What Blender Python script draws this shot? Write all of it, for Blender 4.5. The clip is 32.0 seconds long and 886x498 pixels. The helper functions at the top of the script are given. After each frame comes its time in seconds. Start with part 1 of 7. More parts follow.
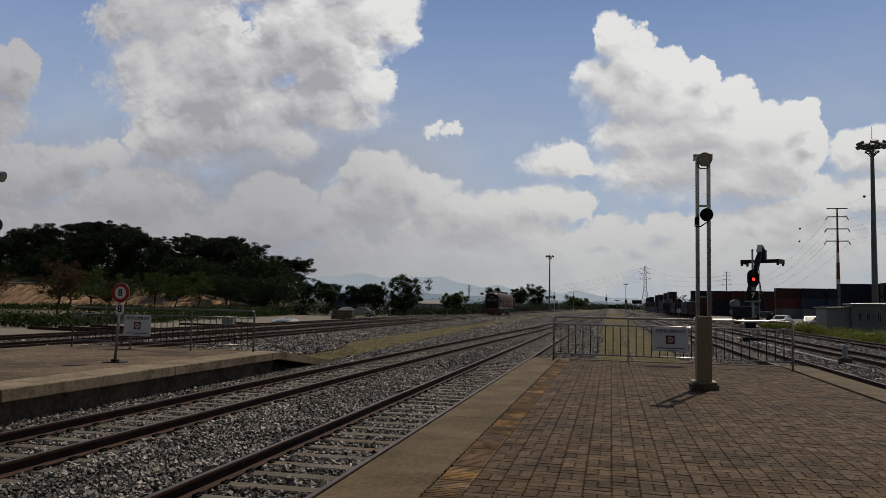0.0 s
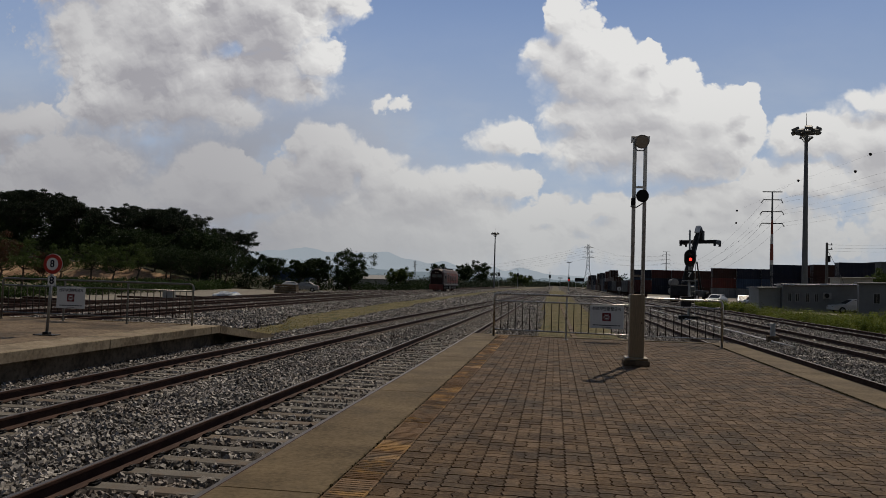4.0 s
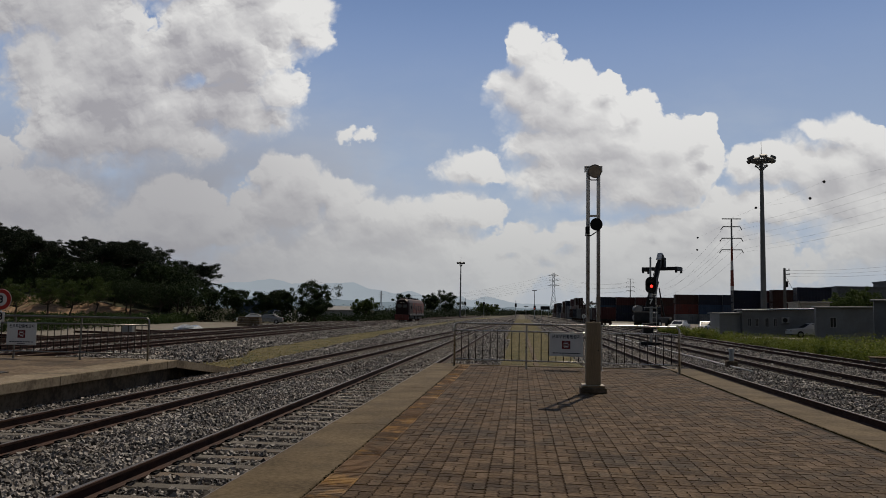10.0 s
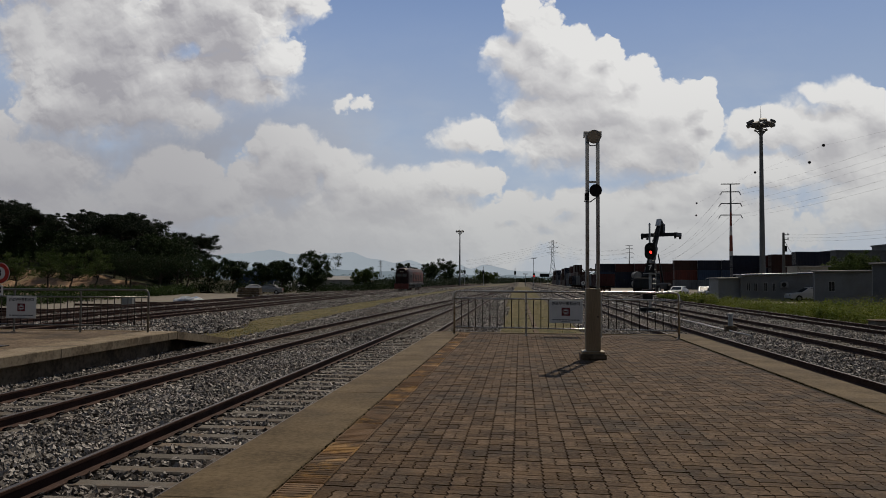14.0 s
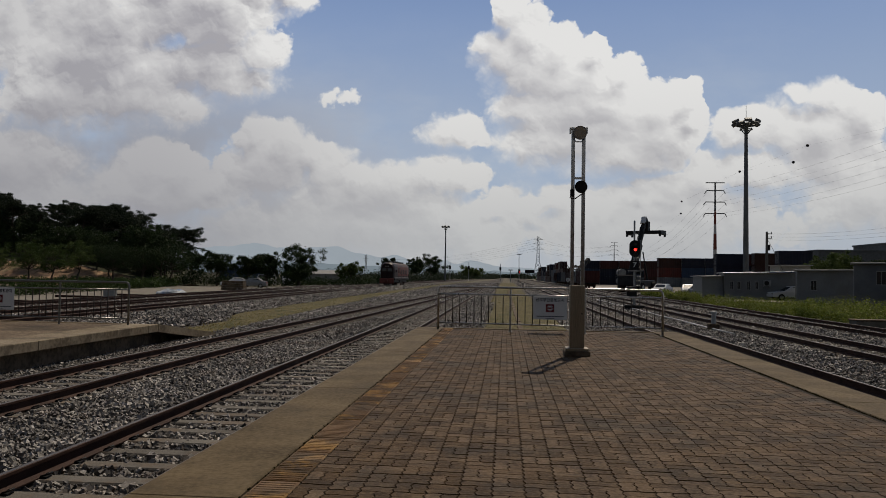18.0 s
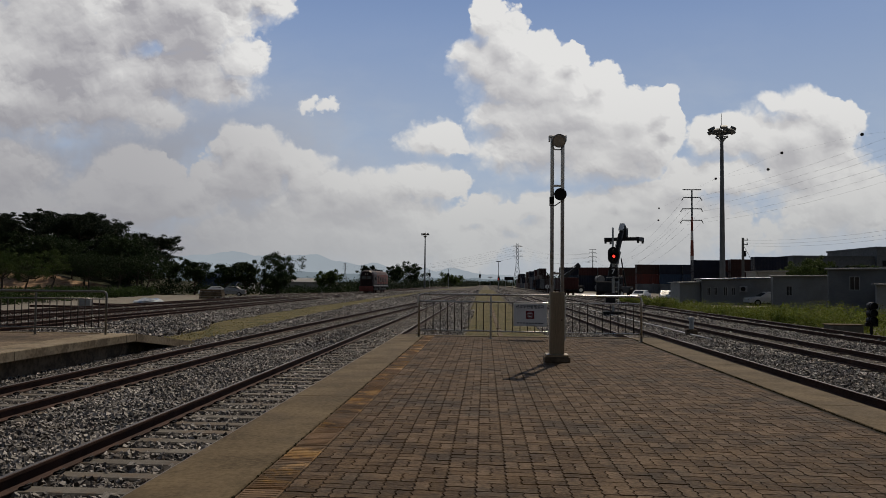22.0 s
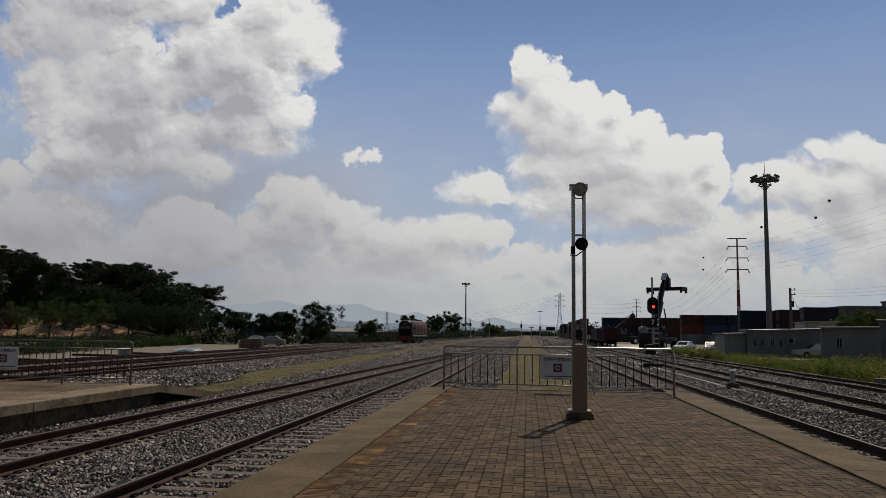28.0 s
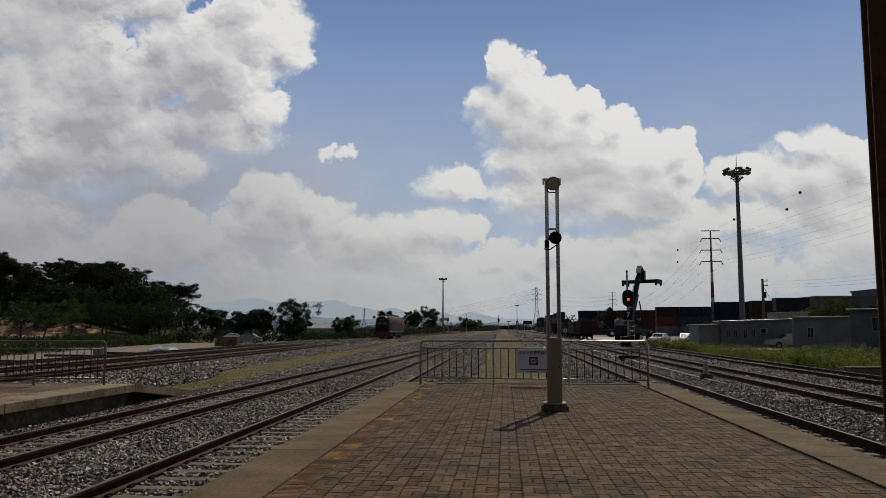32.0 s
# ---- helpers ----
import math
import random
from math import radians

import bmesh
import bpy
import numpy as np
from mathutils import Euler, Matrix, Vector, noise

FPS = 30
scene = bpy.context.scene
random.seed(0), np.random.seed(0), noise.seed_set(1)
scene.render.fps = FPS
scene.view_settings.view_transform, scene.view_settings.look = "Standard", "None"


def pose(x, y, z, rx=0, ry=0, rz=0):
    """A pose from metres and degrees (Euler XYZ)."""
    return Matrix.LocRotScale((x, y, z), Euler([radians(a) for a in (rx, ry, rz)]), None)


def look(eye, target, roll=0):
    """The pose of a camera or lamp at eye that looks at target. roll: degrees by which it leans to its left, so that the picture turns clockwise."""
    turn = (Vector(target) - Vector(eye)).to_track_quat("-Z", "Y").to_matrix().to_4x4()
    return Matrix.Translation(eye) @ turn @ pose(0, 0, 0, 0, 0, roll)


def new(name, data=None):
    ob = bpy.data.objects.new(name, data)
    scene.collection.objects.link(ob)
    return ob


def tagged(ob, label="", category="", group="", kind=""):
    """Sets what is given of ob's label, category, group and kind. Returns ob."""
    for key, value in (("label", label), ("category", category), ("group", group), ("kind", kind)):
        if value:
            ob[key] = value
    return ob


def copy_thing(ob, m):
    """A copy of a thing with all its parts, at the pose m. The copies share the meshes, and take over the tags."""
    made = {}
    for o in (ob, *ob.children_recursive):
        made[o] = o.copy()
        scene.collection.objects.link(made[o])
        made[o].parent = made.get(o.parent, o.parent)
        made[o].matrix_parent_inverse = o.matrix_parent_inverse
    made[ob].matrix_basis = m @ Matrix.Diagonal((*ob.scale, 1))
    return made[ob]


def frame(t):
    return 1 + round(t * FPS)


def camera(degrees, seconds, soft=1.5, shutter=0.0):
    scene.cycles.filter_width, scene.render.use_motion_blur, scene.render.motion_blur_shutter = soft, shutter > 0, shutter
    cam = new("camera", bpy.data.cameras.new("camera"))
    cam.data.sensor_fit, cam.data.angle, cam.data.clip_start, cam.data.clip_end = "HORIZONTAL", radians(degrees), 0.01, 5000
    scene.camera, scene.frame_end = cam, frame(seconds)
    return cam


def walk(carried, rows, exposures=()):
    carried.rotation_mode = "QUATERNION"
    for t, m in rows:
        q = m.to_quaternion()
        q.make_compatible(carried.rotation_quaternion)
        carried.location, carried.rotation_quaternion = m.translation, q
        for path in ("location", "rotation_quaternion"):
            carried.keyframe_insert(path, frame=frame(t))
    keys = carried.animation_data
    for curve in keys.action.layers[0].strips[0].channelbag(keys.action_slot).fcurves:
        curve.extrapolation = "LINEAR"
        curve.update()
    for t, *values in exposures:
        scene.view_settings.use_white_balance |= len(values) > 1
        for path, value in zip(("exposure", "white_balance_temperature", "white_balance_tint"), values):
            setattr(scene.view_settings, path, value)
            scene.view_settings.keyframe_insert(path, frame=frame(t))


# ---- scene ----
cam = camera(59.8, 32.0, soft=0.6)
PATH = [
    (0, (-0.352, -0.143, 1.496), (-0.779, 1.806, 1.638), 1.1),
    (0.5, (-0.365, -0.183, 1.484), (-0.809, 1.763, 1.613), 1.6),
    (1, (-0.387, -0.185, 1.48), (-0.859, 1.755, 1.603), 1.4),
    (1.5, (-0.376, -0.206, 1.482), (-0.82, 1.739, 1.615), 1.7),
    (2, (-0.375, -0.162, 1.493), (-0.744, 1.801, 1.589), 2.0),
    (2.5, (-0.384, -0.17, 1.486), (-0.754, 1.794, 1.576), 2.0),
    (3, (-0.368, -0.166, 1.477), (-0.712, 1.802, 1.561), 1.0),
    (3.5, (-0.313, -0.146, 1.485), (-0.619, 1.829, 1.556), 0.9),
    (4, (-0.238, -0.21, 1.502), (-0.527, 1.768, 1.585), 1.8),
    (4.5, (-0.138, -0.2, 1.508), (-0.418, 1.773, 1.673), 2.4),
    (6.5, (-0.063, -0.211, 1.506), (-0.331, 1.766, 1.645), 1.1),
    (7, (-0.06, -0.214, 1.51), (-0.304, 1.766, 1.648), 1.1),
    (7.5, (-0.065, -0.209, 1.512), (-0.288, 1.772, 1.671), 0.7),
    (8, (-0.058, -0.234, 1.507), (-0.277, 1.749, 1.653), 0.9),
    (8.5, (-0.048, -0.197, 1.507), (-0.249, 1.785, 1.684), 1.1),
    (9, (-0.05, -0.225, 1.523), (-0.269, 1.756, 1.688), 0.9),
    (9.5, (-0.056, -0.193, 1.514), (-0.249, 1.792, 1.656), 0.6),
    (10, (-0.053, -0.214, 1.511), (-0.256, 1.769, 1.673), 1.0),
    (10.5, (-0.048, -0.134, 1.502), (-0.237, 1.854, 1.617), 1.2),
    (11, (-0.047, -0.113, 1.507), (-0.22, 1.878, 1.573), 1.0),
    (11.5, (-0.051, -0.139, 1.498), (-0.216, 1.853, 1.572), 0.8),
    (12, (-0.057, -0.156, 1.508), (-0.236, 1.834, 1.591), 0.8),
    (12.5, (-0.054, -0.13, 1.506), (-0.229, 1.861, 1.588), 1.1),
    (13, (-0.058, -0.159, 1.505), (-0.234, 1.832, 1.582), 0.9),
    (13.5, (-0.057, -0.155, 1.502), (-0.25, 1.834, 1.579), 0.3),
    (14, (-0.057, -0.144, 1.505), (-0.257, 1.844, 1.586), 0.3),
    (14.5, (-0.047, -0.159, 1.504), (-0.227, 1.83, 1.594), 0.5),
    (16.5, (-0.035, -0.152, 1.499), (-0.201, 1.838, 1.604), 1.2),
    (17, (-0.031, -0.128, 1.502), (-0.201, 1.863, 1.596), 0.8),
    (17.5, (-0.03, -0.115, 1.499), (-0.209, 1.875, 1.582), 0.5),
    (18, (-0.038, -0.033, 1.506), (-0.201, 1.959, 1.575), 0.9),
    (18.5, (-0.053, -0.101, 1.506), (-0.225, 1.89, 1.582), 1.1),
    (19, (-0.057, -0.091, 1.501), (-0.233, 1.9, 1.564), 1.4),
    (19.5, (-0.059, -0.089, 1.504), (-0.226, 1.903, 1.572), 0.8),
    (20, (-0.053, -0.095, 1.509), (-0.179, 1.899, 1.593), 0.5),
    (20.5, (-0.055, -0.088, 1.501), (-0.172, 1.908, 1.551), 1.2),
    (21, (-0.061, -0.091, 1.503), (-0.197, 1.903, 1.563), 1.3),
    (21.5, (-0.059, -0.109, 1.504), (-0.183, 1.885, 1.585), 1.0),
    (22, (-0.057, -0.093, 1.504), (-0.167, 1.902, 1.593), 0.6),
    (22.5, (-0.048, -0.095, 1.502), (-0.15, 1.9, 1.592), 0.8),
    (23, (-0.035, -0.079, 1.501), (-0.135, 1.917, 1.58), 0.7),
    (23.5, (-0.031, -0.076, 1.507), (-0.127, 1.92, 1.596), 0.4),
    (24, (-0.026, -0.064, 1.507), (-0.096, 1.932, 1.613), 0.5),
    (24.5, (-0.007, -0.063, 1.502), (-0.067, 1.934, 1.582), -0.4),
    (26.5, (0.201, 0.262, 1.552), (0.133, 2.259, 1.623), -0.8),
    (27, (0.297, 0.251, 1.545), (0.142, 2.242, 1.65), 1.5),
    (27.5, (0.35, 0.23, 1.547), (0.182, 2.215, 1.72), 2.0),
    (28, (0.379, 0.254, 1.552), (0.16, 2.231, 1.768), 0.8),
    (28.5, (0.397, 0.247, 1.557), (0.208, 2.225, 1.784), 0.6),
    (29, (0.414, 0.239, 1.556), (0.23, 2.219, 1.778), 0.6),
    (29.5, (0.413, 0.238, 1.553), (0.251, 2.219, 1.773), 0.3),
    (30, (0.416, 0.231, 1.554), (0.253, 2.212, 1.769), 0.1),
    (30.5, (0.417, 0.24, 1.549), (0.266, 2.223, 1.76), 0.5),
    (31, (0.419, 0.239, 1.551), (0.267, 2.222, 1.764), 0.3),
    (31.5, (0.422, 0.214, 1.54), (0.267, 2.197, 1.748), 0.2),
    (32, (0.423, 0.216, 1.546), (0.264, 2.2, 1.75), -0.0),
]
walk(cam, [(t, look(eye, target, roll)) for t, eye, target, roll in PATH])

# ---------- world, sun, exposure ----------
SUN_EL, SUN_AZ = 55.0, 17.8          # degrees; azimuth clockwise from +y
sun = new("sun", bpy.data.lights.new("sun", "SUN"))
sun.data.energy, sun.data.angle, sun.data.color = 3.5, radians(0.6), (1.0, 0.872, 0.705)
_el, _az = radians(SUN_EL), radians(SUN_AZ)
SUN_DIR = Vector((math.sin(_az) * math.cos(_el), math.cos(_az) * math.cos(_el), math.sin(_el)))
sun.matrix_world = look(SUN_DIR * 200, (0, 0, 0))

# cumulus puffs by tangent of bearing and of height: centre and half widths
CLOUD_WEST = [(-0.450, 0.350, 0.100, 0.062), (-0.560, 0.300, 0.120, 0.070), (-0.500, 0.240, 0.120, 0.052), (-0.610, 0.240, 0.100, 0.052), (-0.400, 0.290, 0.060, 0.050), (-0.338, 0.409, 0.076, 0.062), (-0.297, 0.392, 0.040, 0.037), (-0.359, 0.447, 0.077, 0.058), (-0.399, 0.330, 0.088, 0.053), (-0.334, 0.296, 0.046, 0.032), (-0.372, 0.261, 0.076, 0.028), (-0.646, 0.426, 0.127, 0.094), (-0.683, 0.352, 0.055, 0.076), (-0.604, 0.309, 0.116, 0.074), (-0.494, 0.275, 0.121, 0.053), (-0.481, 0.339, 0.049, 0.037), (-0.460, 0.404, 0.049, 0.050), (-0.480, 0.463, 0.075, 0.042), (-0.523, 0.348, 0.066, 0.033), (-0.607, 0.484, 0.152, 0.060), (-0.565, 0.349, 0.189, 0.100), (-0.402, 0.378, 0.105, 0.091), (-0.413, 0.281, 0.112, 0.048)]
CLOUD_EDGE = [(-0.913, 0.335, 0.057, 0.059), (-0.892, 0.368, 0.023, 0.025), (-0.952, 0.282, 0.100, 0.059), (-0.772, 0.202, 0.083, 0.031), (-0.852, 0.181, 0.129, 0.049), (-0.945, 0.183, 0.114, 0.063), (-0.682, 0.145, 0.121, 0.051), (-0.756, 0.094, 0.259, 0.060)]
CLOUD_MID = [(-0.338, 0.188, 0.026, 0.032), (-0.300, 0.163, 0.060, 0.042), (-0.240, 0.133, 0.050, 0.036), (-0.155, 0.116, 0.060, 0.030), (-0.068, 0.127, 0.045, 0.031), (-0.476, 0.142, 0.055, 0.034), (-0.481, 0.147, 0.056, 0.026), (-0.438, 0.134, 0.038, 0.031), (-0.498, 0.119, 0.086, 0.037), (-0.380, 0.128, 0.020, 0.010), (-0.328, 0.194, 0.028, 0.022), (-0.296, 0.178, 0.038, 0.025), (-0.264, 0.155, 0.035, 0.028), (-0.313, 0.137, 0.072, 0.047), (-0.198, 0.131, 0.038, 0.018), (-0.156, 0.123, 0.041, 0.023), (-0.089, 0.133, 0.043, 0.024), (-0.053, 0.128, 0.032, 0.023), (-0.007, 0.100, 0.026, 0.013), (-0.193, 0.064, 0.272, 0.064), (-0.314, 0.165, 0.050, 0.038), (-0.428, 0.106, 0.108, 0.036), (-0.186, 0.106, 0.148, 0.030)]
CLOUD_SMALL = [(-0.220, 0.231, 0.036, 0.017), (-0.235, 0.235, 0.019, 0.011)]
CLOUD_PUFF = [(-0.078, 0.186, 0.055, 0.024), (-0.060, 0.188, 0.042, 0.024), (-0.054, 0.179, 0.034, 0.015)]
CLOUD_EAST = [(0.000, 0.290, 0.048, 0.050), (0.100, 0.190, 0.125, 0.058), (0.190, 0.190, 0.062, 0.055), (0.160, 0.160, 0.080, 0.036), (0.000, 0.346, 0.027, 0.033), (-0.023, 0.304, 0.031, 0.028), (0.023, 0.317, 0.043, 0.043), (0.065, 0.296, 0.034, 0.038), (0.112, 0.300, 0.025, 0.020), (0.079, 0.260, 0.083, 0.049), (0.149, 0.264, 0.036, 0.032), (0.159, 0.278, 0.017, 0.017), (0.191, 0.224, 0.051, 0.034), (0.229, 0.240, 0.021, 0.025), (0.243, 0.215, 0.015, 0.023), (0.126, 0.208, 0.119, 0.037), (0.024, 0.222, 0.050, 0.031), (0.024, 0.262, 0.045, 0.044), (0.203, 0.186, 0.056, 0.026), (0.065, 0.182, 0.060, 0.019), (0.058, 0.264, 0.087, 0.062), (0.132, 0.225, 0.112, 0.050), (0.085, 0.223, 0.099, 0.043)]
CLOUD_LOW = [(0.069, 0.106, 0.027, 0.016), (0.044, 0.093, 0.029, 0.013), (0.172, 0.117, 0.023, 0.015), (0.148, 0.098, 0.035, 0.017), (0.216, 0.119, 0.037, 0.025), (0.253, 0.133, 0.037, 0.027), (0.177, 0.068, 0.200, 0.052), (0.203, 0.102, 0.093, 0.025)]
CLOUD_FAR = [(0.305, 0.190, 0.045, 0.030), (0.404, 0.235, 0.033, 0.025), (0.370, 0.234, 0.025, 0.013), (0.445, 0.213, 0.041, 0.035), (0.351, 0.192, 0.052, 0.037), (0.411, 0.152, 0.088, 0.047), (0.314, 0.138, 0.062, 0.026), (0.201, 0.119, 0.035, 0.016), (0.456, 0.108, 0.087, 0.054), (0.399, 0.184, 0.088, 0.051)]
CLOUD_GAPS = [(-0.516, 0.399, 0.030, 0.023), (-0.531, 0.367, 0.017, 0.013), (-0.452, 0.314, 0.015, 0.011), (-0.425, 0.457, 0.015, 0.022)]


def build_world():
    w = bpy.data.worlds.new("sky")
    scene.world = w
    w.use_nodes = True
    nt = w.node_tree
    nt.nodes.clear()
    L = nt.links.new

    def N(kind, **props):
        n = nt.nodes.new(kind)
        for k, v in props.items():
            if k == "op":
                n.operation = v
        return n

    def math_node(op, a, b=None, c=None, clamp=False):
        n = N("ShaderNodeMath", op=op)
        n.use_clamp = clamp
        for i, v in enumerate((a, b, c)):
            if v is None:
                continue
            if isinstance(v, (int, float)):
                n.inputs[i].default_value = v
            else:
                L(v, n.inputs[i])
        return n.outputs[0]

    def vec(op, a, b=None, c=None):
        n = N("ShaderNodeVectorMath", op=op)
        for i, v in enumerate((a, b, c)):
            if v is None:
                continue
            if isinstance(v, (tuple, list)):
                n.inputs[i].default_value = v
            else:
                L(v, n.inputs[i])
        return n.outputs["Value"] if op in ("LENGTH", "DOT_PRODUCT") else n.outputs[0]

    def ramp(x, lo, hi):
        n = N("ShaderNodeMapRange")
        n.interpolation_type = "SMOOTHSTEP"
        n.inputs["From Min"].default_value, n.inputs["From Max"].default_value = lo, hi
        L(x, n.inputs["Value"])
        return n.outputs["Result"]

    def noise_of(v, scale, detail, rough=0.55, color=False):
        n = N("ShaderNodeTexNoise")
        n.inputs["Scale"].default_value, n.inputs["Detail"].default_value, n.inputs["Roughness"].default_value = scale, detail, rough
        L(v, n.inputs["Vector"])
        return n.outputs["Color"] if color else n.outputs["Fac"]

    def mix(f, a, b):
        n = N("ShaderNodeMix")
        n.data_type = "RGBA"
        if isinstance(f, (int, float)):
            n.inputs[0].default_value = f
        else:
            L(f, n.inputs[0])
        for i, v in ((6, a), (7, b)):
            if isinstance(v, (tuple, list)):
                n.inputs[i].default_value = (*v, 1)
            else:
                L(v, n.inputs[i])
        return n.outputs[2]

    co = N("ShaderNodeTexCoord").outputs["Generated"]
    d = vec("NORMALIZE", co)
    sep = N("ShaderNodeSeparateXYZ")
    L(d, sep.inputs[0])
    X, Y, Z = sep.outputs
    front = ramp(Y, 0.05, 0.2)
    ys = math_node("MAXIMUM", Y, 0.05)
    u, v = math_node("DIVIDE", X, ys), math_node("DIVIDE", Z, ys)
    comb = N("ShaderNodeCombineXYZ")
    L(u, comb.inputs[0]), L(v, comb.inputs[1])
    p0 = comb.outputs[0]
    # ragged, cauliflower outlines: warp the place at three scales
    big = vec("MULTIPLY", vec("SUBTRACT", noise_of(p0, 9, 2, 0.5, True), (0.5, 0.5, 0.5)), (0.040, 0.034, 0))
    mid = vec("MULTIPLY", vec("SUBTRACT", noise_of(p0, 34, 3, 0.55, True), (0.5, 0.5, 0.5)), (0.026, 0.022, 0))
    p = vec("ADD", vec("ADD", p0, big), mid)
    p_sun = vec("ADD", p, (0.010, 0.026, 0))

    def field(blobs, p=p):
        f = None
        for cu, cv, ru, rv in blobs:
            q = vec("MULTIPLY_ADD", p, (1 / ru, 1 / rv, 0), (-cu / ru, -cv / rv, 0))
            r = vec("LENGTH", q)
            f = r if f is None else math_node("SMOOTH_MIN", f, r, 0.22)
        return math_node("SUBTRACT", 1.0, f)

    banks = (CLOUD_WEST, CLOUD_EDGE, CLOUD_MID, CLOUD_SMALL, CLOUD_PUFF, CLOUD_EAST, CLOUD_LOW, CLOUD_FAR)
    f, toward = None, None
    for b in banks:
        g, h = field(b), field(b, p_sun)
        if b is CLOUD_SMALL or b is CLOUD_PUFF:
            k, o = (0.32, -0.13) if b is CLOUD_SMALL else (0.75, -0.02)
            g, h = math_node("MULTIPLY_ADD", g, k, o), math_node("MULTIPLY_ADD", h, k, o)
        f = g if f is None else math_node("SMOOTH_MAX", f, g, 0.12)
        toward = h if toward is None else math_node("SMOOTH_MAX", toward, h, 0.12)
    slope = math_node("SUBTRACT", toward, f)
    gaps = ramp(field(CLOUD_GAPS), -0.9, 0.9)
    f = math_node("MULTIPLY_ADD", math_node("MULTIPLY", gaps, noise_of(p0, 22, 3, 0.6)), -0.80, f)
    under = math_node("MAXIMUM", slope, 0.0)
    f = math_node("MULTIPLY_ADD", under, 0.30, f)
    thick = f
    # cauliflower puffs at four sizes, and how each size faces the sun
    bent = vec("ADD", p0, vec("MULTIPLY", mid, (0.9, 0.9, 0)))
    puff, facing = None, None
    for size, amount, light in ((15, 0.50, 0.75), (36, 0.34, 0.90), (84, 0.22, 0.60), (190, 0.13, 0.34)):
        heights = []
        for step in (0.0, 0.30 / size):
            n = N("ShaderNodeTexVoronoi")
            n.feature = "SMOOTH_F1"
            n.inputs["Scale"].default_value, n.inputs["Smoothness"].default_value = size, 0.35
            L(vec("ADD", bent, (step * 0.4, step, 0)), n.inputs["Vector"])
            heights.append(math_node("SUBTRACT", 0.42, n.outputs["Distance"]))
        k = math_node("MULTIPLY", heights[0], amount)
        q = math_node("MULTIPLY", math_node("SUBTRACT", heights[0], heights[1]), light)
        puff = k if puff is None else math_node("ADD", puff, k)
        facing = q if facing is None else math_node("ADD", facing, q)
    crumb = noise_of(p0, 120, 4, 0.62)
    f = math_node("ADD", f, math_node("MULTIPLY_ADD", math_node("SUBTRACT", crumb, 0.5), 0.16, math_node("MULTIPLY_ADD", puff, 0.80, 0.20)))
    soft = noise_of(p0, 6.0, 2)
    edge = math_node("MULTIPLY_ADD", ramp(soft, 0.42, 0.62), 0.42, math_node("MULTIPLY_ADD", under, 1.1, 0.13))
    mask = math_node("MULTIPLY", math_node("DIVIDE", f, edge, clamp=True), front)
    mask = ramp(mask, 0.0, 1.0)
    # thin veil of cloud low down and a haze towards the horizon
    veil = math_node("MULTIPLY", ramp(noise_of(vec("MULTIPLY", p0, (1, 2.2, 1)), 5.5, 5, 0.6), 0.42, 0.72), math_node("MULTIPLY", ramp(Z, 0.36, 0.08), front))
    haze = ramp(Z, 0.15, 0.0)

    sky = N("ShaderNodeTexSky")
    sky.sky_type = "NISHITA"
    sky.sun_disc = False
    sky.sun_elevation, sky.sun_rotation = radians(SUN_EL), radians(SUN_AZ)
    sky.air_density, sky.dust_density, sky.ozone_density = 1.0, 0.15, 2.5
    blue = vec("SCALE", sky.outputs[0])
    blue.node.inputs["Scale"].default_value = SKY_STRENGTH

    # milky forward haze in the sky on the sun's side
    milk = math_node("MULTIPLY", ramp(Z, 0.62, 0.30), front)
    milky = mix(ramp(Z, 0.46, 0.10), (0.165, 0.262, 0.50), (0.36, 0.44, 0.57))
    blue = mix(math_node("MULTIPLY", milk, 0.92), blue, milky)
    # lit tops and rims towards the sun, grey undersides
    rim = math_node("MULTIPLY_ADD", ramp(thick, 0.05, 0.75), -0.72, 1.0)
    lump = math_node("MULTIPLY", math_node("MULTIPLY", facing, rim), -1.45)
    body = math_node("MULTIPLY_ADD", math_node("SUBTRACT", noise_of(p0, 5.5, 2, 0.5), 0.5), 2.1, math_node("MULTIPLY", math_node("SUBTRACT", noise_of(p0, 15, 2, 0.5), 0.5), 0.8))
    lee = math_node("ADD", math_node("MULTIPLY_ADD", slope, 0.95, 0.27), math_node("MULTIPLY", ramp(thick, 0.20, 1.0), 0.34))
    shade = math_node("ADD", lee, math_node("ADD", body, lump))
    shade = math_node("MULTIPLY", shade, ramp(math_node("MULTIPLY_ADD", puff, 0.8, thick), -0.20, 0.36), clamp=True)
    low = ramp(v, 0.30, 0.03)
    white = mix(low, (0.76, 0.755, 0.745), (0.57, 0.568, 0.562))
    grey = mix(low, mix(ramp(u, -0.12, -0.40), (0.46, 0.455, 0.475), (0.375, 0.368, 0.395)), (0.415, 0.412, 0.425))
    cloud = mix(shade, white, grey)
    away = math_node("MAXIMUM", ramp(u, -0.35, -0.90), math_node("MULTIPLY", ramp(u, -0.08, -0.50), ramp(v, 0.31, 0.18)))
    cloud = mix(math_node("MULTIPLY", away, 0.62), cloud, (0.275, 0.272, 0.30))
    col = mix(math_node("MULTIPLY", veil, 0.38), blue, (0.50, 0.54, 0.58))
    # a dull grey layer fills the west below the towering clouds
    layer = math_node("MULTIPLY", math_node("MULTIPLY", ramp(u, 0.02, -0.38), ramp(v, 0.31, 0.14)), math_node("MULTIPLY", ramp(noise_of(p0, 7.0, 4, 0.55), 0.28, 0.55), front))
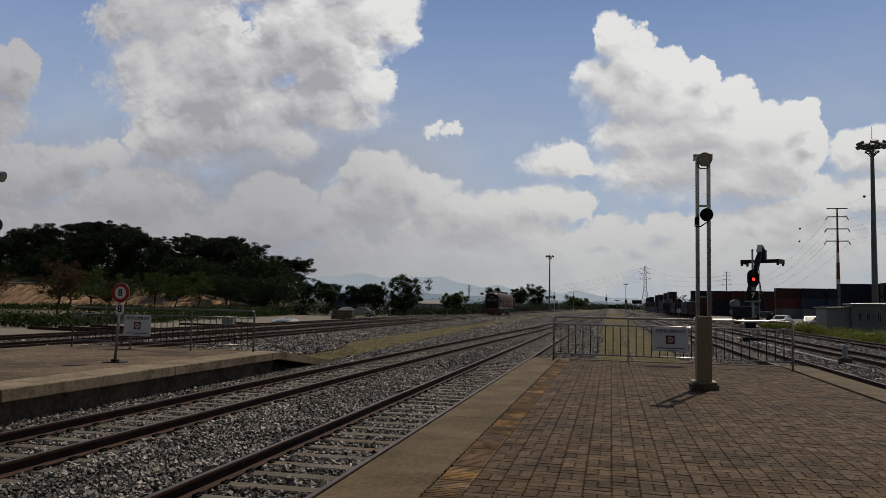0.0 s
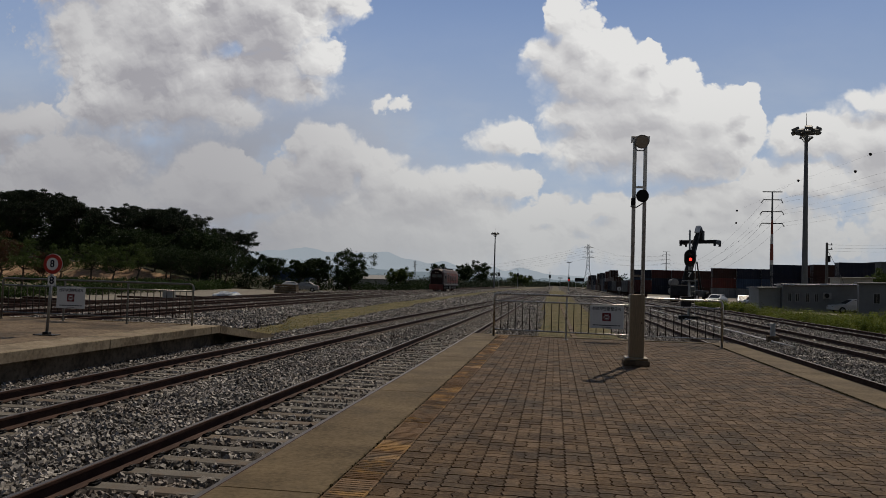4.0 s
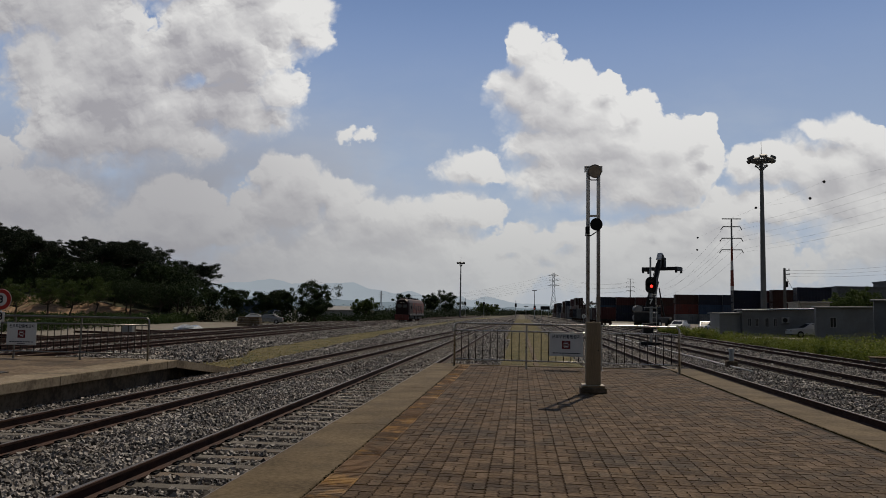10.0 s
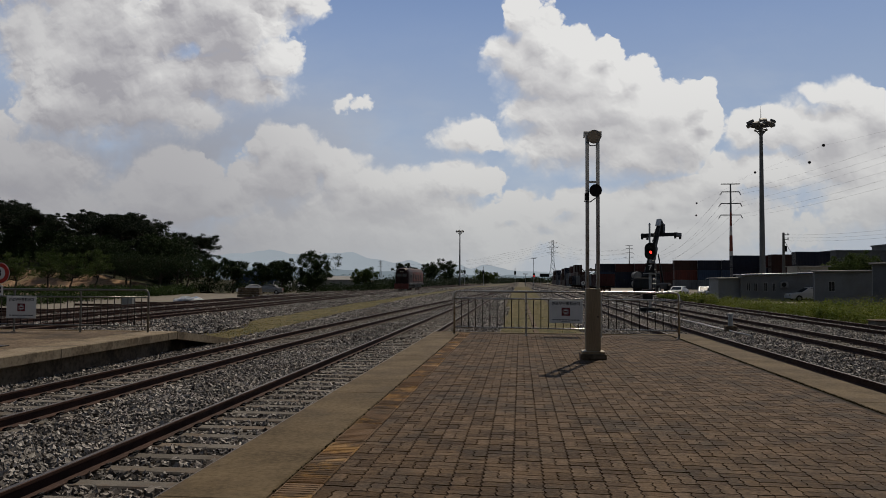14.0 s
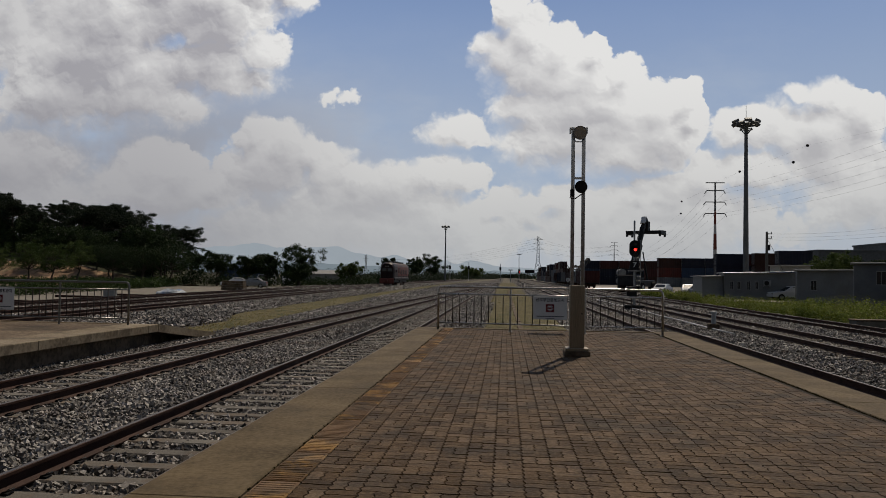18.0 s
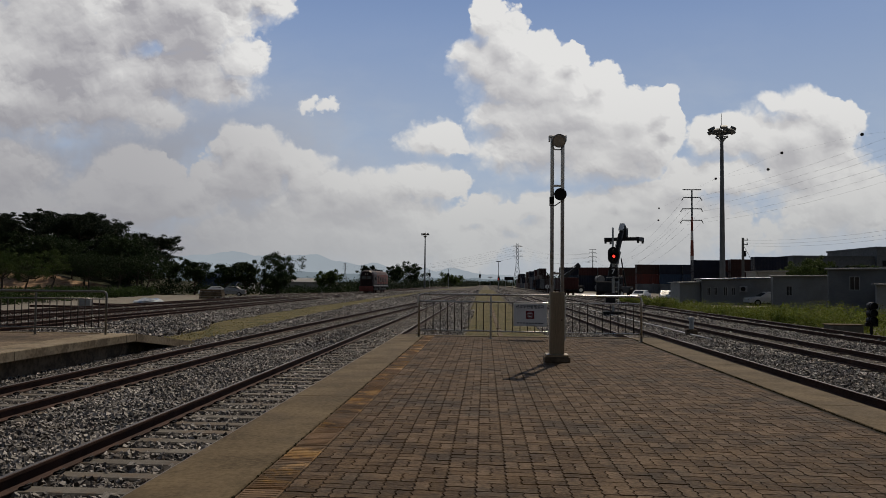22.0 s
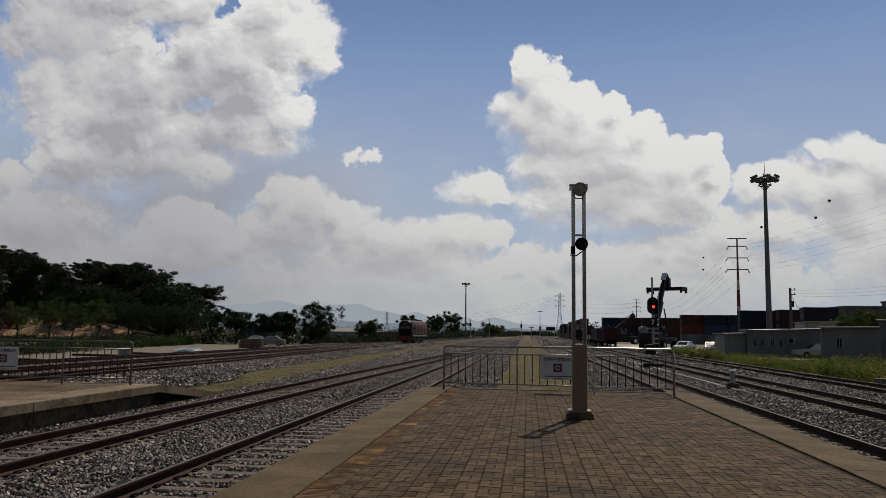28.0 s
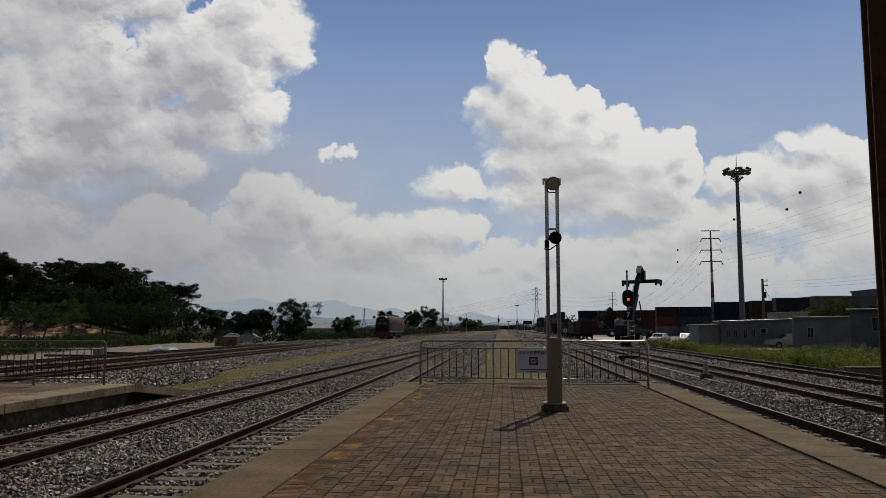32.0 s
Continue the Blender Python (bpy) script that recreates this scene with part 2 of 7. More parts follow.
    col = mix(math_node("MULTIPLY", layer, 0.85), col, mix(away, (0.43, 0.43, 0.45), (0.29, 0.29, 0.318)))
    col = mix(mask, col, cloud)
    col = mix(math_node("MULTIPLY", haze, 0.72), col, mix(away, (0.445, 0.46, 0.472), (0.32, 0.325, 0.345)))
    # unseen broken cloud added behind and overhead, to brighten walls facing the camera
    rear = math_node("MULTIPLY", math_node("SUBTRACT", 1.0, front), ramp(Z, -0.02, 0.10))
    rear = math_node("MULTIPLY", rear, ramp(noise_of(d, 3.2, 5, 0.6), 0.50, 0.64))
    col = mix(rear, col, (0.38, 0.377, 0.372))
    bg = N("ShaderNodeBackground")
    L(col, bg.inputs["Color"])
    out = N("ShaderNodeOutputWorld")
    L(bg.outputs[0], out.inputs[0])


SKY_STRENGTH = 0.036
build_world()
scene.view_settings.exposure = 0.0


# ---------- materials ----------
def material(name, colors, rough=0.8, metal=0.0, scale=4.0, fine=60.0, bump=0.15, vary=0.0, island=0.0, spot=None, spot_scale=1.2, spot_amount=0.0, stretch=(1, 1, 1), fine_mix=0.35, depth=0.01, spec=0.12):
    """A node material: two base colours mixed at two scales, optional stains, bump, and change from piece to piece."""
    m = bpy.data.materials.new(name)
    m.use_nodes = True
    nt = m.node_tree
    b = nt.nodes["Principled BSDF"]
    L = nt.links.new
    colors = [tuple(0.67 * q for q in col) for col in colors]
    spot = tuple(0.67 * q for q in spot) if spot else None
    co = nt.nodes.new("ShaderNodeTexCoord")
    geo = nt.nodes.new("ShaderNodeNewGeometry")
    mp = nt.nodes.new("ShaderNodeMapping")
    mp.inputs["Scale"].default_value = stretch
    L(geo.outputs["Position"], mp.inputs["Vector"])

    def noise_node(s, detail, rgh=0.6):
        n = nt.nodes.new("ShaderNodeTexNoise")
        n.inputs["Scale"].default_value, n.inputs["Detail"].default_value, n.inputs["Roughness"].default_value = s, detail, rgh
        L(mp.outputs[0], n.inputs["Vector"])
        return n.outputs["Fac"]

    def mixc(f, a, c, blend="MIX"):
        n = nt.nodes.new("ShaderNodeMix")
        n.data_type, n.blend_type = "RGBA", blend
        for i, val in ((0, f), (6, a), (7, c)):
            if isinstance(val, (int, float)):
                n.inputs[i].default_value = val
            elif isinstance(val, tuple):
                n.inputs[i].default_value = (*val, 1)
            else:
                L(val, n.inputs[i])
        return n.outputs[2]

    def ramp(x, lo, hi, a=0.0, c=1.0):
        n = nt.nodes.new("ShaderNodeMapRange")
        for k, val in (("From Min", lo), ("From Max", hi), ("To Min", a), ("To Max", c)):
            n.inputs[k].default_value = val
        L(x, n.inputs["Value"])
        return n.outputs["Result"]

    big, small = noise_node(scale, 4), noise_node(fine, 3)
    c = mixc(ramp(big, 0.37, 0.63), colors[0], colors[1])
    dark = tuple(x * 0.55 for x in colors[0])
    c = mixc(ramp(small, 0.50, 0.68, 0, fine_mix), c, dark)
    c = mixc(ramp(small, 0.50, 0.34, 0, fine_mix * 0.7), c, tuple(x * 1.3 for x in colors[1]))
    if spot:
        c = mixc(ramp(noise_node(spot_scale, 6, 0.7), 0.51, 0.60, 0, spot_amount), c, spot)
    if vary or island:
        src = nt.nodes.new("ShaderNodeObjectInfo").outputs["Random"] if vary else geo.outputs["Random Per Island"]
        amt = vary or island
        hsv = nt.nodes.new("ShaderNodeHueSaturation")
        L(ramp(src, 0, 1, 1 - amt, 1 + amt), hsv.inputs["Value"])
        L(ramp(src, 1, 0, 1 - amt * 0.4, 1 + amt * 0.4), hsv.inputs["Saturation"])
        L(c, hsv.inputs["Color"])
        c = hsv.outputs[0]
    L(c, b.inputs["Base Color"])
    L(ramp(small, 0.2, 0.8, max(0.03, rough - 0.12), min(1, rough + 0.1)), b.inputs["Roughness"])
    b.inputs["Metallic"].default_value = metal
    b.inputs["Specular IOR Level"].default_value = spec if rough > 0.35 and metal < 0.3 else 0.5
    if bump:
        bp = nt.nodes.new("ShaderNodeBump")
        bp.inputs["Strength"].default_value, bp.inputs["Distance"].default_value = bump, depth
        L(small, bp.inputs["Height"])
        L(bp.outputs[0], b.inputs["Normal"])
    return m


def glow(name, color, strength):
    m = bpy.data.materials.new(name)
    m.use_nodes = True
    b = m.node_tree.nodes["Principled BSDF"]
    b.inputs["Base Color"].default_value = (*color, 1)
    b.inputs["Emission Color"].default_value = (*color, 1)
    b.inputs["Emission Strength"].default_value = strength
    return m


def leafy(name, a, b_, island=0.35, through_light=0.35):
    m = material(name, (a, b_), rough=0.6, scale=0.6, fine=9, bump=0, island=island, fine_mix=0.3)
    nt = m.node_tree
    bs = nt.nodes["Principled BSDF"]
    bs.inputs["Specular IOR Level"].default_value = 0.06
    # leaves let light through
    col = bs.inputs["Base Color"].links[0].from_socket
    tr = nt.nodes.new("ShaderNodeBsdfTranslucent")
    mx = nt.nodes.new("ShaderNodeMixShader")
    mx.inputs[0].default_value = through_light
    nt.links.new(col, tr.inputs["Color"])
    nt.links.new(bs.outputs[0], mx.inputs[1])
    nt.links.new(tr.outputs[0], mx.inputs[2])
    nt.links.new(mx.outputs[0], nt.nodes["Material Output"].inputs["Surface"])
    return m


M_PAVER = material("paver", ((0.063, 0.038, 0.0185), (0.124, 0.077, 0.038)), 0.74, scale=2.6, fine=26, fine_mix=0.55, bump=0.7, vary=0.36, spot=(0.046, 0.034, 0.023), spot_scale=0.7, spot_amount=0.7, spec=0.09)
M_PAVER_J = material("paver_joined", ((0.063, 0.038, 0.0185), (0.124, 0.077, 0.038)), 0.74, scale=2.6, fine=26, fine_mix=0.55, bump=0.7, island=0.36, spot=(0.046, 0.034, 0.023), spot_scale=0.7, spot_amount=0.7, spec=0.09)
M_JOINT = material("joint_sand", ((0.022, 0.017, 0.012), (0.042, 0.032, 0.022)), 0.95, scale=3, fine=120, bump=0.4)
M_TACTILE = material("tactile", ((0.150, 0.082, 0.034), (0.090, 0.060, 0.034)), 0.8, scale=2.2, fine=40, bump=0.3, vary=0.35, spot=(0.40, 0.23, 0.075), spot_scale=1.7, spot_amount=0.7)
M_COPING = material("coping_concrete", ((0.092, 0.066, 0.034), (0.165, 0.122, 0.068)), 0.8, scale=1.3, fine=25, bump=0.25, vary=0.08, spot=(0.078, 0.060, 0.040), spot_scale=0.8, spot_amount=0.4, spec=0.1)
M_CONC = material("concrete", ((0.20, 0.18, 0.145), (0.26, 0.235, 0.195)), 0.88, scale=0.8, fine=30, bump=0.25, spot=(0.13, 0.12, 0.10), spot_scale=0.9, spot_amount=0.6)
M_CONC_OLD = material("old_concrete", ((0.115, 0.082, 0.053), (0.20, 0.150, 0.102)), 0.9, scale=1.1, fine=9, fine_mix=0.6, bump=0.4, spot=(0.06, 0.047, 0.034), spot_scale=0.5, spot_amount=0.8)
M_EDGE2 = material("edge_concrete", ((0.21, 0.163, 0.108), (0.31, 0.255, 0.18)), 0.85, scale=1.0, fine=12, fine_mix=0.5, bump=0.3, vary=0.12, spot=(0.11, 0.086, 0.06), spot_scale=0.9, spot_amount=0.75)
M_YARD = material("yard_paving", ((0.46, 0.45, 0.43), (0.55, 0.54, 0.52)), 0.9, scale=0.2, fine=6, bump=0.1)
M_STONE = material("ballast_stone", ((0.108, 0.095, 0.082), (0.31, 0.280, 0.248)), 0.6, scale=1.2, fine=50, bump=0.2, island=0.8, spot=(0.17, 0.12, 0.085), spot_scale=0.5, spot_amount=0.5, spec=0.32)
# bed darker than its stones, to put shade into the gaps between them
M_BED = material("ballast_bed", ((0.040, 0.035, 0.030), (0.115, 0.104, 0.092)), 0.9, scale=1.6, fine=9, bump=1.0, depth=0.06, fine_mix=0.85, spot=(0.13, 0.095, 0.065), spot_scale=0.4, spot_amount=0.5)
M_RAIL = material("rail_steel", ((0.036, 0.017, 0.012), (0.066, 0.031, 0.021)), 0.75, metal=0.0, scale=3, fine=80, bump=0.15)
M_RAILTOP = material("rail_head", ((0.055, 0.043, 0.036), (0.085, 0.069, 0.059)), 0.5, metal=0.4, scale=2, fine=60, bump=0.05)
M_SLEEPER = material("sleeper_concrete", ((0.12, 0.107, 0.092), (0.175, 0.160, 0.14)), 0.88, scale=2, fine=50, bump=0.25, vary=0.15, spot=(0.16, 0.115, 0.08), spot_scale=2.2, spot_amount=0.6)
M_GRASSDRY = material("dry_grass_ground", ((0.098, 0.086, 0.036), (0.168, 0.136, 0.062)), 0.95, scale=1.2, fine=8, bump=1.0, depth=0.08, fine_mix=0.85, spot=(0.055, 0.060, 0.022), spot_scale=0.9, spot_amount=0.85)
M_GROUND = material("ground_soil", ((0.13, 0.11, 0.08), (0.17, 0.15, 0.11)), 0.95, scale=0.08, fine=3, bump=0.3, spot=(0.08, 0.085, 0.04), spot_scale=0.05, spot_amount=0.8)
M_BARS = material("dull_bars", ((0.045, 0.038, 0.032), (0.065, 0.056, 0.048)), 0.7, metal=0.0, scale=6, fine=50, bump=0.03)
M_STEEL = material("stainless", ((0.40, 0.39, 0.37), (0.52, 0.51, 0.49)), 0.30, metal=0.95, scale=3, fine=50, bump=0, stretch=(1, 1, 0.15), fine_mix=0.08)
M_STEELBOX = material("brushed_column", ((0.35, 0.295, 0.205), (0.44, 0.375, 0.27)), 0.42, metal=0.7, scale=3, fine=80, bump=0.05, stretch=(1, 1, 0.1), spot=(0.24, 0.18, 0.11), spot_scale=3, spot_amount=0.5)
M_DULLBOX = material("dull_box_steel", ((0.16, 0.155, 0.145), (0.22, 0.215, 0.20)), 0.35, metal=0.8, scale=3, fine=40, bump=0.05, stretch=(1, 1, 0.2))
M_DARK = material("black_paint", ((0.012, 0.012, 0.013), (0.02, 0.02, 0.021)), 0.5, scale=3, fine=40, bump=0.05)
M_GALV = material("galvanised", ((0.30, 0.31, 0.31), (0.40, 0.41, 0.41)), 0.5, metal=0.7, scale=2, fine=30, bump=0.05)
M_GREYPOLE = material("pole_grey", ((0.16, 0.165, 0.165), (0.20, 0.205, 0.205)), 0.6, metal=0.2, scale=1, fine=20, bump=0.05)
M_WHITE = material("white_paint", ((0.76, 0.76, 0.75), (0.82, 0.82, 0.81)), 0.5, scale=4, fine=30, bump=0.02, fine_mix=0.08)
M_RED = material("sign_red", ((0.42, 0.04, 0.03), (0.50, 0.05, 0.04)), 0.5, scale=6, fine=40, bump=0)
M_MAROON = material("sign_maroon", ((0.16, 0.028, 0.032), (0.20, 0.036, 0.038)), 0.5, scale=6, fine=40, bump=0)
M_INK = material("sign_ink", ((0.015, 0.018, 0.03), (0.02, 0.022, 0.035)), 0.6, scale=6, fine=40, bump=0)
M_RUSTCOL = material("brown_column_paint", ((0.17, 0.085, 0.045), (0.25, 0.13, 0.065)), 0.6, scale=2, fine=30, bump=0.2, spot=(0.20, 0.10, 0.04), spot_scale=1.5, spot_amount=0.6)
M_REDLAMP = glow("red_lamp", (1.0, 0.03, 0.02), 3.0)
M_LENS = material("lamp_glass", ((0.42, 0.36, 0.28), (0.52, 0.46, 0.37)), 0.15, scale=20, fine=60, bump=0.02)


# ---------- mesh helpers ----------
def link_mesh(name, bm, mats, parent=None, label="", smooth=False):
    me = bpy.data.meshes.new(name)
    bm.normal_update()
    bm.to_mesh(me)
    bm.free()
    for m in mats if isinstance(mats, (list, tuple)) else (mats,):
        me.materials.append(m)
    if smooth:
        for f in me.polygons:
            f.use_smooth = True
    ob = new(name, me)
    if parent is not None:
        ob.parent = parent
    if label:
        ob["label"] = label
    return ob


def part(name, bm, mats, parent, label="", smooth=False):
    return link_mesh(name, bm, mats, parent, label, smooth)


def share(name, ob, parent, m):
    """Another piece on the same mesh."""
    o = new(name, ob.data)
    o.parent, o.matrix_basis = parent, m
    return o


def thing(name, label, category, group="", kind="", at=(0, 0, 0), rz=0):
    e = new(name)
    e.empty_display_size = 0.2
    e.matrix_basis = pose(*at, 0, 0, rz)
    return tagged(e, label, category, group, kind)


def box(bm, x0, x1, y0, y1, z0, z1, bevel=0.0, mat=0, m=None):
    r = bmesh.ops.create_cube(bm, size=1)
    vs = r["verts"]
    for v in vs:
        v.co = Vector(((x0 + x1) / 2 + v.co.x * (x1 - x0), (y0 + y1) / 2 + v.co.y * (y1 - y0), (z0 + z1) / 2 + v.co.z * (z1 - z0)))
    fs = {f for v in vs for f in v.link_faces}
    if bevel:
        es = list({e for v in vs for e in v.link_edges})
        rb = bmesh.ops.bevel(bm, geom=es, offset=bevel, segments=1, affect="EDGES", profile=0.5)
        fs |= set(rb["faces"])
        vs = list({v for f in fs if f.is_valid for v in f.verts})
    for f in fs:
        if f.is_valid:
            f.material_index = mat
    if m is not None:
        bmesh.ops.transform(bm, matrix=m, verts=vs)
    return vs


def tube(bm, a, b, r0, r1=None, seg=10, mat=0, caps=True):
    a, b = Vector(a), Vector(b)
    r1 = r0 if r1 is None else r1
    d = b - a
    r = bmesh.ops.create_cone(bm, cap_ends=caps, segments=seg, radius1=r0, radius2=r1, depth=d.length)
    m = Matrix.Translation((a + b) / 2) @ d.to_track_quat("Z", "Y").to_matrix().to_4x4()
    bmesh.ops.transform(bm, matrix=m, verts=r["verts"])
    for v in r["verts"]:
        for f in v.link_faces:
            f.material_index = mat
    return r["verts"]


def bent_tube(bm, pts, r, seg=8, mat=0):
    """A tube along a line of points, with round joints."""
    rings = []
    pts = [Vector(p) for p in pts]
    up = None
    for i, p in enumerate(pts):
        t = (pts[min(i + 1, len(pts) - 1)] - pts[max(i - 1, 0)]).normalized()
        if up is None:
            up = t.orthogonal().normalized()
        up = (up - t * up.dot(t)).normalized()
        side = t.cross(up)
        rings.append([bm.verts.new(p + (up * math.cos(a) + side * math.sin(a)) * r) for a in (2 * math.pi * k / seg for k in range(seg))])
    for a, b in zip(rings, rings[1:]):
        for k in range(seg):
            f = bm.faces.new((a[k], a[(k + 1) % seg], b[(k + 1) % seg], b[k]))
            f.material_index, f.smooth = mat, True
    for ring in (rings[0][::-1], rings[-1]):
        bm.faces.new(ring).material_index = mat


def sweep(bm, profile, line, mat_of=None):
    """Sweep a closed profile of (across, up) along a line of (x, y, z) that runs towards +y."""
    rings = []
    for i, p in enumerate(line):
        a, b = line[max(i - 1, 0)], line[min(i + 1, len(line) - 1)]
        t = Vector((b[0] - a[0], b[1] - a[1], 0)).normalized()
        s = Vector((t.y, -t.x, 0))
        rings.append([bm.verts.new(Vector(p) + s * u + Vector((0, 0, w))) for u, w in profile])
    n = len(profile)
    for a, b in zip(rings, rings[1:]):
        for k in range(n):
            f = bm.faces.new((a[k], b[k], b[(k + 1) % n], a[(k + 1) % n]))
            if mat_of:
                f.material_index = mat_of(k)
    bm.faces.new(rings[0]), bm.faces.new(rings[-1][::-1])


def raw_mesh(name, verts, faces_flat, sides, mats, parent=None, mat_index=None):
    """A joined mesh from arrays: many small pieces in one object. sides: corners of each face."""
    me = bpy.data.meshes.new(name)
    verts = np.asarray(verts, dtype=np.float32).reshape(-1, 3)
    faces_flat = np.asarray(faces_flat, dtype=np.int32).ravel()
    nf = len(faces_flat) // sides
    me.vertices.add(len(verts))
    me.vertices.foreach_set("co", verts.ravel())
    me.loops.add(len(faces_flat))
    me.loops.foreach_set("vertex_index", faces_flat)
    me.polygons.add(nf)
    me.polygons.foreach_set("loop_start", np.arange(0, nf * sides, sides, dtype=np.int32))
    if mat_index is not None:
        me.polygons.foreach_set("material_index", np.asarray(mat_index, dtype=np.int32))
    for m in mats if isinstance(mats, (list, tuple)) else (mats,):
        me.materials.append(m)
    me.polygons.foreach_set("use_smooth", np.zeros(nf, dtype=bool))
    me.update(calc_edges=True)
    me.validate()
    ob = new(name, me)
    if parent is not None:
        ob.parent = parent
    return ob


# ---------- levels and lines of the plan ----------
RAIL_Z, BED_Z, GROUND_Z = -0.45, -0.66, -0.80
EDGE_L, COPE_L, COPE_R, EDGE_R = -2.55, -1.80, 4.10, 4.82      # platform edges and insides of the coping


def smooth_line(knots, y0, y1, step):
    """x over y through the knots."""
    ys = [k[0] for k in knots]
    xs = [k[1] for k in knots]
    line, y = [], y0
    while y <= y1 + 1e-6:
        x = float(np.interp(y, ys, xs))
        for w in (4, 8, 12):
            x += float(np.interp(y - w, ys, xs)) + float(np.interp(y + w, ys, xs))
        line.append((x / 7, y))
        y += step
    return line


TRACKS = {
    "a": [(-60, -4.05), (1600, -4.05)],
    "b": [(-60, -8.05), (22, -8.05), (66, -6.75), (105, -5.4), (150, -4.4), (190, -4.06)],
    "c": [(-60, -19.0), (47, -20.1), (82, -21.0), (125, -21.9), (150, -22.3), (200, -23.2), (420, -20)],
    "d": [(-60, -23.4), (57, -24.4), (97, -25.1), (150, -26.4), (220, -28.0), (420, -26)],
    "e": [(-60, -28.4), (73, -29.0), (113, -29.6), (200, -32.0), (420, -33)],
    "f": [(-60, 6.15), (1500, 6.15)],
    "g": [(-60, 10.7), (110, 10.7), (160, 8.6), (220, 6.4), (230, 6.16)],
    "h": [(-60, 15.25), (300, 15.25), (900, 14.0)],
}


# ---------- ground, beds, tracks ----------
def build_ground():
    bm = bmesh.new()
    R = 4800
    xs = [-R, -600, -120, -40, -31, 40, 200, R]
    ys = [-R, -200, -60, 60, 200, 700, R]
    grid = [[bm.verts.new((x, y, GROUND_Z)) for y in ys] for x in xs]
    for i in range(len(xs) - 1):
        for j in range(len(ys) - 1):
            bm.faces.new((grid[i][j], grid[i + 1][j], grid[i + 1][j + 1], grid[i][j + 1]))
    g = link_mesh("ground", bm, M_GROUND)
    tagged(g, "flat brown soil ground with patches of weeds", "ground", kind="structure")

    def bed(name, left, right, y0, y1, z, mat, label, n=60, rough=0.02, seed=3):
        """A strip with uneven top between two lines x(y), with sloping shoulders."""
        rnd = random.Random(seed)
        bm = bmesh.new()
        rows = []
        for j in range(n + 1):
            y = y0 + (y1 - y0) * (j / n) ** 1.6
            a, b = float(np.interp(y, *zip(*left))), float(np.interp(y, *zip(*right)))
            row = [bm.verts.new((a - 0.35, y, GROUND_Z - 0.05))]
            k = 14
            for i in range(k + 1):
                row.append(bm.verts.new((a + (b - a) * i / k, y, z + rnd.uniform(-rough, rough))))
            row.append(bm.verts.new((b + 0.35, y, GROUND_Z - 0.05)))
            rows.append(row)
        for a, b in zip(rows, rows[1:]):
            for i in range(len(a) - 1):
                bm.faces.new((a[i], a[i + 1], b[i + 1], b[i]))
        ob = link_mesh(name, bm, mat)
        return tagged(ob, label, "ballast" if "ballast" in name else "grass", kind="structure")

    bed("ballast_bed_west", [(-60, -10.2), (28, -10.9), (50, -11.9), (90, -13.4), (190, -13.0), (400, -8), (1600, -6)], [(-60, -2.70), (23.5, -2.70), (24.5, -1.5), (60, -1.6), (1600, -2)], -60, 1500, BED_Z, M_BED, "grey crushed stone track bed beside the platforms", 120)
    bed("ballast_bed_far_west", [(-60, -31), (420, -36)], [(-60, -17), (24, -11.5), (33, -11.9), (38, -13.4), (64, -14.5), (92, -14.7), (420, -15.0)], -60, 420, BED_Z - 0.02, M_BED, "grey crushed stone bed under the siding tracks", 80, seed=5)
    bed("ballast_bed_east", [(-60, 5.10), (23.5, 5.10), (24.5, 3.2), (60, 2.6), (1500, 3.0)], [(-60, 17.4), (300, 17.4), (1500, 16.5)], -60, 1500, BED_Z, M_BED, "grey crushed stone track bed of the freight lines", 120, seed=6)
    bed("grass_strip", [(24, -11.6), (33, -12.1), (38, -13.6), (64, -14.7), (92, -14.9), (160, -15.6), (300, -15.0)], [(24, -10.3), (28, -10.5), (50, -11.5), (90, -13.0), (160, -13.4), (300, -12.5)], 24, 300, BED_Z + 0.06, M_GRASSDRY, "strip of short yellowing grass between the tracks", 60, 0.03, 7)
    bed("grass_median", [(22.6, -1.10), (32, -0.95), (60, -1.05), (130, -1.4), (260, -1.6)], [(22.6, 2.7), (60, 2.4), (260, 2.6)], 22.6, 260, BED_Z + 0.05, M_GRASSDRY, "short dry grass in the middle strip past the platform end", 50, 0.03, 8)


RAIL_PROFILE = [(-0.07, -0.172), (0.07, -0.172), (0.07, -0.160), (0.014, -0.135), (0.014, -0.05), (0.036, -0.036), (0.036, -0.006), (0.026, 0.0), (-0.026, 0.0), (-0.036, -0.006), (-0.036, -0.036), (-0.014, -0.05), (-0.014, -0.135), (-0.07, -0.160)]


def sleeper_mesh():
    bm = bmesh.new()
    box(bm, -1.2, 1.2, -0.125, 0.125, -0.12, 0.0, 0.02)
    for v in bm.verts:
        if abs(v.co.x) < 0.01:
            v.co.z -= 0.02
    return bm


def clip_mesh():
    bm = bmesh.new()
    for sx in (-1, 1):
        box(bm, sx * 0.10 - 0.035, sx * 0.10 + 0.035, -0.06, 0.06, 0.0, 0.02, 0.004)
        bent_tube(bm, [(sx * 0.075, -0.05, 0.022), (sx * 0.14, -0.045, 0.045), (sx * 0.15, 0.0, 0.05), (sx * 0.14, 0.045, 0.045), (sx * 0.075, 0.05, 0.022)], 0.010, 5)
    return bm


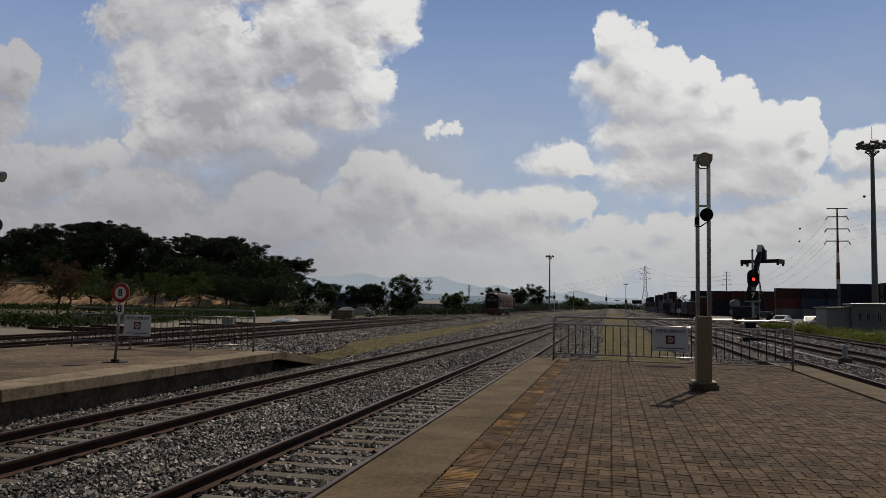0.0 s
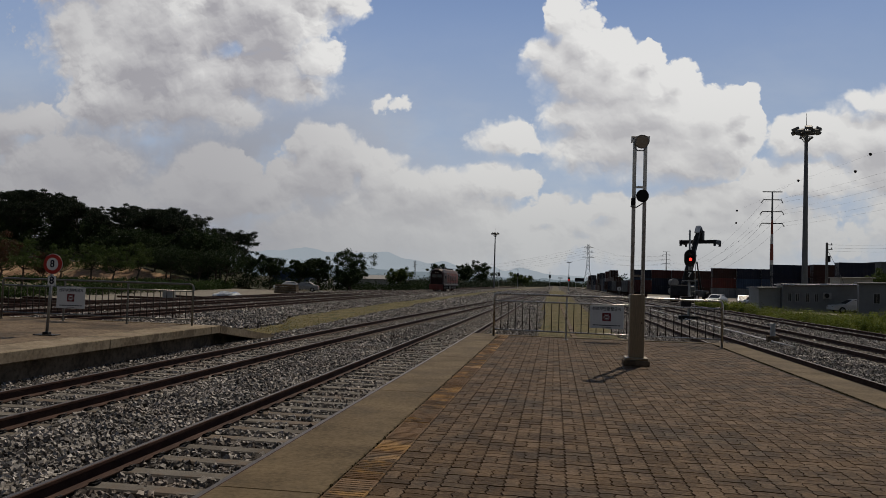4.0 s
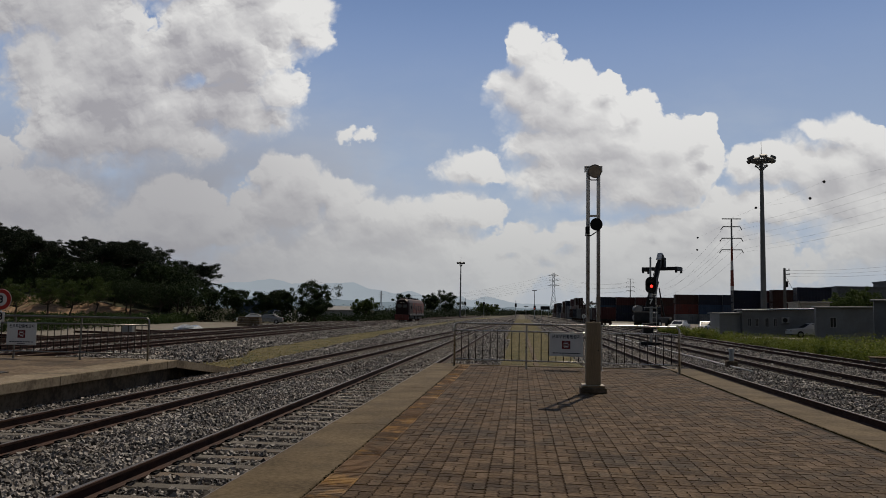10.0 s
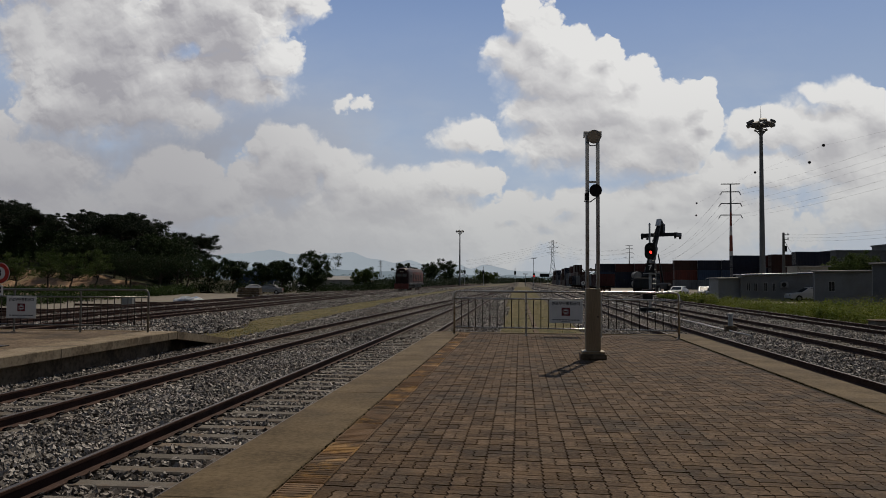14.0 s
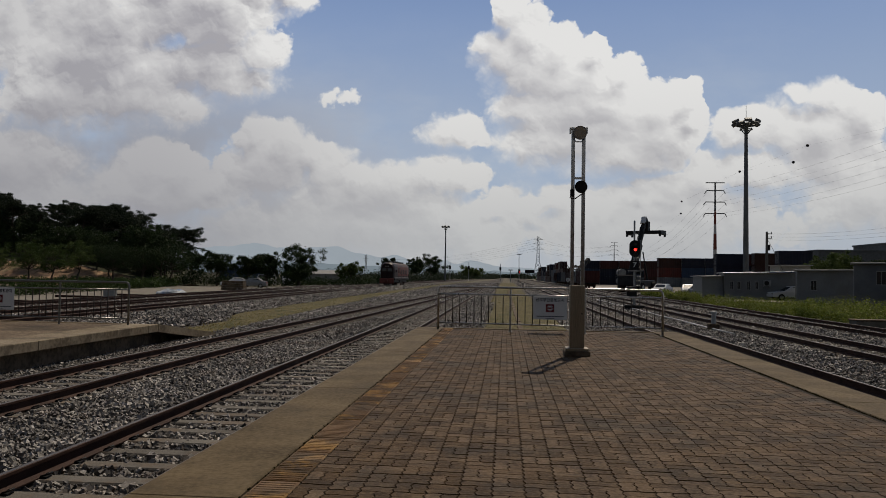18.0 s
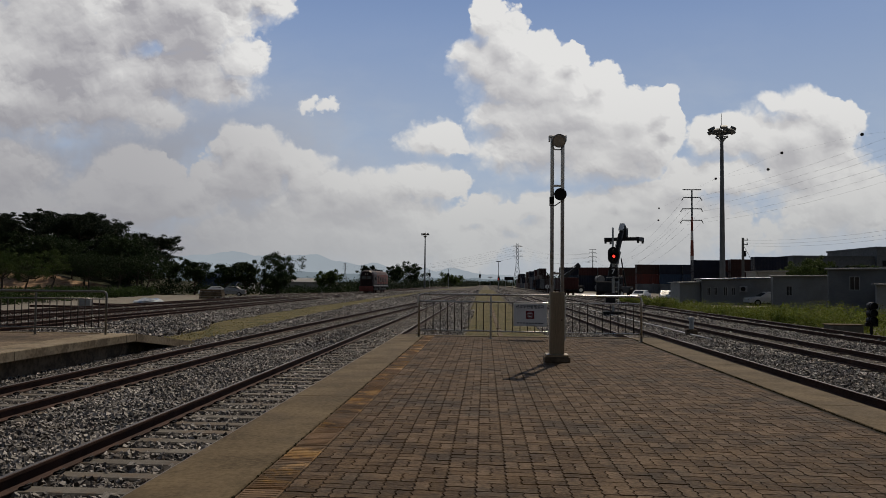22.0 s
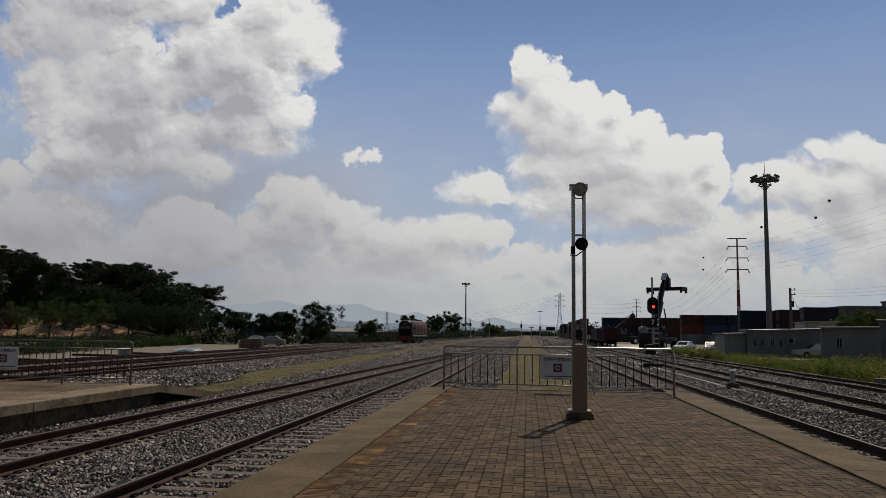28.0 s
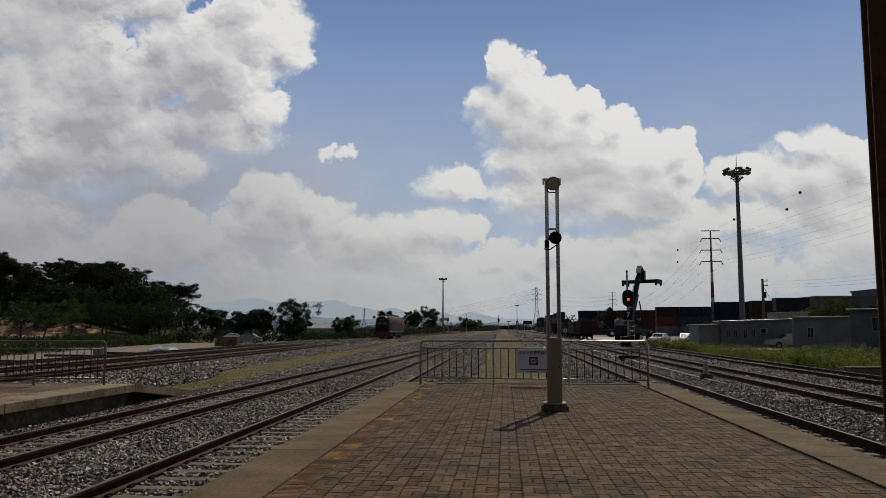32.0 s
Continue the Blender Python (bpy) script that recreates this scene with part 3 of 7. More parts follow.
def build_tracks():
    sl = link_mesh("sleeper", sleeper_mesh(), M_SLEEPER)
    clip = link_mesh("rail_clip", clip_mesh(), M_DARK)
    first = True
    spans = {"a": (2 - 0.62 * 22, 64), "b": (2, 60), "c": (2 + 0.62 * 45, 60), "d": (2 + 0.62 * 45, 50), "e": (2 + 0.62 * 50, 50), "f": (2 + 0.62 * 4, 66), "g": (2 + 0.62 * 20, 80), "h": (2 + 0.62 * 30, 80)}
    for key, knots in TRACKS.items():
        y_end = {"a": 1500, "b": 190, "c": 420, "d": 420, "e": 420, "f": 1400, "g": 228, "h": 900}[key]
        step = 6 if len(knots) > 2 else 60
        line = smooth_line(knots, -50, y_end, step)
        t = thing("railway_track", "pair of brown rusty steel rails on concrete sleepers in ballast", "railway track", "tracks of the yard", "structure")
        for side in (-1, 1):
            bm = bmesh.new()
            sweep(bm, RAIL_PROFILE, [(x + side * 0.753, y, RAIL_Z) for x, y in line], lambda k, worn=key in "abfgh": 1 if worn and k == 7 else 0)
            part("rail", bm, (M_RAIL, M_RAILTOP), t)
        y0, y1 = spans[key]
        y = y0
        while y < y1:
            x = float(np.interp(y, [p[1] for p in line], [p[0] for p in line]))
            m = pose(x, y, RAIL_Z - 0.172, 0, 0, random.uniform(-0.4, 0.4))
            if first:
                s, first = sl, False
                s.parent, s.matrix_basis = t, m
            else:
                s = share("sleeper", sl, t, m)
            if key in "a" and 3 < y < 26 or key in "b" and 8 < y < 24:
                for side in (-1, 1):
                    share("rail_clip", clip, s, pose(side * 0.753, 0, 0.0))
            y += 0.62
    bpy.data.objects.remove(clip)


# ---------- platforms ----------
PAVER_W, PAVER_D = 0.2295, 0.1190


def paver_bend(p):
    """The wavy joints: every outline is bent by one repeating wave, so that the pieces interlock."""
    tri = abs(((p[1] / PAVER_D) % 1.0) - 0.5) * 4 - 1
    return (p[0] + 0.011 * tri, p[1] + 0.0085 * math.sin(2 * math.pi * p[0] / PAVER_W))


def paver_arrays(x0, x1, y0, y1, nx, ny):
    """An interlocking paver, top outline first, then the foot of its worn edges."""
    def outline(g):
        pts = [(x0 + g + (x1 - x0 - 2 * g) * i / nx, y0 + g) for i in range(nx)]
        pts += [(x1 - g, y0 + g + (y1 - y0 - 2 * g) * i / ny) for i in range(ny)]
        pts += [(x1 - g - (x1 - x0 - 2 * g) * i / nx, y1 - g) for i in range(nx)]
        pts += [(x0 + g, y1 - g - (y1 - y0 - 2 * g) * i / ny) for i in range(ny)]
        return [paver_bend(p) for p in pts]
    return np.array([(x, y, 0.0) for x, y in outline(0.0064)] + [(x, y, -0.011) for x, y in outline(0.0026)])


def build_platform_1():
    plat = thing("platform_near", "long station platform of brown interlocking pavers with concrete coping", "platform", kind="structure")
    y_end = 22.3
    bm = bmesh.new()
    box(bm, EDGE_L + 0.05, EDGE_R - 0.05, -40, y_end - 0.02, GROUND_Z - 0.3, -0.16)
    part("platform_body", bm, M_CONC, plat)
    bm = bmesh.new()
    box(bm, COPE_L, COPE_R, -40, y_end - 0.1, -0.16, -0.0105)
    part("bedding_sand", bm, M_JOINT, plat)
    # coping slabs, cast in lengths
    for xa, xb in ((EDGE_L, COPE_L), (COPE_R, EDGE_R)):
        y = -40.0
        while y < y_end - 0.5:
            n = min(y + 5.0, y_end)
            bm = bmesh.new()
            box(bm, xa, xb, y + 0.0015, n - 0.0015, -0.17, 0.012, 0.010)
            part("coping_slab", bm, M_COPING, plat)
            y = n
    # end kerb under the fence
    bm = bmesh.new()
    box(bm, COPE_L + 0.004, COPE_R - 0.004, y_end - 0.22, y_end, -0.17, 0.006, 0.01)
    part("end_kerb", bm, M_COPING, plat)
    # tactile tiles
    bm = bmesh.new()
    box(bm, 0.004, 0.296, 0.004, 0.296, -0.02, 0.0, 0.004)
    for i in range(5):
        box(bm, 0.02, 0.28, 0.022 + i * 0.054, 0.058 + i * 0.054, -0.002, 0.003)
    tile = part("tactile_tile", bm, M_TACTILE, plat, "worn yellow tactile paving tile")
    ys = np.arange(-8.0, y_end - 0.5, 0.30)
    tile.matrix_basis = pose(COPE_L + 0.005, float(ys[0]), 0.0)
    for y in ys[1:]:
        share("tactile_tile", tile, plat, pose(COPE_L + 0.005 + random.uniform(-0.002, 0.002), float(y), random.uniform(-0.003, 0.002), 0, 0, random.uniform(-0.4, 0.4)))
    # pavers in basket weave: two lying across, then two side by side
    W, D = PAVER_W, 2 * PAVER_D
    shapes = {"across_low": paver_arrays(0, W, 0, D / 2, 6, 4), "across_high": paver_arrays(0, W, D / 2, D, 6, 4), "along_left": paver_arrays(0, W / 2, 0, D, 3, 8), "along_right": paver_arrays(W / 2, W, 0, D, 3, 8)}
    x_first = COPE_L + 0.31
    cols = int((COPE_R - 0.01 - x_first) / W)
    verts, tops, sides, count = [], {}, [], 0
    singles = []
    rnd = random.Random(11)
    rows = int((y_end - 0.35 + 8.0) / D)
    for c in range(cols):
        for r in range(rows):
            xo, y = x_first + c * W, -8.0 + r * D
            for key in (("across_low", "across_high") if (r + c) % 2 == 0 else ("along_left", "along_right")):
                arr = shapes[key]
                dz, tilt = rnd.uniform(-0.003, 0.001), rnd.uniform(-0.010, 0.010)
                if -0.75 < xo < 1.1 and 5.0 < y < 7.2:
                    singles.append((key, xo, y, dz, tilt))
                    continue
                p = arr + np.array([xo, y, dz])
                p[:, 2] += (arr[:, 0] - W / 2) * tilt
                n = len(arr) // 2
                k = np.arange(n)
                verts.append(p)
                tops.setdefault(n, []).append(count + k)
                sides.append(np.stack([count + n + k, count + n + (k + 1) % n, count + (k + 1) % n, count + k], axis=1))
                count += 2 * n
    V, side = np.concatenate(verts), np.concatenate(sides)
    flat, starts, at = [], [], 0
    for n, lists in tops.items():
        flat.append(np.concatenate(lists))
        starts.append(at + n * np.arange(len(lists)))
        at += n * len(lists)
    flat.append(side.ravel())
    starts.append(at + 4 * np.arange(len(side)))
    flat, starts = np.concatenate(flat).astype(np.int32), np.concatenate(starts).astype(np.int32)
    me = bpy.data.meshes.new("pavers")
    me.vertices.add(len(V)), me.vertices.foreach_set("co", V.astype(np.float32).ravel())
    me.loops.add(len(flat)), me.loops.foreach_set("vertex_index", flat)
    me.polygons.add(len(starts)), me.polygons.foreach_set("loop_start", starts)
    me.polygons.foreach_set("use_smooth", np.zeros(len(starts), dtype=bool))
    me.materials.append(M_PAVER_J)
    me.update(calc_edges=True)
    me.validate()
    ob = new("pavers", me)
    ob.parent = plat
    ob["kind"] = "stuff"
    protos = {}
    for key, x, y, dz, tilt in singles:
        if key not in protos:
            arr = shapes[key]
            n = len(arr) // 2
            me = bpy.data.meshes.new("paver")
            me.from_pydata([tuple(q) for q in arr], [], [list(range(n))] + [[n + k, n + (k + 1) % n, (k + 1) % n, k] for k in range(n)])
            me.materials.append(M_PAVER)
            protos[key] = me
        o = new("paver", protos[key])
        o.parent, o.matrix_basis = plat, pose(x, y, dz, 0, -math.degrees(tilt), 0)


def build_platform_2():
    x1, y1 = -9.85, 21.2
    plat = thing("platform_far", "low concrete station platform with a pale concrete edge and sloped end", "platform", kind="structure")
    bm = bmesh.new()
    box(bm, -17.4, x1 - 0.25, -40, y1 - 0.05, GROUND_Z - 0.3, -0.02)
    part("platform_top", bm, M_CONC_OLD, plat)
    y = -40.0
    while y < y1 - 0.5:
        n = min(y + 5.05, y1)
        bm = bmesh.new()
        box(bm, x1 - 0.95, x1, y + 0.005, n - 0.005, -0.22, 0.0, 0.015)
        part("edge_slab", bm, M_EDGE2, plat)
        y = n
    # recessed face under the slab; its darker concrete adds shade below the overhang
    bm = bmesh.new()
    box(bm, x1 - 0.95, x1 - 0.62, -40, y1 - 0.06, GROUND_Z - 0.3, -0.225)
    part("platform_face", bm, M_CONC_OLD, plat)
    # sloped end wing
    bm = bmesh.new()
    prof = [(y1 + 0.005, -0.22), (y1 + 0.005, 0.0), (y1 + 4.4, -0.56), (y1 + 4.4, -0.78)]
    ends = []
    for x in (x1 - 0.95, x1):
        ends.append([bm.verts.new((x, yy, zz)) for yy, zz in prof])
    for k in range(4):
        bm.faces.new((ends[0][k], ends[0][(k + 1) % 4], ends[1][(k + 1) % 4], ends[1][k]))
    bm.faces.new(ends[0]), bm.faces.new(ends[1][::-1])
    part("end_wing", bm, M_EDGE2, plat)
    # recessed wall under the wing, in the same dark concrete for shade
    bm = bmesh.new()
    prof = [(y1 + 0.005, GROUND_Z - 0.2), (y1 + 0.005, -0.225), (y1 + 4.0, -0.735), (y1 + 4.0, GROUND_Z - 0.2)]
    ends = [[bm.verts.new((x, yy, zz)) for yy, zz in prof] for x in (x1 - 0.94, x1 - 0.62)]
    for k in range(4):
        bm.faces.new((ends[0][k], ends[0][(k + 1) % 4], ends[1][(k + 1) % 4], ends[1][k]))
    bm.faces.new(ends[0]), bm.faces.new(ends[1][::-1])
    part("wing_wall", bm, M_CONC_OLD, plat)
    bm = bmesh.new()
    box(bm, -17.4, x1 - 0.96, y1 - 0.045, y1 + 0.25, GROUND_Z - 0.2, -0.008, 0.01)
    part("end_kerb", bm, M_COPING, plat)


# ---------- fences, signs, lamp posts ----------
def text_mesh(body, size, m, mat, name, parent, align="CENTER"):
    cu = bpy.data.curves.new("letters", "FONT")
    cu.body, cu.size, cu.align_x, cu.align_y = body, size, align, "CENTER"
    cu.extrude, cu.offset = 0.0008, size * 0.022
    ob = new("letters", cu)
    me = bpy.data.meshes.new_from_object(ob.evaluated_get(bpy.context.evaluated_depsgraph_get()))
    bpy.data.objects.remove(ob)
    me.materials.clear()
    me.materials.append(mat)
    o = new(name, me)
    o.parent, o.matrix_basis = parent, m
    return o


def build_fence(xa, xb, y, label, group, bays=3, z0=0.0, steel=None):
    """Stainless safety fence with a bent top rail, a second rail, a foot rail and thin bars."""
    steel = steel or M_STEEL
    f = thing("safety_fence", label, "fence", group, at=(xa, y, z0))
    w = xb - xa
    H = 1.2
    bm = bmesh.new()
    r = 0.10
    arc = [(r - r * math.cos(a), 0, H - r + r * math.sin(a)) for a in (radians(q) for q in (0, 30, 60, 90))]
    pts = [(0, 0, 0)] + arc + [(w - p[0], 0, p[2]) for p in arc[::-1]] + [(w, 0, 0)]
    bent_tube(bm, pts, 0.030, 10)
    part("top_rail", bm, steel, f)
    for z in (1.0, 0.20):
        bm = bmesh.new()
        tube(bm, (0.02, 0, z), (w - 0.02, 0, z), 0.021, seg=8)
        part("cross_rail", bm, steel, f, smooth=True)
    for i in range(1, bays):
        bm = bmesh.new()
        tube(bm, (w * i / bays, 0, 0.0), (w * i / bays, 0, H - 0.02), 0.028, seg=10)
        tube(bm, (w * i / bays, 0, 0.0), (w * i / bays, 0, 0.012), 0.06, seg=12)
        part("post", bm, steel, f, smooth=False)
    bar = None
    n = 10
    for i in range(bays):
        for k in range(1, n):
            x = w * (i + k / n) / bays
            if bar is None:
                bm = bmesh.new()
                tube(bm, (0, 0, 0.205), (0, 0, 0.995), 0.0135, seg=6)
                bar = part("bar", bm, M_BARS, f, smooth=True)
                bar.matrix_basis = pose(x, 0, 0)
            else:
                share("bar", bar, f, pose(x, 0, 0))
    for x in (0, w):
        bm = bmesh.new()
        tube(bm, (x, 0, 0), (x, 0, 0.012), 0.065, seg=12)
        part("foot_plate", bm, steel, f)
    return f


def build_notice(x, y, z0):
    s = thing("warning_sign", "white warning board with dark lettering and maroon no-passing symbol", "sign", "fence signs", at=(x, y, z0))
    bm = bmesh.new()
    box(bm, -0.45, 0.45, -0.006, 0.006, 0, 0.62, 0.004)
    part("board", bm, M_WHITE, s)
    face = -0.0085
    text_mesh("선로무단통행금지", 0.105, pose(0, face, 0.525, 90, 0, 0), M_INK, "lettering", s)
    bm = bmesh.new()
    box(bm, -0.115, 0.115, face, face + 0.002, 0.20, 0.42)
    part("symbol_square", bm, M_MAROON, s)
    bm = bmesh.new()
    vs = tube(bm, (0, face - 0.003, 0.31), (0, face - 0.0005, 0.31), 0.085, seg=28)
    part("symbol_disc", bm, M_WHITE, s)
    bm = bmesh.new()
    for a0 in range(28):
        a, b = 2 * math.pi * a0 / 28, 2 * math.pi * (a0 + 1) / 28
        q = [bm.verts.new((math.cos(t) * rr, face - 0.004, 0.31 + math.sin(t) * rr)) for t, rr in ((a, 0.062), (b, 0.062), (b, 0.080), (a, 0.080))]
        bm.faces.new(q)
    box(bm, -0.05, 0.05, face - 0.0045, face - 0.0035, 0.288, 0.332)
    part("symbol_ring", bm, M_MAROON, s)
    bm = bmesh.new()
    for i in range(9):
        xx = -0.36 + i * 0.082
        box(bm, xx, xx + 0.068, face, face + 0.002, 0.075, 0.10)
    box(bm, -0.12, 0.12, face, face + 0.002, 0.03, 0.045)
    part("small_print", bm, M_INK, s)
    for sx in (-0.40, 0.40):
        bm = bmesh.new()
        tube(bm, (sx, 0.004, 0.58), (sx, 0.03, 0.60), 0.004, seg=5)
        part("wire_tie", bm, M_GALV, s)
    return s


def lamp_head(bm, at, r=0.135, aim=(0, -1, -0.25)):
    """A round floodlight with a ribbed rim, a yoke and a lens."""
    a = Vector(at)
    d = Vector(aim).normalized()
    tube(bm, a + d * -0.16, a + d * -0.03, r * 0.55, r * 0.95, 16)
    tube(bm, a + d * -0.03, a + d * 0.035, r * 1.03, r * 1.08, 20)
    lens = bmesh.new()
    tube(lens, a + d * 0.0355, a + d * 0.040, r * 0.9, r * 0.9, 20)
    return lens


def build_lamp_post():
    """Steel box column with two tall square tubes, a horn and a floodlight."""
    x, y = 1.35, 15.15
    p = thing("lamp_post", "steel lamp post with box foot, twin square tubes, horn and floodlight", "lamp post", at=(x, y, 0))
    bm = bmesh.new()
    box(bm, -0.245, 0.245, -0.245, 0.245, 0, 0.10, 0.012)
    part("foot_block", bm, M_CONC_OLD, p)
    bm = bmesh.new()
    box(bm, -0.215, 0.215, -0.215, 0.215, 0.10, 0.15, 0.01)
    part("base_collar", bm, M_STEELBOX, p)
    bm = bmesh.new()
    box(bm, -0.138, 0.138, -0.138, 0.138, 0.15, 1.36, 0.006)
    col = part("box_column", bm, M_STEELBOX, p, "brushed steel box with stains")
    bm = bmesh.new()
    box(bm, -0.10, 0.10, -0.142, -0.138, 0.55, 1.10, 0.001)
    part("hatch", bm, M_STEELBOX, col)
    bm = bmesh.new()
    box(bm, 0.075, 0.095, -0.146, -0.142, 0.80, 0.83)
    part("hatch_lock", bm, M_DARK, col)
    for sx in (-1, 1):
        bm = bmesh.new()
        box(bm, sx * 0.102 - 0.035, sx * 0.102 + 0.035, -0.035, 0.035, 1.36, 4.41, 0.006)
        part("square_tube", bm, M_STEEL, p)
    for z in (1.72, 3.45):
        bm = bmesh.new()
        box(bm, -0.08, 0.08, -0.02, 0.02, z - 0.02, z + 0.02)
        part("brace", bm, M_STEEL, p)
    bm = bmesh.new()
    box(bm, -0.175, 0.175, -0.06, 0.06, 4.41, 4.445, 0.005)
    box(bm, -0.175, -0.145, -0.05, 0.05, 4.33, 4.41)
    box(bm, 0.145, 0.175, -0.05, 0.05, 4.33, 4.41)
    part("top_plate", bm, M_STEEL, p)
    bm = bmesh.new()
    lens = lamp_head(bm, (0.02, -0.10, 4.33), 0.125)
    flood = part("floodlight", bm, M_GALV, p, "round floodlight with amber lens")
    part("lens", lens, M_LENS, flood)
    bm = bmesh.new()
    bent_tube(bm, [(-0.12, -0.03, 4.23), (-0.05, -0.05, 4.16), (0.06, -0.05, 4.16), (0.12, -0.03, 4.23)], 0.012, 6)
    part("lamp_yoke", bm, M_GALV, flood)
    # horn loudspeaker
    bm = bmesh.new()
    a = Vector((0.03, -0.06, 3.27))
    d = Vector((0.06, -1, -0.08)).normalized()
    tube(bm, a - d * 0.02, a + d * 0.16, 0.05, 0.118, 18)
    tube(bm, a + d * 0.16, a + d * 0.175, 0.122, 0.122, 18)
    tube(bm, a - d * 0.14, a - d * 0.02, 0.065, 0.065, 14)
    horn = part("horn", bm, M_DARK, p, "black horn loudspeaker")
    bm = bmesh.new()
    box(bm, -0.15, -0.075, -0.07, 0.05, 3.09, 3.23, 0.004)
    bent_tube(bm, [(-0.13, -0.05, 3.13), (-0.16, -0.05, 3.06), (-0.05, -0.05, 3.05), (0.06, -0.05, 3.13)], 0.012, 6)
    part("horn_bracket", bm, M_DARK, horn)


def build_lamp_post_2():
    x, y = -14.62, 15.0
    p = thing("lamp_post", "steel lamp post with box foot, four tall tubes, horns and floodlights", "lamp post", at=(x, y, -0.02), rz=20)
    bm = bmesh.new()
    box(bm, -0.27, 0.27, -0.27, 0.27, 0, 0.15, 0.012)
    part("foot_block", bm, M_CONC_OLD, p)
    bm = bmesh.new()
    box(bm, -0.20, 0.20, -0.20, 0.20, 0.15, 1.40, 0.006)
    part("box_column", bm, M_DULLBOX, p)
    for sx in (-1, 1):
        for sy in (-1, 1):
            bm = bmesh.new()
            box(bm, sx * 0.16 - 0.03, sx * 0.16 + 0.03, sy * 0.16 - 0.03, sy * 0.16 + 0.03, 1.40, 4.35, 0.005)
            part("square_tube", bm, M_DULLBOX, p)
    bm = bmesh.new()
    box(bm, -0.23, 0.23, -0.23, 0.23, 4.35, 4.42, 0.006)
    part("top_plate", bm, M_STEEL, p)
    for sx in (-1, 1):
        bm = bmesh.new()
        lens = lamp_head(bm, (sx * 0.36, -0.05, 4.28), 0.12, aim=(sx * 1.0, -0.2, -0.3))
        part("lens", lens, M_LENS, part("floodlight", bm, M_GALV, p))
        bm = bmesh.new()
        a, d = Vector((sx * 0.18, -0.05, 3.15)), Vector((sx, -0.3, -0.05)).normalized()
        tube(bm, a, a + d * 0.2, 0.06, 0.14, 16)
        tube(bm, a - d * 0.1, a, 0.06, 0.06, 12)
        part("horn", bm, M_DARK, p)
        bm = bmesh.new()
        box(bm, sx * 0.16 - 0.05, sx * 0.16 + 0.05, -0.12, 0.12, 3.05, 3.2)
        part("horn_bracket", bm, M_DARK, p)


def build_speed_sign():
    x, y = -11.7, 16.0
    p = thing("speed_sign", "round red-rimmed white number 8 board on a steel post", "sign", at=(x, y, -0.02))
    bm = bmesh.new()
    box(bm, -0.24, 0.24, -0.16, 0.16, 0, 0.022, 0.006)
    box(bm, -0.07, 0.07, -0.07, 0.07, 0.022, 0.08, 0.01)
    part("foot_plate", bm, M_DARK, p)
    bm = bmesh.new()
    tube(bm, (0, 0, 0.04), (0.07, 0, 1.83), 0.032, seg=12)
    part("post", bm, M_GALV, p, smooth=True)
    c = Vector((0.085, -0.045, 1.63))
    bm = bmesh.new()
    tube(bm, c + Vector((0, 0.02, 0)), c, 0.225, seg=36)
    disc = part("rim_disc", bm, M_RED, p, "red rim of the round board")
    bm = bmesh.new()
    tube(bm, c + Vector((0, -0.002, 0)), c + Vector((0, -0.005, 0)), 0.145, seg=32)
    part("white_disc", bm, M_WHITE, disc)
    bm = bmesh.new()
    tube(bm, c + Vector((0, 0.022, 0)), c + Vector((0, 0.024, 0)), 0.238, seg=36)
    part("edge_band", bm, M_WHITE, disc)
    text_mesh("8", 0.23, pose(c.x, c.y - 0.0075, c.z, 90, 0, 0), M_INK, "number", disc)
    bm = bmesh.new()
    box(bm, c.x - 0.10, c.x + 0.10, c.y, c.y + 0.012, 1.14, 1.36, 0.003)
    plate = part("number_plate", bm, M_WHITE, p)
    text_mesh("8", 0.24, pose(c.x, c.y - 0.0025, 1.25, 90, 0, 0), M_INK, "number", plate)


def build_column():
    """Edge column of the platform roof, close beside the camera's last place."""
    p = thing("roof_column", "brown painted steel H column with worn edges on the platform", "column", at=(COL_X, COL_Y, 0), rz=-20)
    bm = bmesh.new()
    box(bm, -0.10, 0.10, -0.10, -0.085, 0.02, 4.6, 0.002)
    box(bm, -0.10, 0.10, 0.085, 0.10, 0.02, 4.6, 0.002)
    box(bm, -0.006, 0.006, -0.084, 0.084, 0.02, 4.6)
    part("shaft", bm, M_RUSTCOL, p)
    bm = bmesh.new()
    box(bm, -0.18, 0.18, -0.18, 0.18, 0, 0.02, 0.003)
    part("base_plate", bm, M_RUSTCOL, p)
    return p


COL_X, COL_Y = 1.527, 2.35
def build_station_roof():
    """Unseen platform roof and station wall behind the camera, added plain to close the place and cut sky light."""
    bm = bmesh.new()
    box(bm, EDGE_L + 0.2, EDGE_R - 0.2, -60, COL_Y + 0.35, 4.62, 4.86)
    tagged(link_mesh("ceiling_platform_roof", bm, M_PANEL_ROOF), "plain platform roof behind", "roof", kind="structure")
    bm = bmesh.new()
    box(bm, -45, 45, -60.6, -60.0, GROUND_Z - 0.2, 13)
    tagged(link_mesh("wall_station", bm, M_PANEL_ROOF), "plain station building wall", "wall", kind="structure")
    for y in (-6.0, -14.5, -23.0):
        copy_thing(COLUMN, pose(COL_X, y, 0, 0, 0, -20))


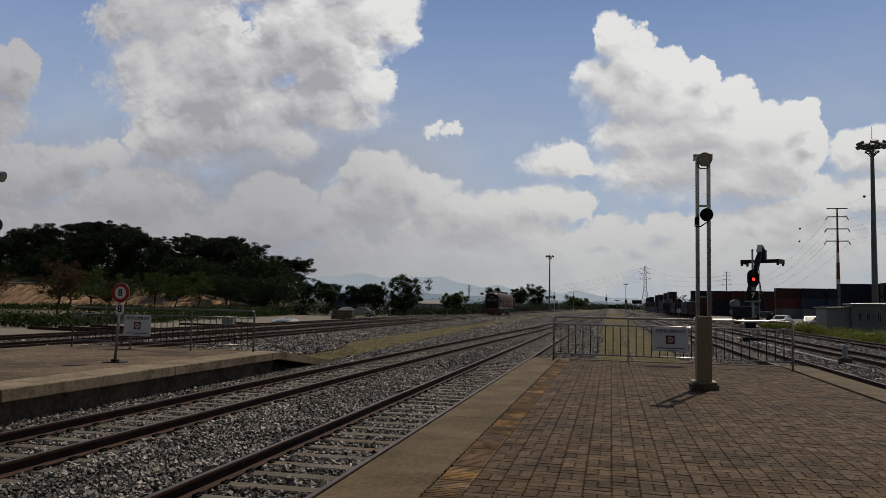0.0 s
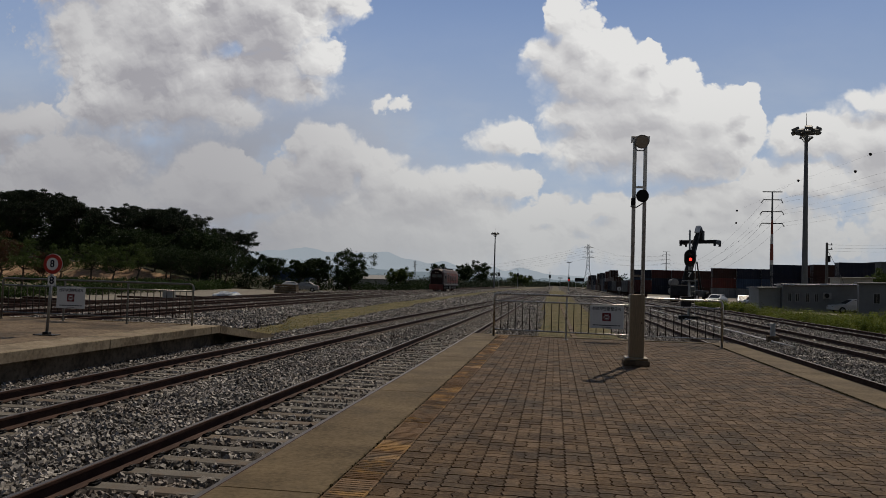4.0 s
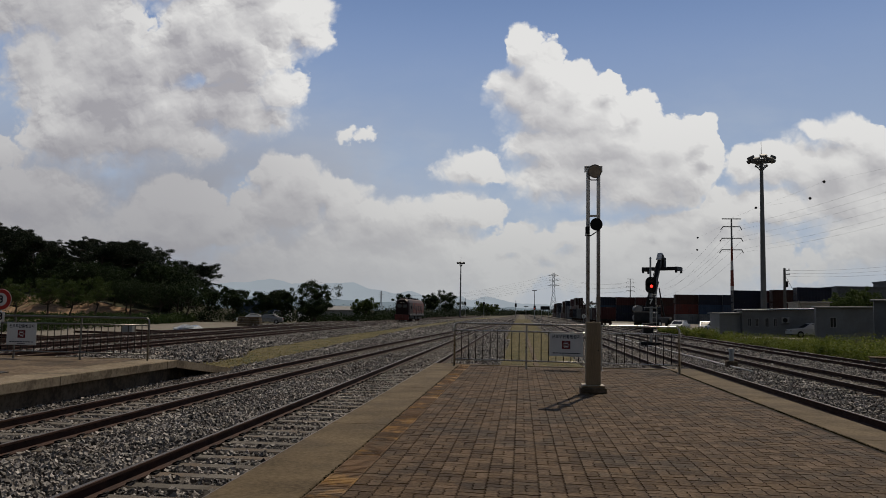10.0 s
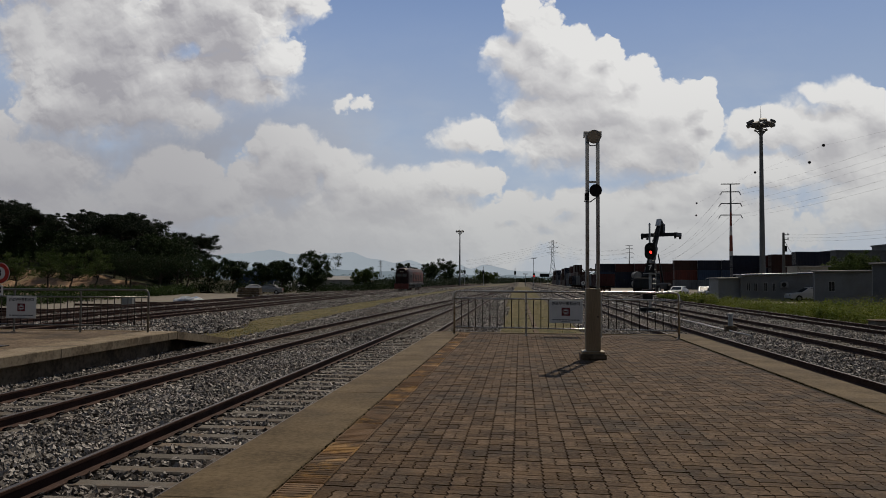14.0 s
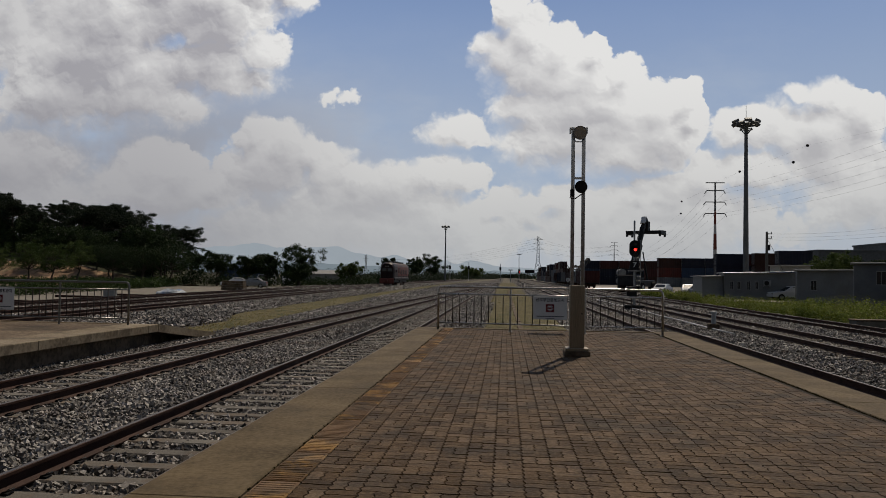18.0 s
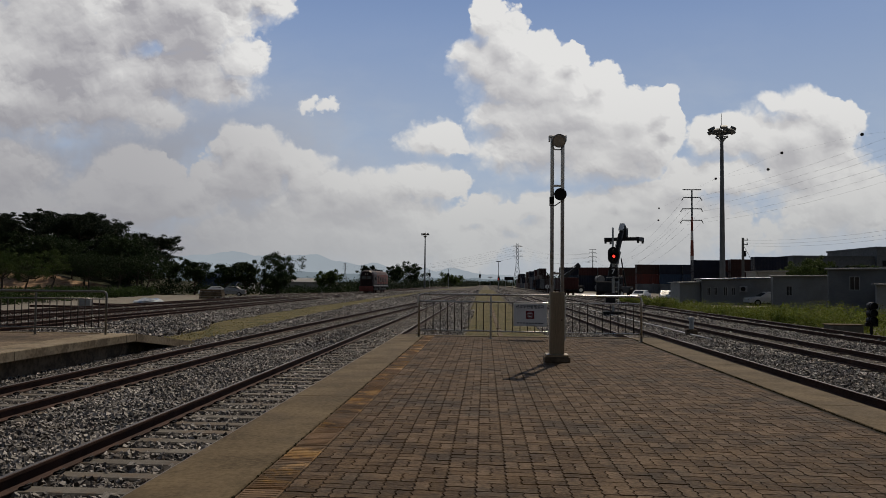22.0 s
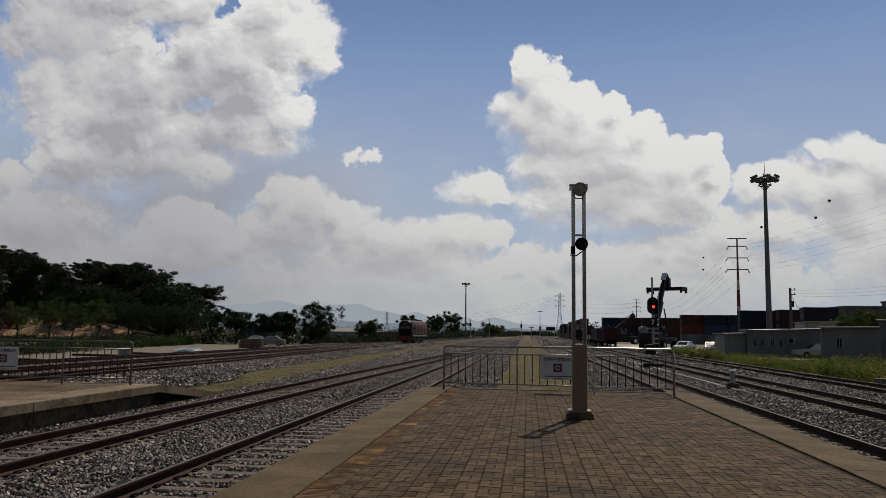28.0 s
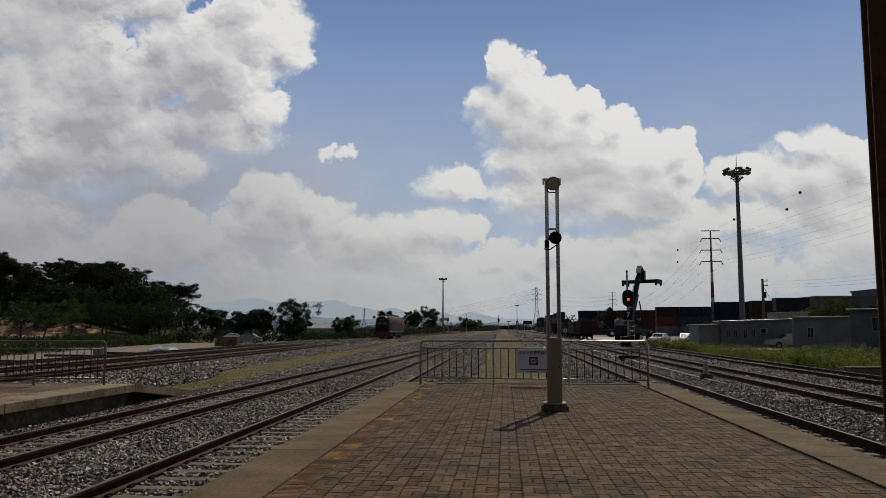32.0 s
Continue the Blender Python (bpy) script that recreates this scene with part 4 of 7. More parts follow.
M_PANEL_ROOF = material("roof_panel_brown", ((0.13, 0.10, 0.08), (0.17, 0.135, 0.11)), 0.8, scale=0.5, fine=6, bump=0.05)
build_ground()
build_tracks()
build_platform_2()
fence_a = build_fence(-1.90, 4.15, 21.12, "brushed steel safety fence across the platform end", "platform fences")
fence_a.matrix_basis = pose(-1.90, 21.47, 0.0, 0, 0, -6.6)
build_notice(1.19, 21.03, 0.42).matrix_basis = pose(1.17, 21.03, 0.36, 0, 0, -6.6)
build_fence(-16.45, -10.45, 20.6, "dull steel safety fence across the far platform end", "platform fences", z0=-0.02, steel=M_DULLBOX)
build_notice(-14.2, 20.54, 0.36)
build_lamp_post()
build_lamp_post_2()
build_speed_sign()
COLUMN = build_column()
build_station_roof()


# ---------- plants ----------
M_BARK = material("bark", ((0.05, 0.04, 0.03), (0.08, 0.065, 0.05)), 0.9, scale=2, fine=14, bump=0.4, depth=0.03)
M_PINE = leafy("pine_needles", (0.016, 0.025, 0.014), (0.032, 0.045, 0.023), 0.25, 0.15)
M_LEAF = leafy("broad_leaves", (0.020, 0.036, 0.013), (0.038, 0.060, 0.021), 0.3, 0.2)
M_LEAF_B = leafy("young_leaves", (0.048, 0.080, 0.022), (0.092, 0.125, 0.036), 0.3, 0.3)
M_LEAF_R = leafy("reddish_leaves", (0.095, 0.040, 0.024), (0.075, 0.060, 0.028), 0.3, 0.25)
M_WEED = leafy("weed_leaves", (0.11, 0.155, 0.028), (0.225, 0.255, 0.052), 0.5, 0.45)
M_HEDGE = leafy("hedge_leaves", (0.028, 0.05, 0.014), (0.05, 0.08, 0.022))
M_FARWOOD = leafy("far_leaves", (0.026, 0.039, 0.024), (0.042, 0.056, 0.034))
M_SOIL = material("bare_soil", ((0.24, 0.145, 0.085), (0.40, 0.265, 0.165)), 0.95, scale=0.5, fine=1.6, bump=0.8, depth=0.6, fine_mix=0.7, stretch=(1, 0.25, 0.25), spot=(0.13, 0.12, 0.06), spot_scale=0.35, spot_amount=0.75)
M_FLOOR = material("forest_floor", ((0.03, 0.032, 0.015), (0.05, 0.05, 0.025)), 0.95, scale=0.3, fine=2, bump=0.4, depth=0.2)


def leaf_cloud(rng, clumps, per, size):
    """Small bent leaf blades about clump centres. clumps: (x, y, z, rx, ry, rz)."""
    vs = []
    for cx, cy, cz, rx, ry, rz in clumps:
        n = per
        d = rng.normal(size=(n, 3))
        d /= np.linalg.norm(d, axis=1)[:, None]
        rad = rng.uniform(0.1, 1.15, size=(n, 1)) ** 0.7
        c = np.array([cx, cy, cz]) + d * rad * np.array([rx, ry, rz])
        a = rng.normal(size=(n, 3))
        a /= np.linalg.norm(a, axis=1)[:, None]
        b = np.cross(a, d + rng.normal(size=(n, 3)) * 0.6)
        b /= np.linalg.norm(b, axis=1)[:, None] + 1e-6
        s = size * rng.uniform(0.5, 1.25, size=(n, 1))
        q = np.stack([c - a * s, c + b * s * 0.55, c + a * s, c - b * s * 0.55], axis=1)
        vs.append(q.reshape(-1, 3))
    return np.concatenate(vs)


def grow_tree(name, label, mat, h, width, seed, kind="round", leaves=2600, leaf=0.16):
    """A tapered trunk with limbs and a crown of many leaf clumps, uneven and open."""
    rng = np.random.default_rng(seed)
    t = thing(name, label, "tree", "trees beside the yard")
    bm = bmesh.new()
    clumps = []
    lean = rng.uniform(-0.04, 0.04, 2)
    trunk_h = h * (0.78 if kind == "pine" else 0.55)
    steps = 5
    pts = [Vector((lean[0] * h * (k / steps) + 0.03 * h * math.sin(k * 1.7 + seed) * (k > 0), lean[1] * h * (k / steps), trunk_h * k / steps)) for k in range(steps + 1)]
    r0 = 0.022 * h + 0.05
    for k in range(steps):
        tube(bm, pts[k], pts[k + 1], r0 * (1 - 0.15 * k), r0 * (1 - 0.15 * (k + 1)), 7)
    limbs = 9
    for i in range(limbs):
        f = rng.uniform(0.45, 1.0) if kind == "pine" else rng.uniform(0.62 if kind == "young" else 0.35, 1.0)
        k = min(int(f * steps), steps - 1)
        base = pts[k].lerp(pts[k + 1], f * steps - k)
        an = 2.4 * i + rng.uniform(-0.4, 0.4)
        reach = width * 0.5 * rng.uniform(0.55, 1.0)
        if kind == "pine":
            rise = rng.uniform(0.05, 0.22) * h
        elif kind == "young":
            rise = rng.uniform(0.02, 0.30) * h
        else:
            rise = rng.uniform(0.15, 0.42) * h
        tip = base + Vector((math.cos(an) * reach, math.sin(an) * reach, rise))
        tip.z = min(tip.z, h * 0.94)
        mid = base.lerp(tip, 0.5) + Vector((0, 0, -0.04 * h))
        tube(bm, base, mid, r0 * 0.42, r0 * 0.26, 5)
        tube(bm, mid, tip, r0 * 0.26, r0 * 0.08, 5)
        if kind == "pine":
            w = width * rng.uniform(0.17, 0.28)
            clumps.append((tip.x, tip.y, tip.z, w, w, w * 0.45))
            clumps.append((mid.x * 0.6 + tip.x * 0.4, mid.y * 0.6 + tip.y * 0.4, tip.z + 0.02 * h, w * 0.9, w * 0.9, w * 0.45))
        else:
            w = width * rng.uniform(0.16, 0.27)
            clumps.append((tip.x, tip.y, tip.z, w, w, w * 0.8))
            clumps.append((mid.x, mid.y, mid.z + 0.06 * h, w * 0.8, w * 0.8, w * 0.7))
    if kind == "pine":
        # lower shaded boughs about the trunk
        for i in range(3):
            an, w = 2.1 * i + seed, width * rng.uniform(0.16, 0.25)
            z = h * rng.uniform(0.22, 0.62)
            clumps.append((math.cos(an) * width * 0.24, math.sin(an) * width * 0.24, z, w, w, w * 0.7))
    top = pts[-1]
    tops = 5
    for i in range(tops):
        an = 1.3 * i
        w = width * rng.uniform(0.16, 0.26)
        z = h - w * (0.5 if kind == "pine" else 0.8) - rng.uniform(0, 0.10) * h
        clumps.append((top.x + math.cos(an) * width * 0.18, top.y + math.sin(an) * width * 0.18, z, w, w, w * (0.5 if kind == "pine" else 0.85)))
        tube(bm, top, (top.x + math.cos(an) * width * 0.16, top.y + math.sin(an) * width * 0.16, z), r0 * 0.25, r0 * 0.08, 5)
    # small tufts about the clumps make the outline ragged
    ragged = []
    for cx, cy, cz, rx, ry, rz in clumps:
        for k in range(3):
            a, q = rng.uniform(0, 6.28), rng.uniform(0.3, 0.5)
            ragged.append((cx + math.cos(a) * rx * 0.9, cy + math.sin(a) * ry * 0.9, cz + rng.uniform(-0.1, 1.05) * rz, rx * q, ry * q, rz * q))
    clumps += ragged
    part("trunk", bm, M_BARK, t)
    per = max(12, leaves // len(clumps))
    V = leaf_cloud(rng, clumps, per, leaf)
    raw_mesh("crown", V, np.arange(len(V)), 4, mat, t)
    return t


def hill_height(x, y):
    crest = float(np.interp(x, [-260, -190, -125, -99, -77, -62, -50], [9, 9.5, 9.5, 8.6, 5.4, 2.0, 0]))
    bank = float(np.interp(x, [-260, -113, -96, -82, -71, -62, -55], [4.6, 4.6, 4.5, 3.7, 3.0, 1.4, 0]))
    if y < 113:
        return 0.0
    if y < 123:
        return bank * ((y - 113) / 10) ** 0.9
    if y < 150:
        return bank + max(0.0, crest - bank) * ((y - 123) / 27) ** 0.8
    return max(0.0, crest * (1 - (y - 150) / 60))


def build_hill():
    bm = bmesh.new()
    xs = [-260 + 1.5 * i for i in range(141)]
    ys = [112.5, 113, 115, 117, 119, 121, 123, 127, 133, 140, 150, 165, 185, 211]
    rnd = random.Random(4)
    grid = [[bm.verts.new((x, y + (rnd.uniform(-0.4, 0.4) if 112 < y < 125 else 0), GROUND_Z - 0.03 + hill_height(x, y) + (rnd.uniform(-0.16, 0.16) + (0.35 * noise.noise(Vector((x * 0.45, y * 0.05, 1.0))) if y < 122 else 0) if 113 < y < 210 else 0))) for y in ys] for x in xs]
    for i in range(len(xs) - 1):
        for j in range(len(ys) - 1):
            f = bm.faces.new((grid[i][j], grid[i + 1][j], grid[i + 1][j + 1], grid[i][j + 1]))
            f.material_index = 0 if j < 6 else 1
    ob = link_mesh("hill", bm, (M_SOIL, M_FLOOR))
    tagged(ob, "low wooded hill with a bare eroded soil bank", "hill", kind="structure")
    # pale kerb along the top of the bank
    k = thing("bank_kerb", "thin pale concrete kerb along the top of the soil bank", "kerb", kind="structure")
    for i in range(24):
        xa, xb = -140 + 3 * i, -137.02 + 3 * i
        bm = bmesh.new()
        tube(bm, (xa, 122.8, GROUND_Z + hill_height(xa, 122.8) + 0.12), (xb, 122.8, GROUND_Z + hill_height(xb, 122.8) + 0.12), 0.16, seg=6)
        part("kerb_length", bm, M_CONC, k)


def build_forest():
    kinds = [grow_tree("pine_tree", "dark green pine with a flat ragged crown on the hill", M_PINE, 9.5 + 0.6 * s, 6.9 + 0.5 * s, 40 + s, "pine", 17000, 0.135) for s in range(5)]
    rnd = random.Random(9)
    placed = 0
    spots = []
    x = -196.0
    while x < -50:
        for row, y in enumerate((134, 141, 149, 158)):
            xx, yy = x + rnd.uniform(-2, 2) + row * 1.7, y + rnd.uniform(-2.5, 2.5)
            if xx / yy > -0.425:
                continue
            spots.append((xx, yy))
        x += 5.6
    for i, (xx, yy) in enumerate(spots):
        crown = float(np.interp(xx / yy, [-1.3, -1.0, -0.92, -0.856, -0.796, -0.757, -0.70, -0.685, -0.617, -0.594, -0.544, -0.521, -0.481, -0.442, -0.42, -0.40], [0.080, 0.086, 0.090, 0.102, 0.109, 0.116, 0.114, 0.092, 0.083, 0.088, 0.089, 0.082, 0.071, 0.063, 0.058, 0.040]))
        want = 1.5 + crown * yy * rnd.uniform(0.78, 1.04) - (GROUND_Z + hill_height(xx, yy))
        s = min(max(want / (9.5 + 0.6 * (i % 5)), 0.5), 1.7)
        m = pose(xx, yy, GROUND_Z - 0.1 + hill_height(xx, yy), 0, 0, rnd.uniform(0, 360))
        if placed < len(kinds):
            t = kinds[placed]
            t.matrix_basis = m
        else:
            t = copy_thing(kinds[i % len(kinds)], m)
        t.scale = (s, s, s)
        placed += 1
    # dark broadleaf skirt at the foot of the wood
    base = [grow_tree("broadleaf_tree", "dense dark green broadleaf tree at the wood's edge", M_LEAF, 6.0 + s, 6.4, 60 + s, "round", 7000, 0.16) for s in range(3)]
    spots = [(-52 - 4.2 * i + rnd.uniform(-1, 1), 123 + rnd.uniform(-3, 3)) for i in range(7)] + [(-60 - 3.6 * i + rnd.uniform(-1.2, 1.2), 130 + rnd.uniform(-1.5, 3)) for i in range(34)]
    for i, (xx, yy) in enumerate(spots):
        m = pose(xx, yy, GROUND_Z - 0.1 + hill_height(xx, yy), 0, 0, rnd.uniform(0, 360))
        t = base[i] if i < 3 else copy_thing(base[i % 3], m)
        t.matrix_basis = m
        s = rnd.uniform(0.75, 1.1) if yy < 127 else rnd.uniform(0.55, 0.85)
        t.scale = (s, s, s)


def build_yard_trees():
    rnd = random.Random(21)
    # row of trees behind the sidings: x, y, height, width
    for i, (x, y, h, w, mat, lab) in enumerate((
            (-46.5, 121, 5.3, 4.6, M_LEAF, "dark green broadleaf tree behind the parked cars"),
            (-41.4, 121, 5.0, 4.0, M_LEAF, "small dark green broadleaf tree behind the parked cars"),
            (-38.6, 122, 5.3, 4.4, M_LEAF, "dark green broadleaf tree behind the sidings"),
            (-34.2, 125, 6.7, 6.2, M_LEAF, "broad spreading dark green tree behind the sidings"),
            (-33.0, 122, 3.6, 5.0, M_LEAF, "low dense dark green tree behind the sidings"),
            (-30.6, 150, 4.6, 4.6, M_LEAF_B, "sparse light green shrub-like tree"),
            (-25.5, 170, 6.0, 4.6, M_LEAF, "dark tree standing behind the locomotive"),
            (-34.6, 292, 8.4, 7.0, M_LEAF, "dark green tree past the locomotive"),
            (-33.2, 338, 10.4, 12.0, M_LEAF, "broad dark green tree past the locomotive"),
            (-18.8, 420, 6.5, 12.0, M_LEAF_B, "low light green tree far down the line"),
            (51.0, 128, 6.2, 6.0, M_LEAF_B, "light green tree behind the offices"),
            (55.2, 131, 6.8, 7.0, M_LEAF_B, "spreading green tree behind the offices"),
            (59.0, 130, 6.0, 6.0, M_LEAF, "green tree behind the offices"),
            (63.5, 132, 5.6, 6.0, M_LEAF_B, "light green tree before the warehouse"))):
        t = grow_tree("broadleaf_tree", lab, mat, h, w, 100 + i, "round", 13000, 0.12 if y < 200 else 0.22)
        t.matrix_basis = pose(x, y, GROUND_Z, 0, 0, 37 * i)
    # young trees in front of the soil bank
    for i, (u, y, h, w, mat, lab) in enumerate((
            (-0.810, 69, 6.1, 4.6, M_LEAF_R, "small reddish-leaved maple by the hedge"),
            (-0.790, 76, 5.6, 4.0, M_LEAF_B, "young green tree beside the maple"),
            (-0.755, 82, 5.8, 3.6, M_LEAF_B, "young light green tree before the bank"),
            (-0.722, 88, 4.4, 3.4, M_LEAF_R, "small reddish-brown leaved tree by the bank"),
            (-0.694, 90, 5.4, 4.4, M_LEAF_B, "young light green tree before the bank"),
            (-0.647, 95, 6.0, 4.2, M_LEAF_B, "young tree with thin green crown before the bank"),
            (-0.614, 98, 5.6, 4.6, M_LEAF_B, "young light green tree before the bank"),
            (-0.578, 102, 6.4, 4.4, M_LEAF_B, "young green tree before the bank"),
            (-0.528, 108, 6.3, 5.0, M_LEAF, "young dark green tree before the wood"),
            (-0.487, 110, 6.0, 5.2, M_LEAF, "rounded dark green tree at the end of the bank"),
            (-0.449, 112, 6.2, 5.4, M_LEAF, "rounded dark green tree at the end of the bank"),
            (-0.930, 66, 5.0, 4.0, M_LEAF_R, "small reddish tree by the hedge"))):
        t = grow_tree("young_tree", lab, mat, h, w, 140 + i, "young", 7000, 0.085)
        t.matrix_basis = pose(u * y, y, GROUND_Z, 0, 0, 61 * i)

    def hedge(name, label, pts, h, w, n, mat, seed, leaf=0.12):
        rng = np.random.default_rng(seed)
        cl = []
        P = np.array(pts)
        for i in range(n):
            f = (i + rng.uniform(0, 1)) / n * (len(P) - 1)
            k = min(int(f), len(P) - 2)
            c = P[k] + (P[k + 1] - P[k]) * (f - k)
            hh = h * rng.uniform(0.55, 1.1)
            cl.append((c[0] + rng.uniform(-w, w) * 0.4, c[1] + rng.uniform(-w, w) * 0.4, GROUND_Z + hh * 0.48, w * 0.6, w * 0.6, hh * 0.52))
        V = leaf_cloud(rng, cl, 150, leaf)
        ob = raw_mesh(name, V, np.arange(len(V)), 4, mat)
        tagged(ob, label, "shrubs", kind="stuff")

    # thicket under the pines, down to the top of the bank
    rng = np.random.default_rng(51)
    cl = []
    for i in range(230):
        x, y = rng.uniform(-190, -56), rng.uniform(127, 146)
        if x / y > -0.44:
            continue
        r = rng.uniform(1.3, 2.6)
        cl.append((x, y, GROUND_Z + hill_height(x, y) + r * 0.8, r * 1.3, r, r * rng.uniform(1.0, 1.7)))
    V = leaf_cloud(rng, cl, 330, 0.21)
    tagged(raw_mesh("thicket", V, np.arange(len(V)), 4, M_LEAF), "dense dark thicket under the pines on the hill", "shrubs", kind="stuff")
    hedge("hedge", "low clipped green hedge along the parking strip", [(-72, 60), (-50, 47), (-40.5, 48), (-42, 66), (-47, 92), (-50, 112)], 1.5, 1.7, 170, M_HEDGE, 31)
    hedge("shrub_row", "dark shrubs under the row of trees", [(-52, 118), (-44, 124), (-36, 126), (-31, 140), (-28, 160), (-29, 190)], 2.3, 2.8, 90, M_LEAF, 32, 0.16)
    hedge("shrub_row_bank", "green shrubs at the foot of the soil bank", [(-130, 114), (-90, 112), (-66, 112), (-50, 113)], 1.5, 2.2, 110, M_HEDGE, 33, 0.18)
    hedge("far_shrubs", "light green scrub along the far tracks", [(-30, 190), (-33, 260), (-32, 400), (-16, 560), (-9, 700)], 3.0, 5.0, 80, M_FARWOOD, 34, 0.35)
    hedge("far_scrub", "dark scrub behind the sidings", [(-80, 190), (-56, 212), (-37, 236), (-33, 300)], 3.6, 5.0, 90, M_FARWOOD, 37, 0.3)
    hedge("far_wood_centre", "distant dark tree line where the tracks meet the horizon", [(-70, 640), (-26, 820), (-6, 1100), (16, 1100), (26, 820)], 7.0, 9.0, 90, M_FARWOOD, 36, 0.8)
    hedge("far_wood_east", "distant low trees behind the container stacks", [(22, 520), (34, 430), (60, 330), (100, 300), (150, 260)], 9.0, 9.0, 60, M_LEAF, 35, 0.7)


def build_mountains():
    """Two far ridges, a plain glowing backdrop with the haze put into its colour."""
    def ridge(name, D, prof, color, seed, rough):
        rnd = random.Random(seed)
        bm = bmesh.new()
        us = np.arange(-1.6, 1.4, 0.006)
        top, low = [], []
        for u in us:
            v = float(np.interp(u, *zip(*prof)))
            v += (noise.noise(Vector((u * 38, seed, 0))) * 0.5 + noise.noise(Vector((u * 110, seed, 2))) * 0.25) * rough
            top.append(bm.verts.new((u * D, D, 1.5 + v * D)))
            low.append(bm.verts.new((u * D, D, -30)))
        for i in range(len(us) - 1):
            bm.faces.new((low[i], low[i + 1], top[i + 1], top[i]))
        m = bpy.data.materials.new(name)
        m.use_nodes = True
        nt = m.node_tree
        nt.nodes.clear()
        # the ridge glows in a pale blue that stands for haze
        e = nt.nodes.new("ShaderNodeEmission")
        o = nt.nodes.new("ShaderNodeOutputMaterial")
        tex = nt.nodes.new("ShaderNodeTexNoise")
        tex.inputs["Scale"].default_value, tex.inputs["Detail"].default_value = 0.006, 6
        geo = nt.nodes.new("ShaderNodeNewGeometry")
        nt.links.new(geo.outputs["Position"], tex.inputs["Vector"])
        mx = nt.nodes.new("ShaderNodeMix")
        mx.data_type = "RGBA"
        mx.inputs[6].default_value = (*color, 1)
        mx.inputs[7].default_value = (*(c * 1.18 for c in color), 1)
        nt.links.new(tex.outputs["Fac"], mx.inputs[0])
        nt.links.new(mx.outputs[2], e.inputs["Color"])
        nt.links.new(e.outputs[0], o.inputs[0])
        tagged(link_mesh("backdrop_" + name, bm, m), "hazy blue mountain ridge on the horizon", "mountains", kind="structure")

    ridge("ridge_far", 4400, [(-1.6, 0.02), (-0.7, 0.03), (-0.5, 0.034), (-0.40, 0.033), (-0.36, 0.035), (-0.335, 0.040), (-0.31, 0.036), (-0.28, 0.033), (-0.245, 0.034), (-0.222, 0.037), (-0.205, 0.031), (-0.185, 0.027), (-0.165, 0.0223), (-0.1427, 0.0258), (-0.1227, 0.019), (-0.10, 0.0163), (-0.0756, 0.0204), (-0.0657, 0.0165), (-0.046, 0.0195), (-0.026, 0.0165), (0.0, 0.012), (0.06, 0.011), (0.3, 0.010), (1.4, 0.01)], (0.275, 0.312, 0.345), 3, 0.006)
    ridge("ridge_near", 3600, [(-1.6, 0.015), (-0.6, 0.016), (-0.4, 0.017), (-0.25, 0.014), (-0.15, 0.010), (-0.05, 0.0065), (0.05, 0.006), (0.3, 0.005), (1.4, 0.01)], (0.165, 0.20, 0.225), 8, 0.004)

build_hill()
build_forest()
build_yard_trees()
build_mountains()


# ---------- vehicles, containers, machines ----------
M_GLASS = material("dark_glass", ((0.02, 0.025, 0.03), (0.03, 0.035, 0.04)), 0.08, scale=2, fine=10, bump=0)
M_TYRE = material("tyre", ((0.015, 0.015, 0.015), (0.025, 0.025, 0.025)), 0.85, scale=4, fine=30, bump=0.2)
M_CARWHITE = material("car_white", ((0.74, 0.74, 0.74), (0.80, 0.80, 0.80)), 0.25, scale=3, fine=20, bump=0, fine_mix=0.05)
M_CARGREY = material("car_grey", ((0.20, 0.21, 0.22), (0.26, 0.27, 0.28)), 0.3, metal=0.4, scale=3, fine=20, bump=0)
M_CARBLUE = material("car_blue", ((0.04, 0.07, 0.15), (0.05, 0.09, 0.18)), 0.3, metal=0.3, scale=3, fine=20, bump=0)
M_LOCO = material("loco_red", ((0.15, 0.042, 0.036), (0.23, 0.075, 0.062)), 0.55, scale=0.8, fine=10, bump=0.05, spot=(0.12, 0.05, 0.035), spot_scale=0.5, spot_amount=0.7)
M_LOCODARK = material("loco_maroon", ((0.018, 0.009, 0.009), (0.03, 0.013, 0.013)), 0.5, scale=1, fine=12, bump=0.05)
M_LOCOROOF = material("loco_roof", ((0.075, 0.045, 0.042), (0.12, 0.075, 0.068)), 0.6, scale=0.8, fine=10, bump=0.05)
M_STACKER = material("stacker_paint", ((0.020, 0.021, 0.024), (0.035, 0.035, 0.038)), 0.5, scale=1, fine=12, bump=0.05)
M_TANK = material("tank_grey", ((0.20, 0.21, 0.22), (0.27, 0.28, 0.29)), 0.5, metal=0.2, scale=0.8, fine=8, bump=0.03)
M_PANEL = material("panel_wall_grey", ((0.19, 0.195, 0.20), (0.245, 0.25, 0.255)), 0.6, scale=0.5, fine=6, fine_mix=0.12, bump=0.05, spot=(0.20, 0.20, 0.185), spot_scale=0.4, spot_amount=0.5)
M_PANEL_P = material("panel_wall_pale", ((0.30, 0.30, 0.295), (0.37, 0.37, 0.362)), 0.6, scale=0.5, fine=6, fine_mix=0.12, bump=0.05, spot=(0.30, 0.30, 0.28), spot_scale=0.4, spot_amount=0.5)
M_CREAM = material("cream_panel", ((0.38, 0.36, 0.31), (0.45, 0.43, 0.38)), 0.6, scale=0.5, fine=6, bump=0.03)
M_PANEL_D = material("panel_wall_dark", ((0.135, 0.142, 0.155), (0.18, 0.187, 0.20)), 0.6, scale=0.5, fine=6, fine_mix=0.12, bump=0.05)
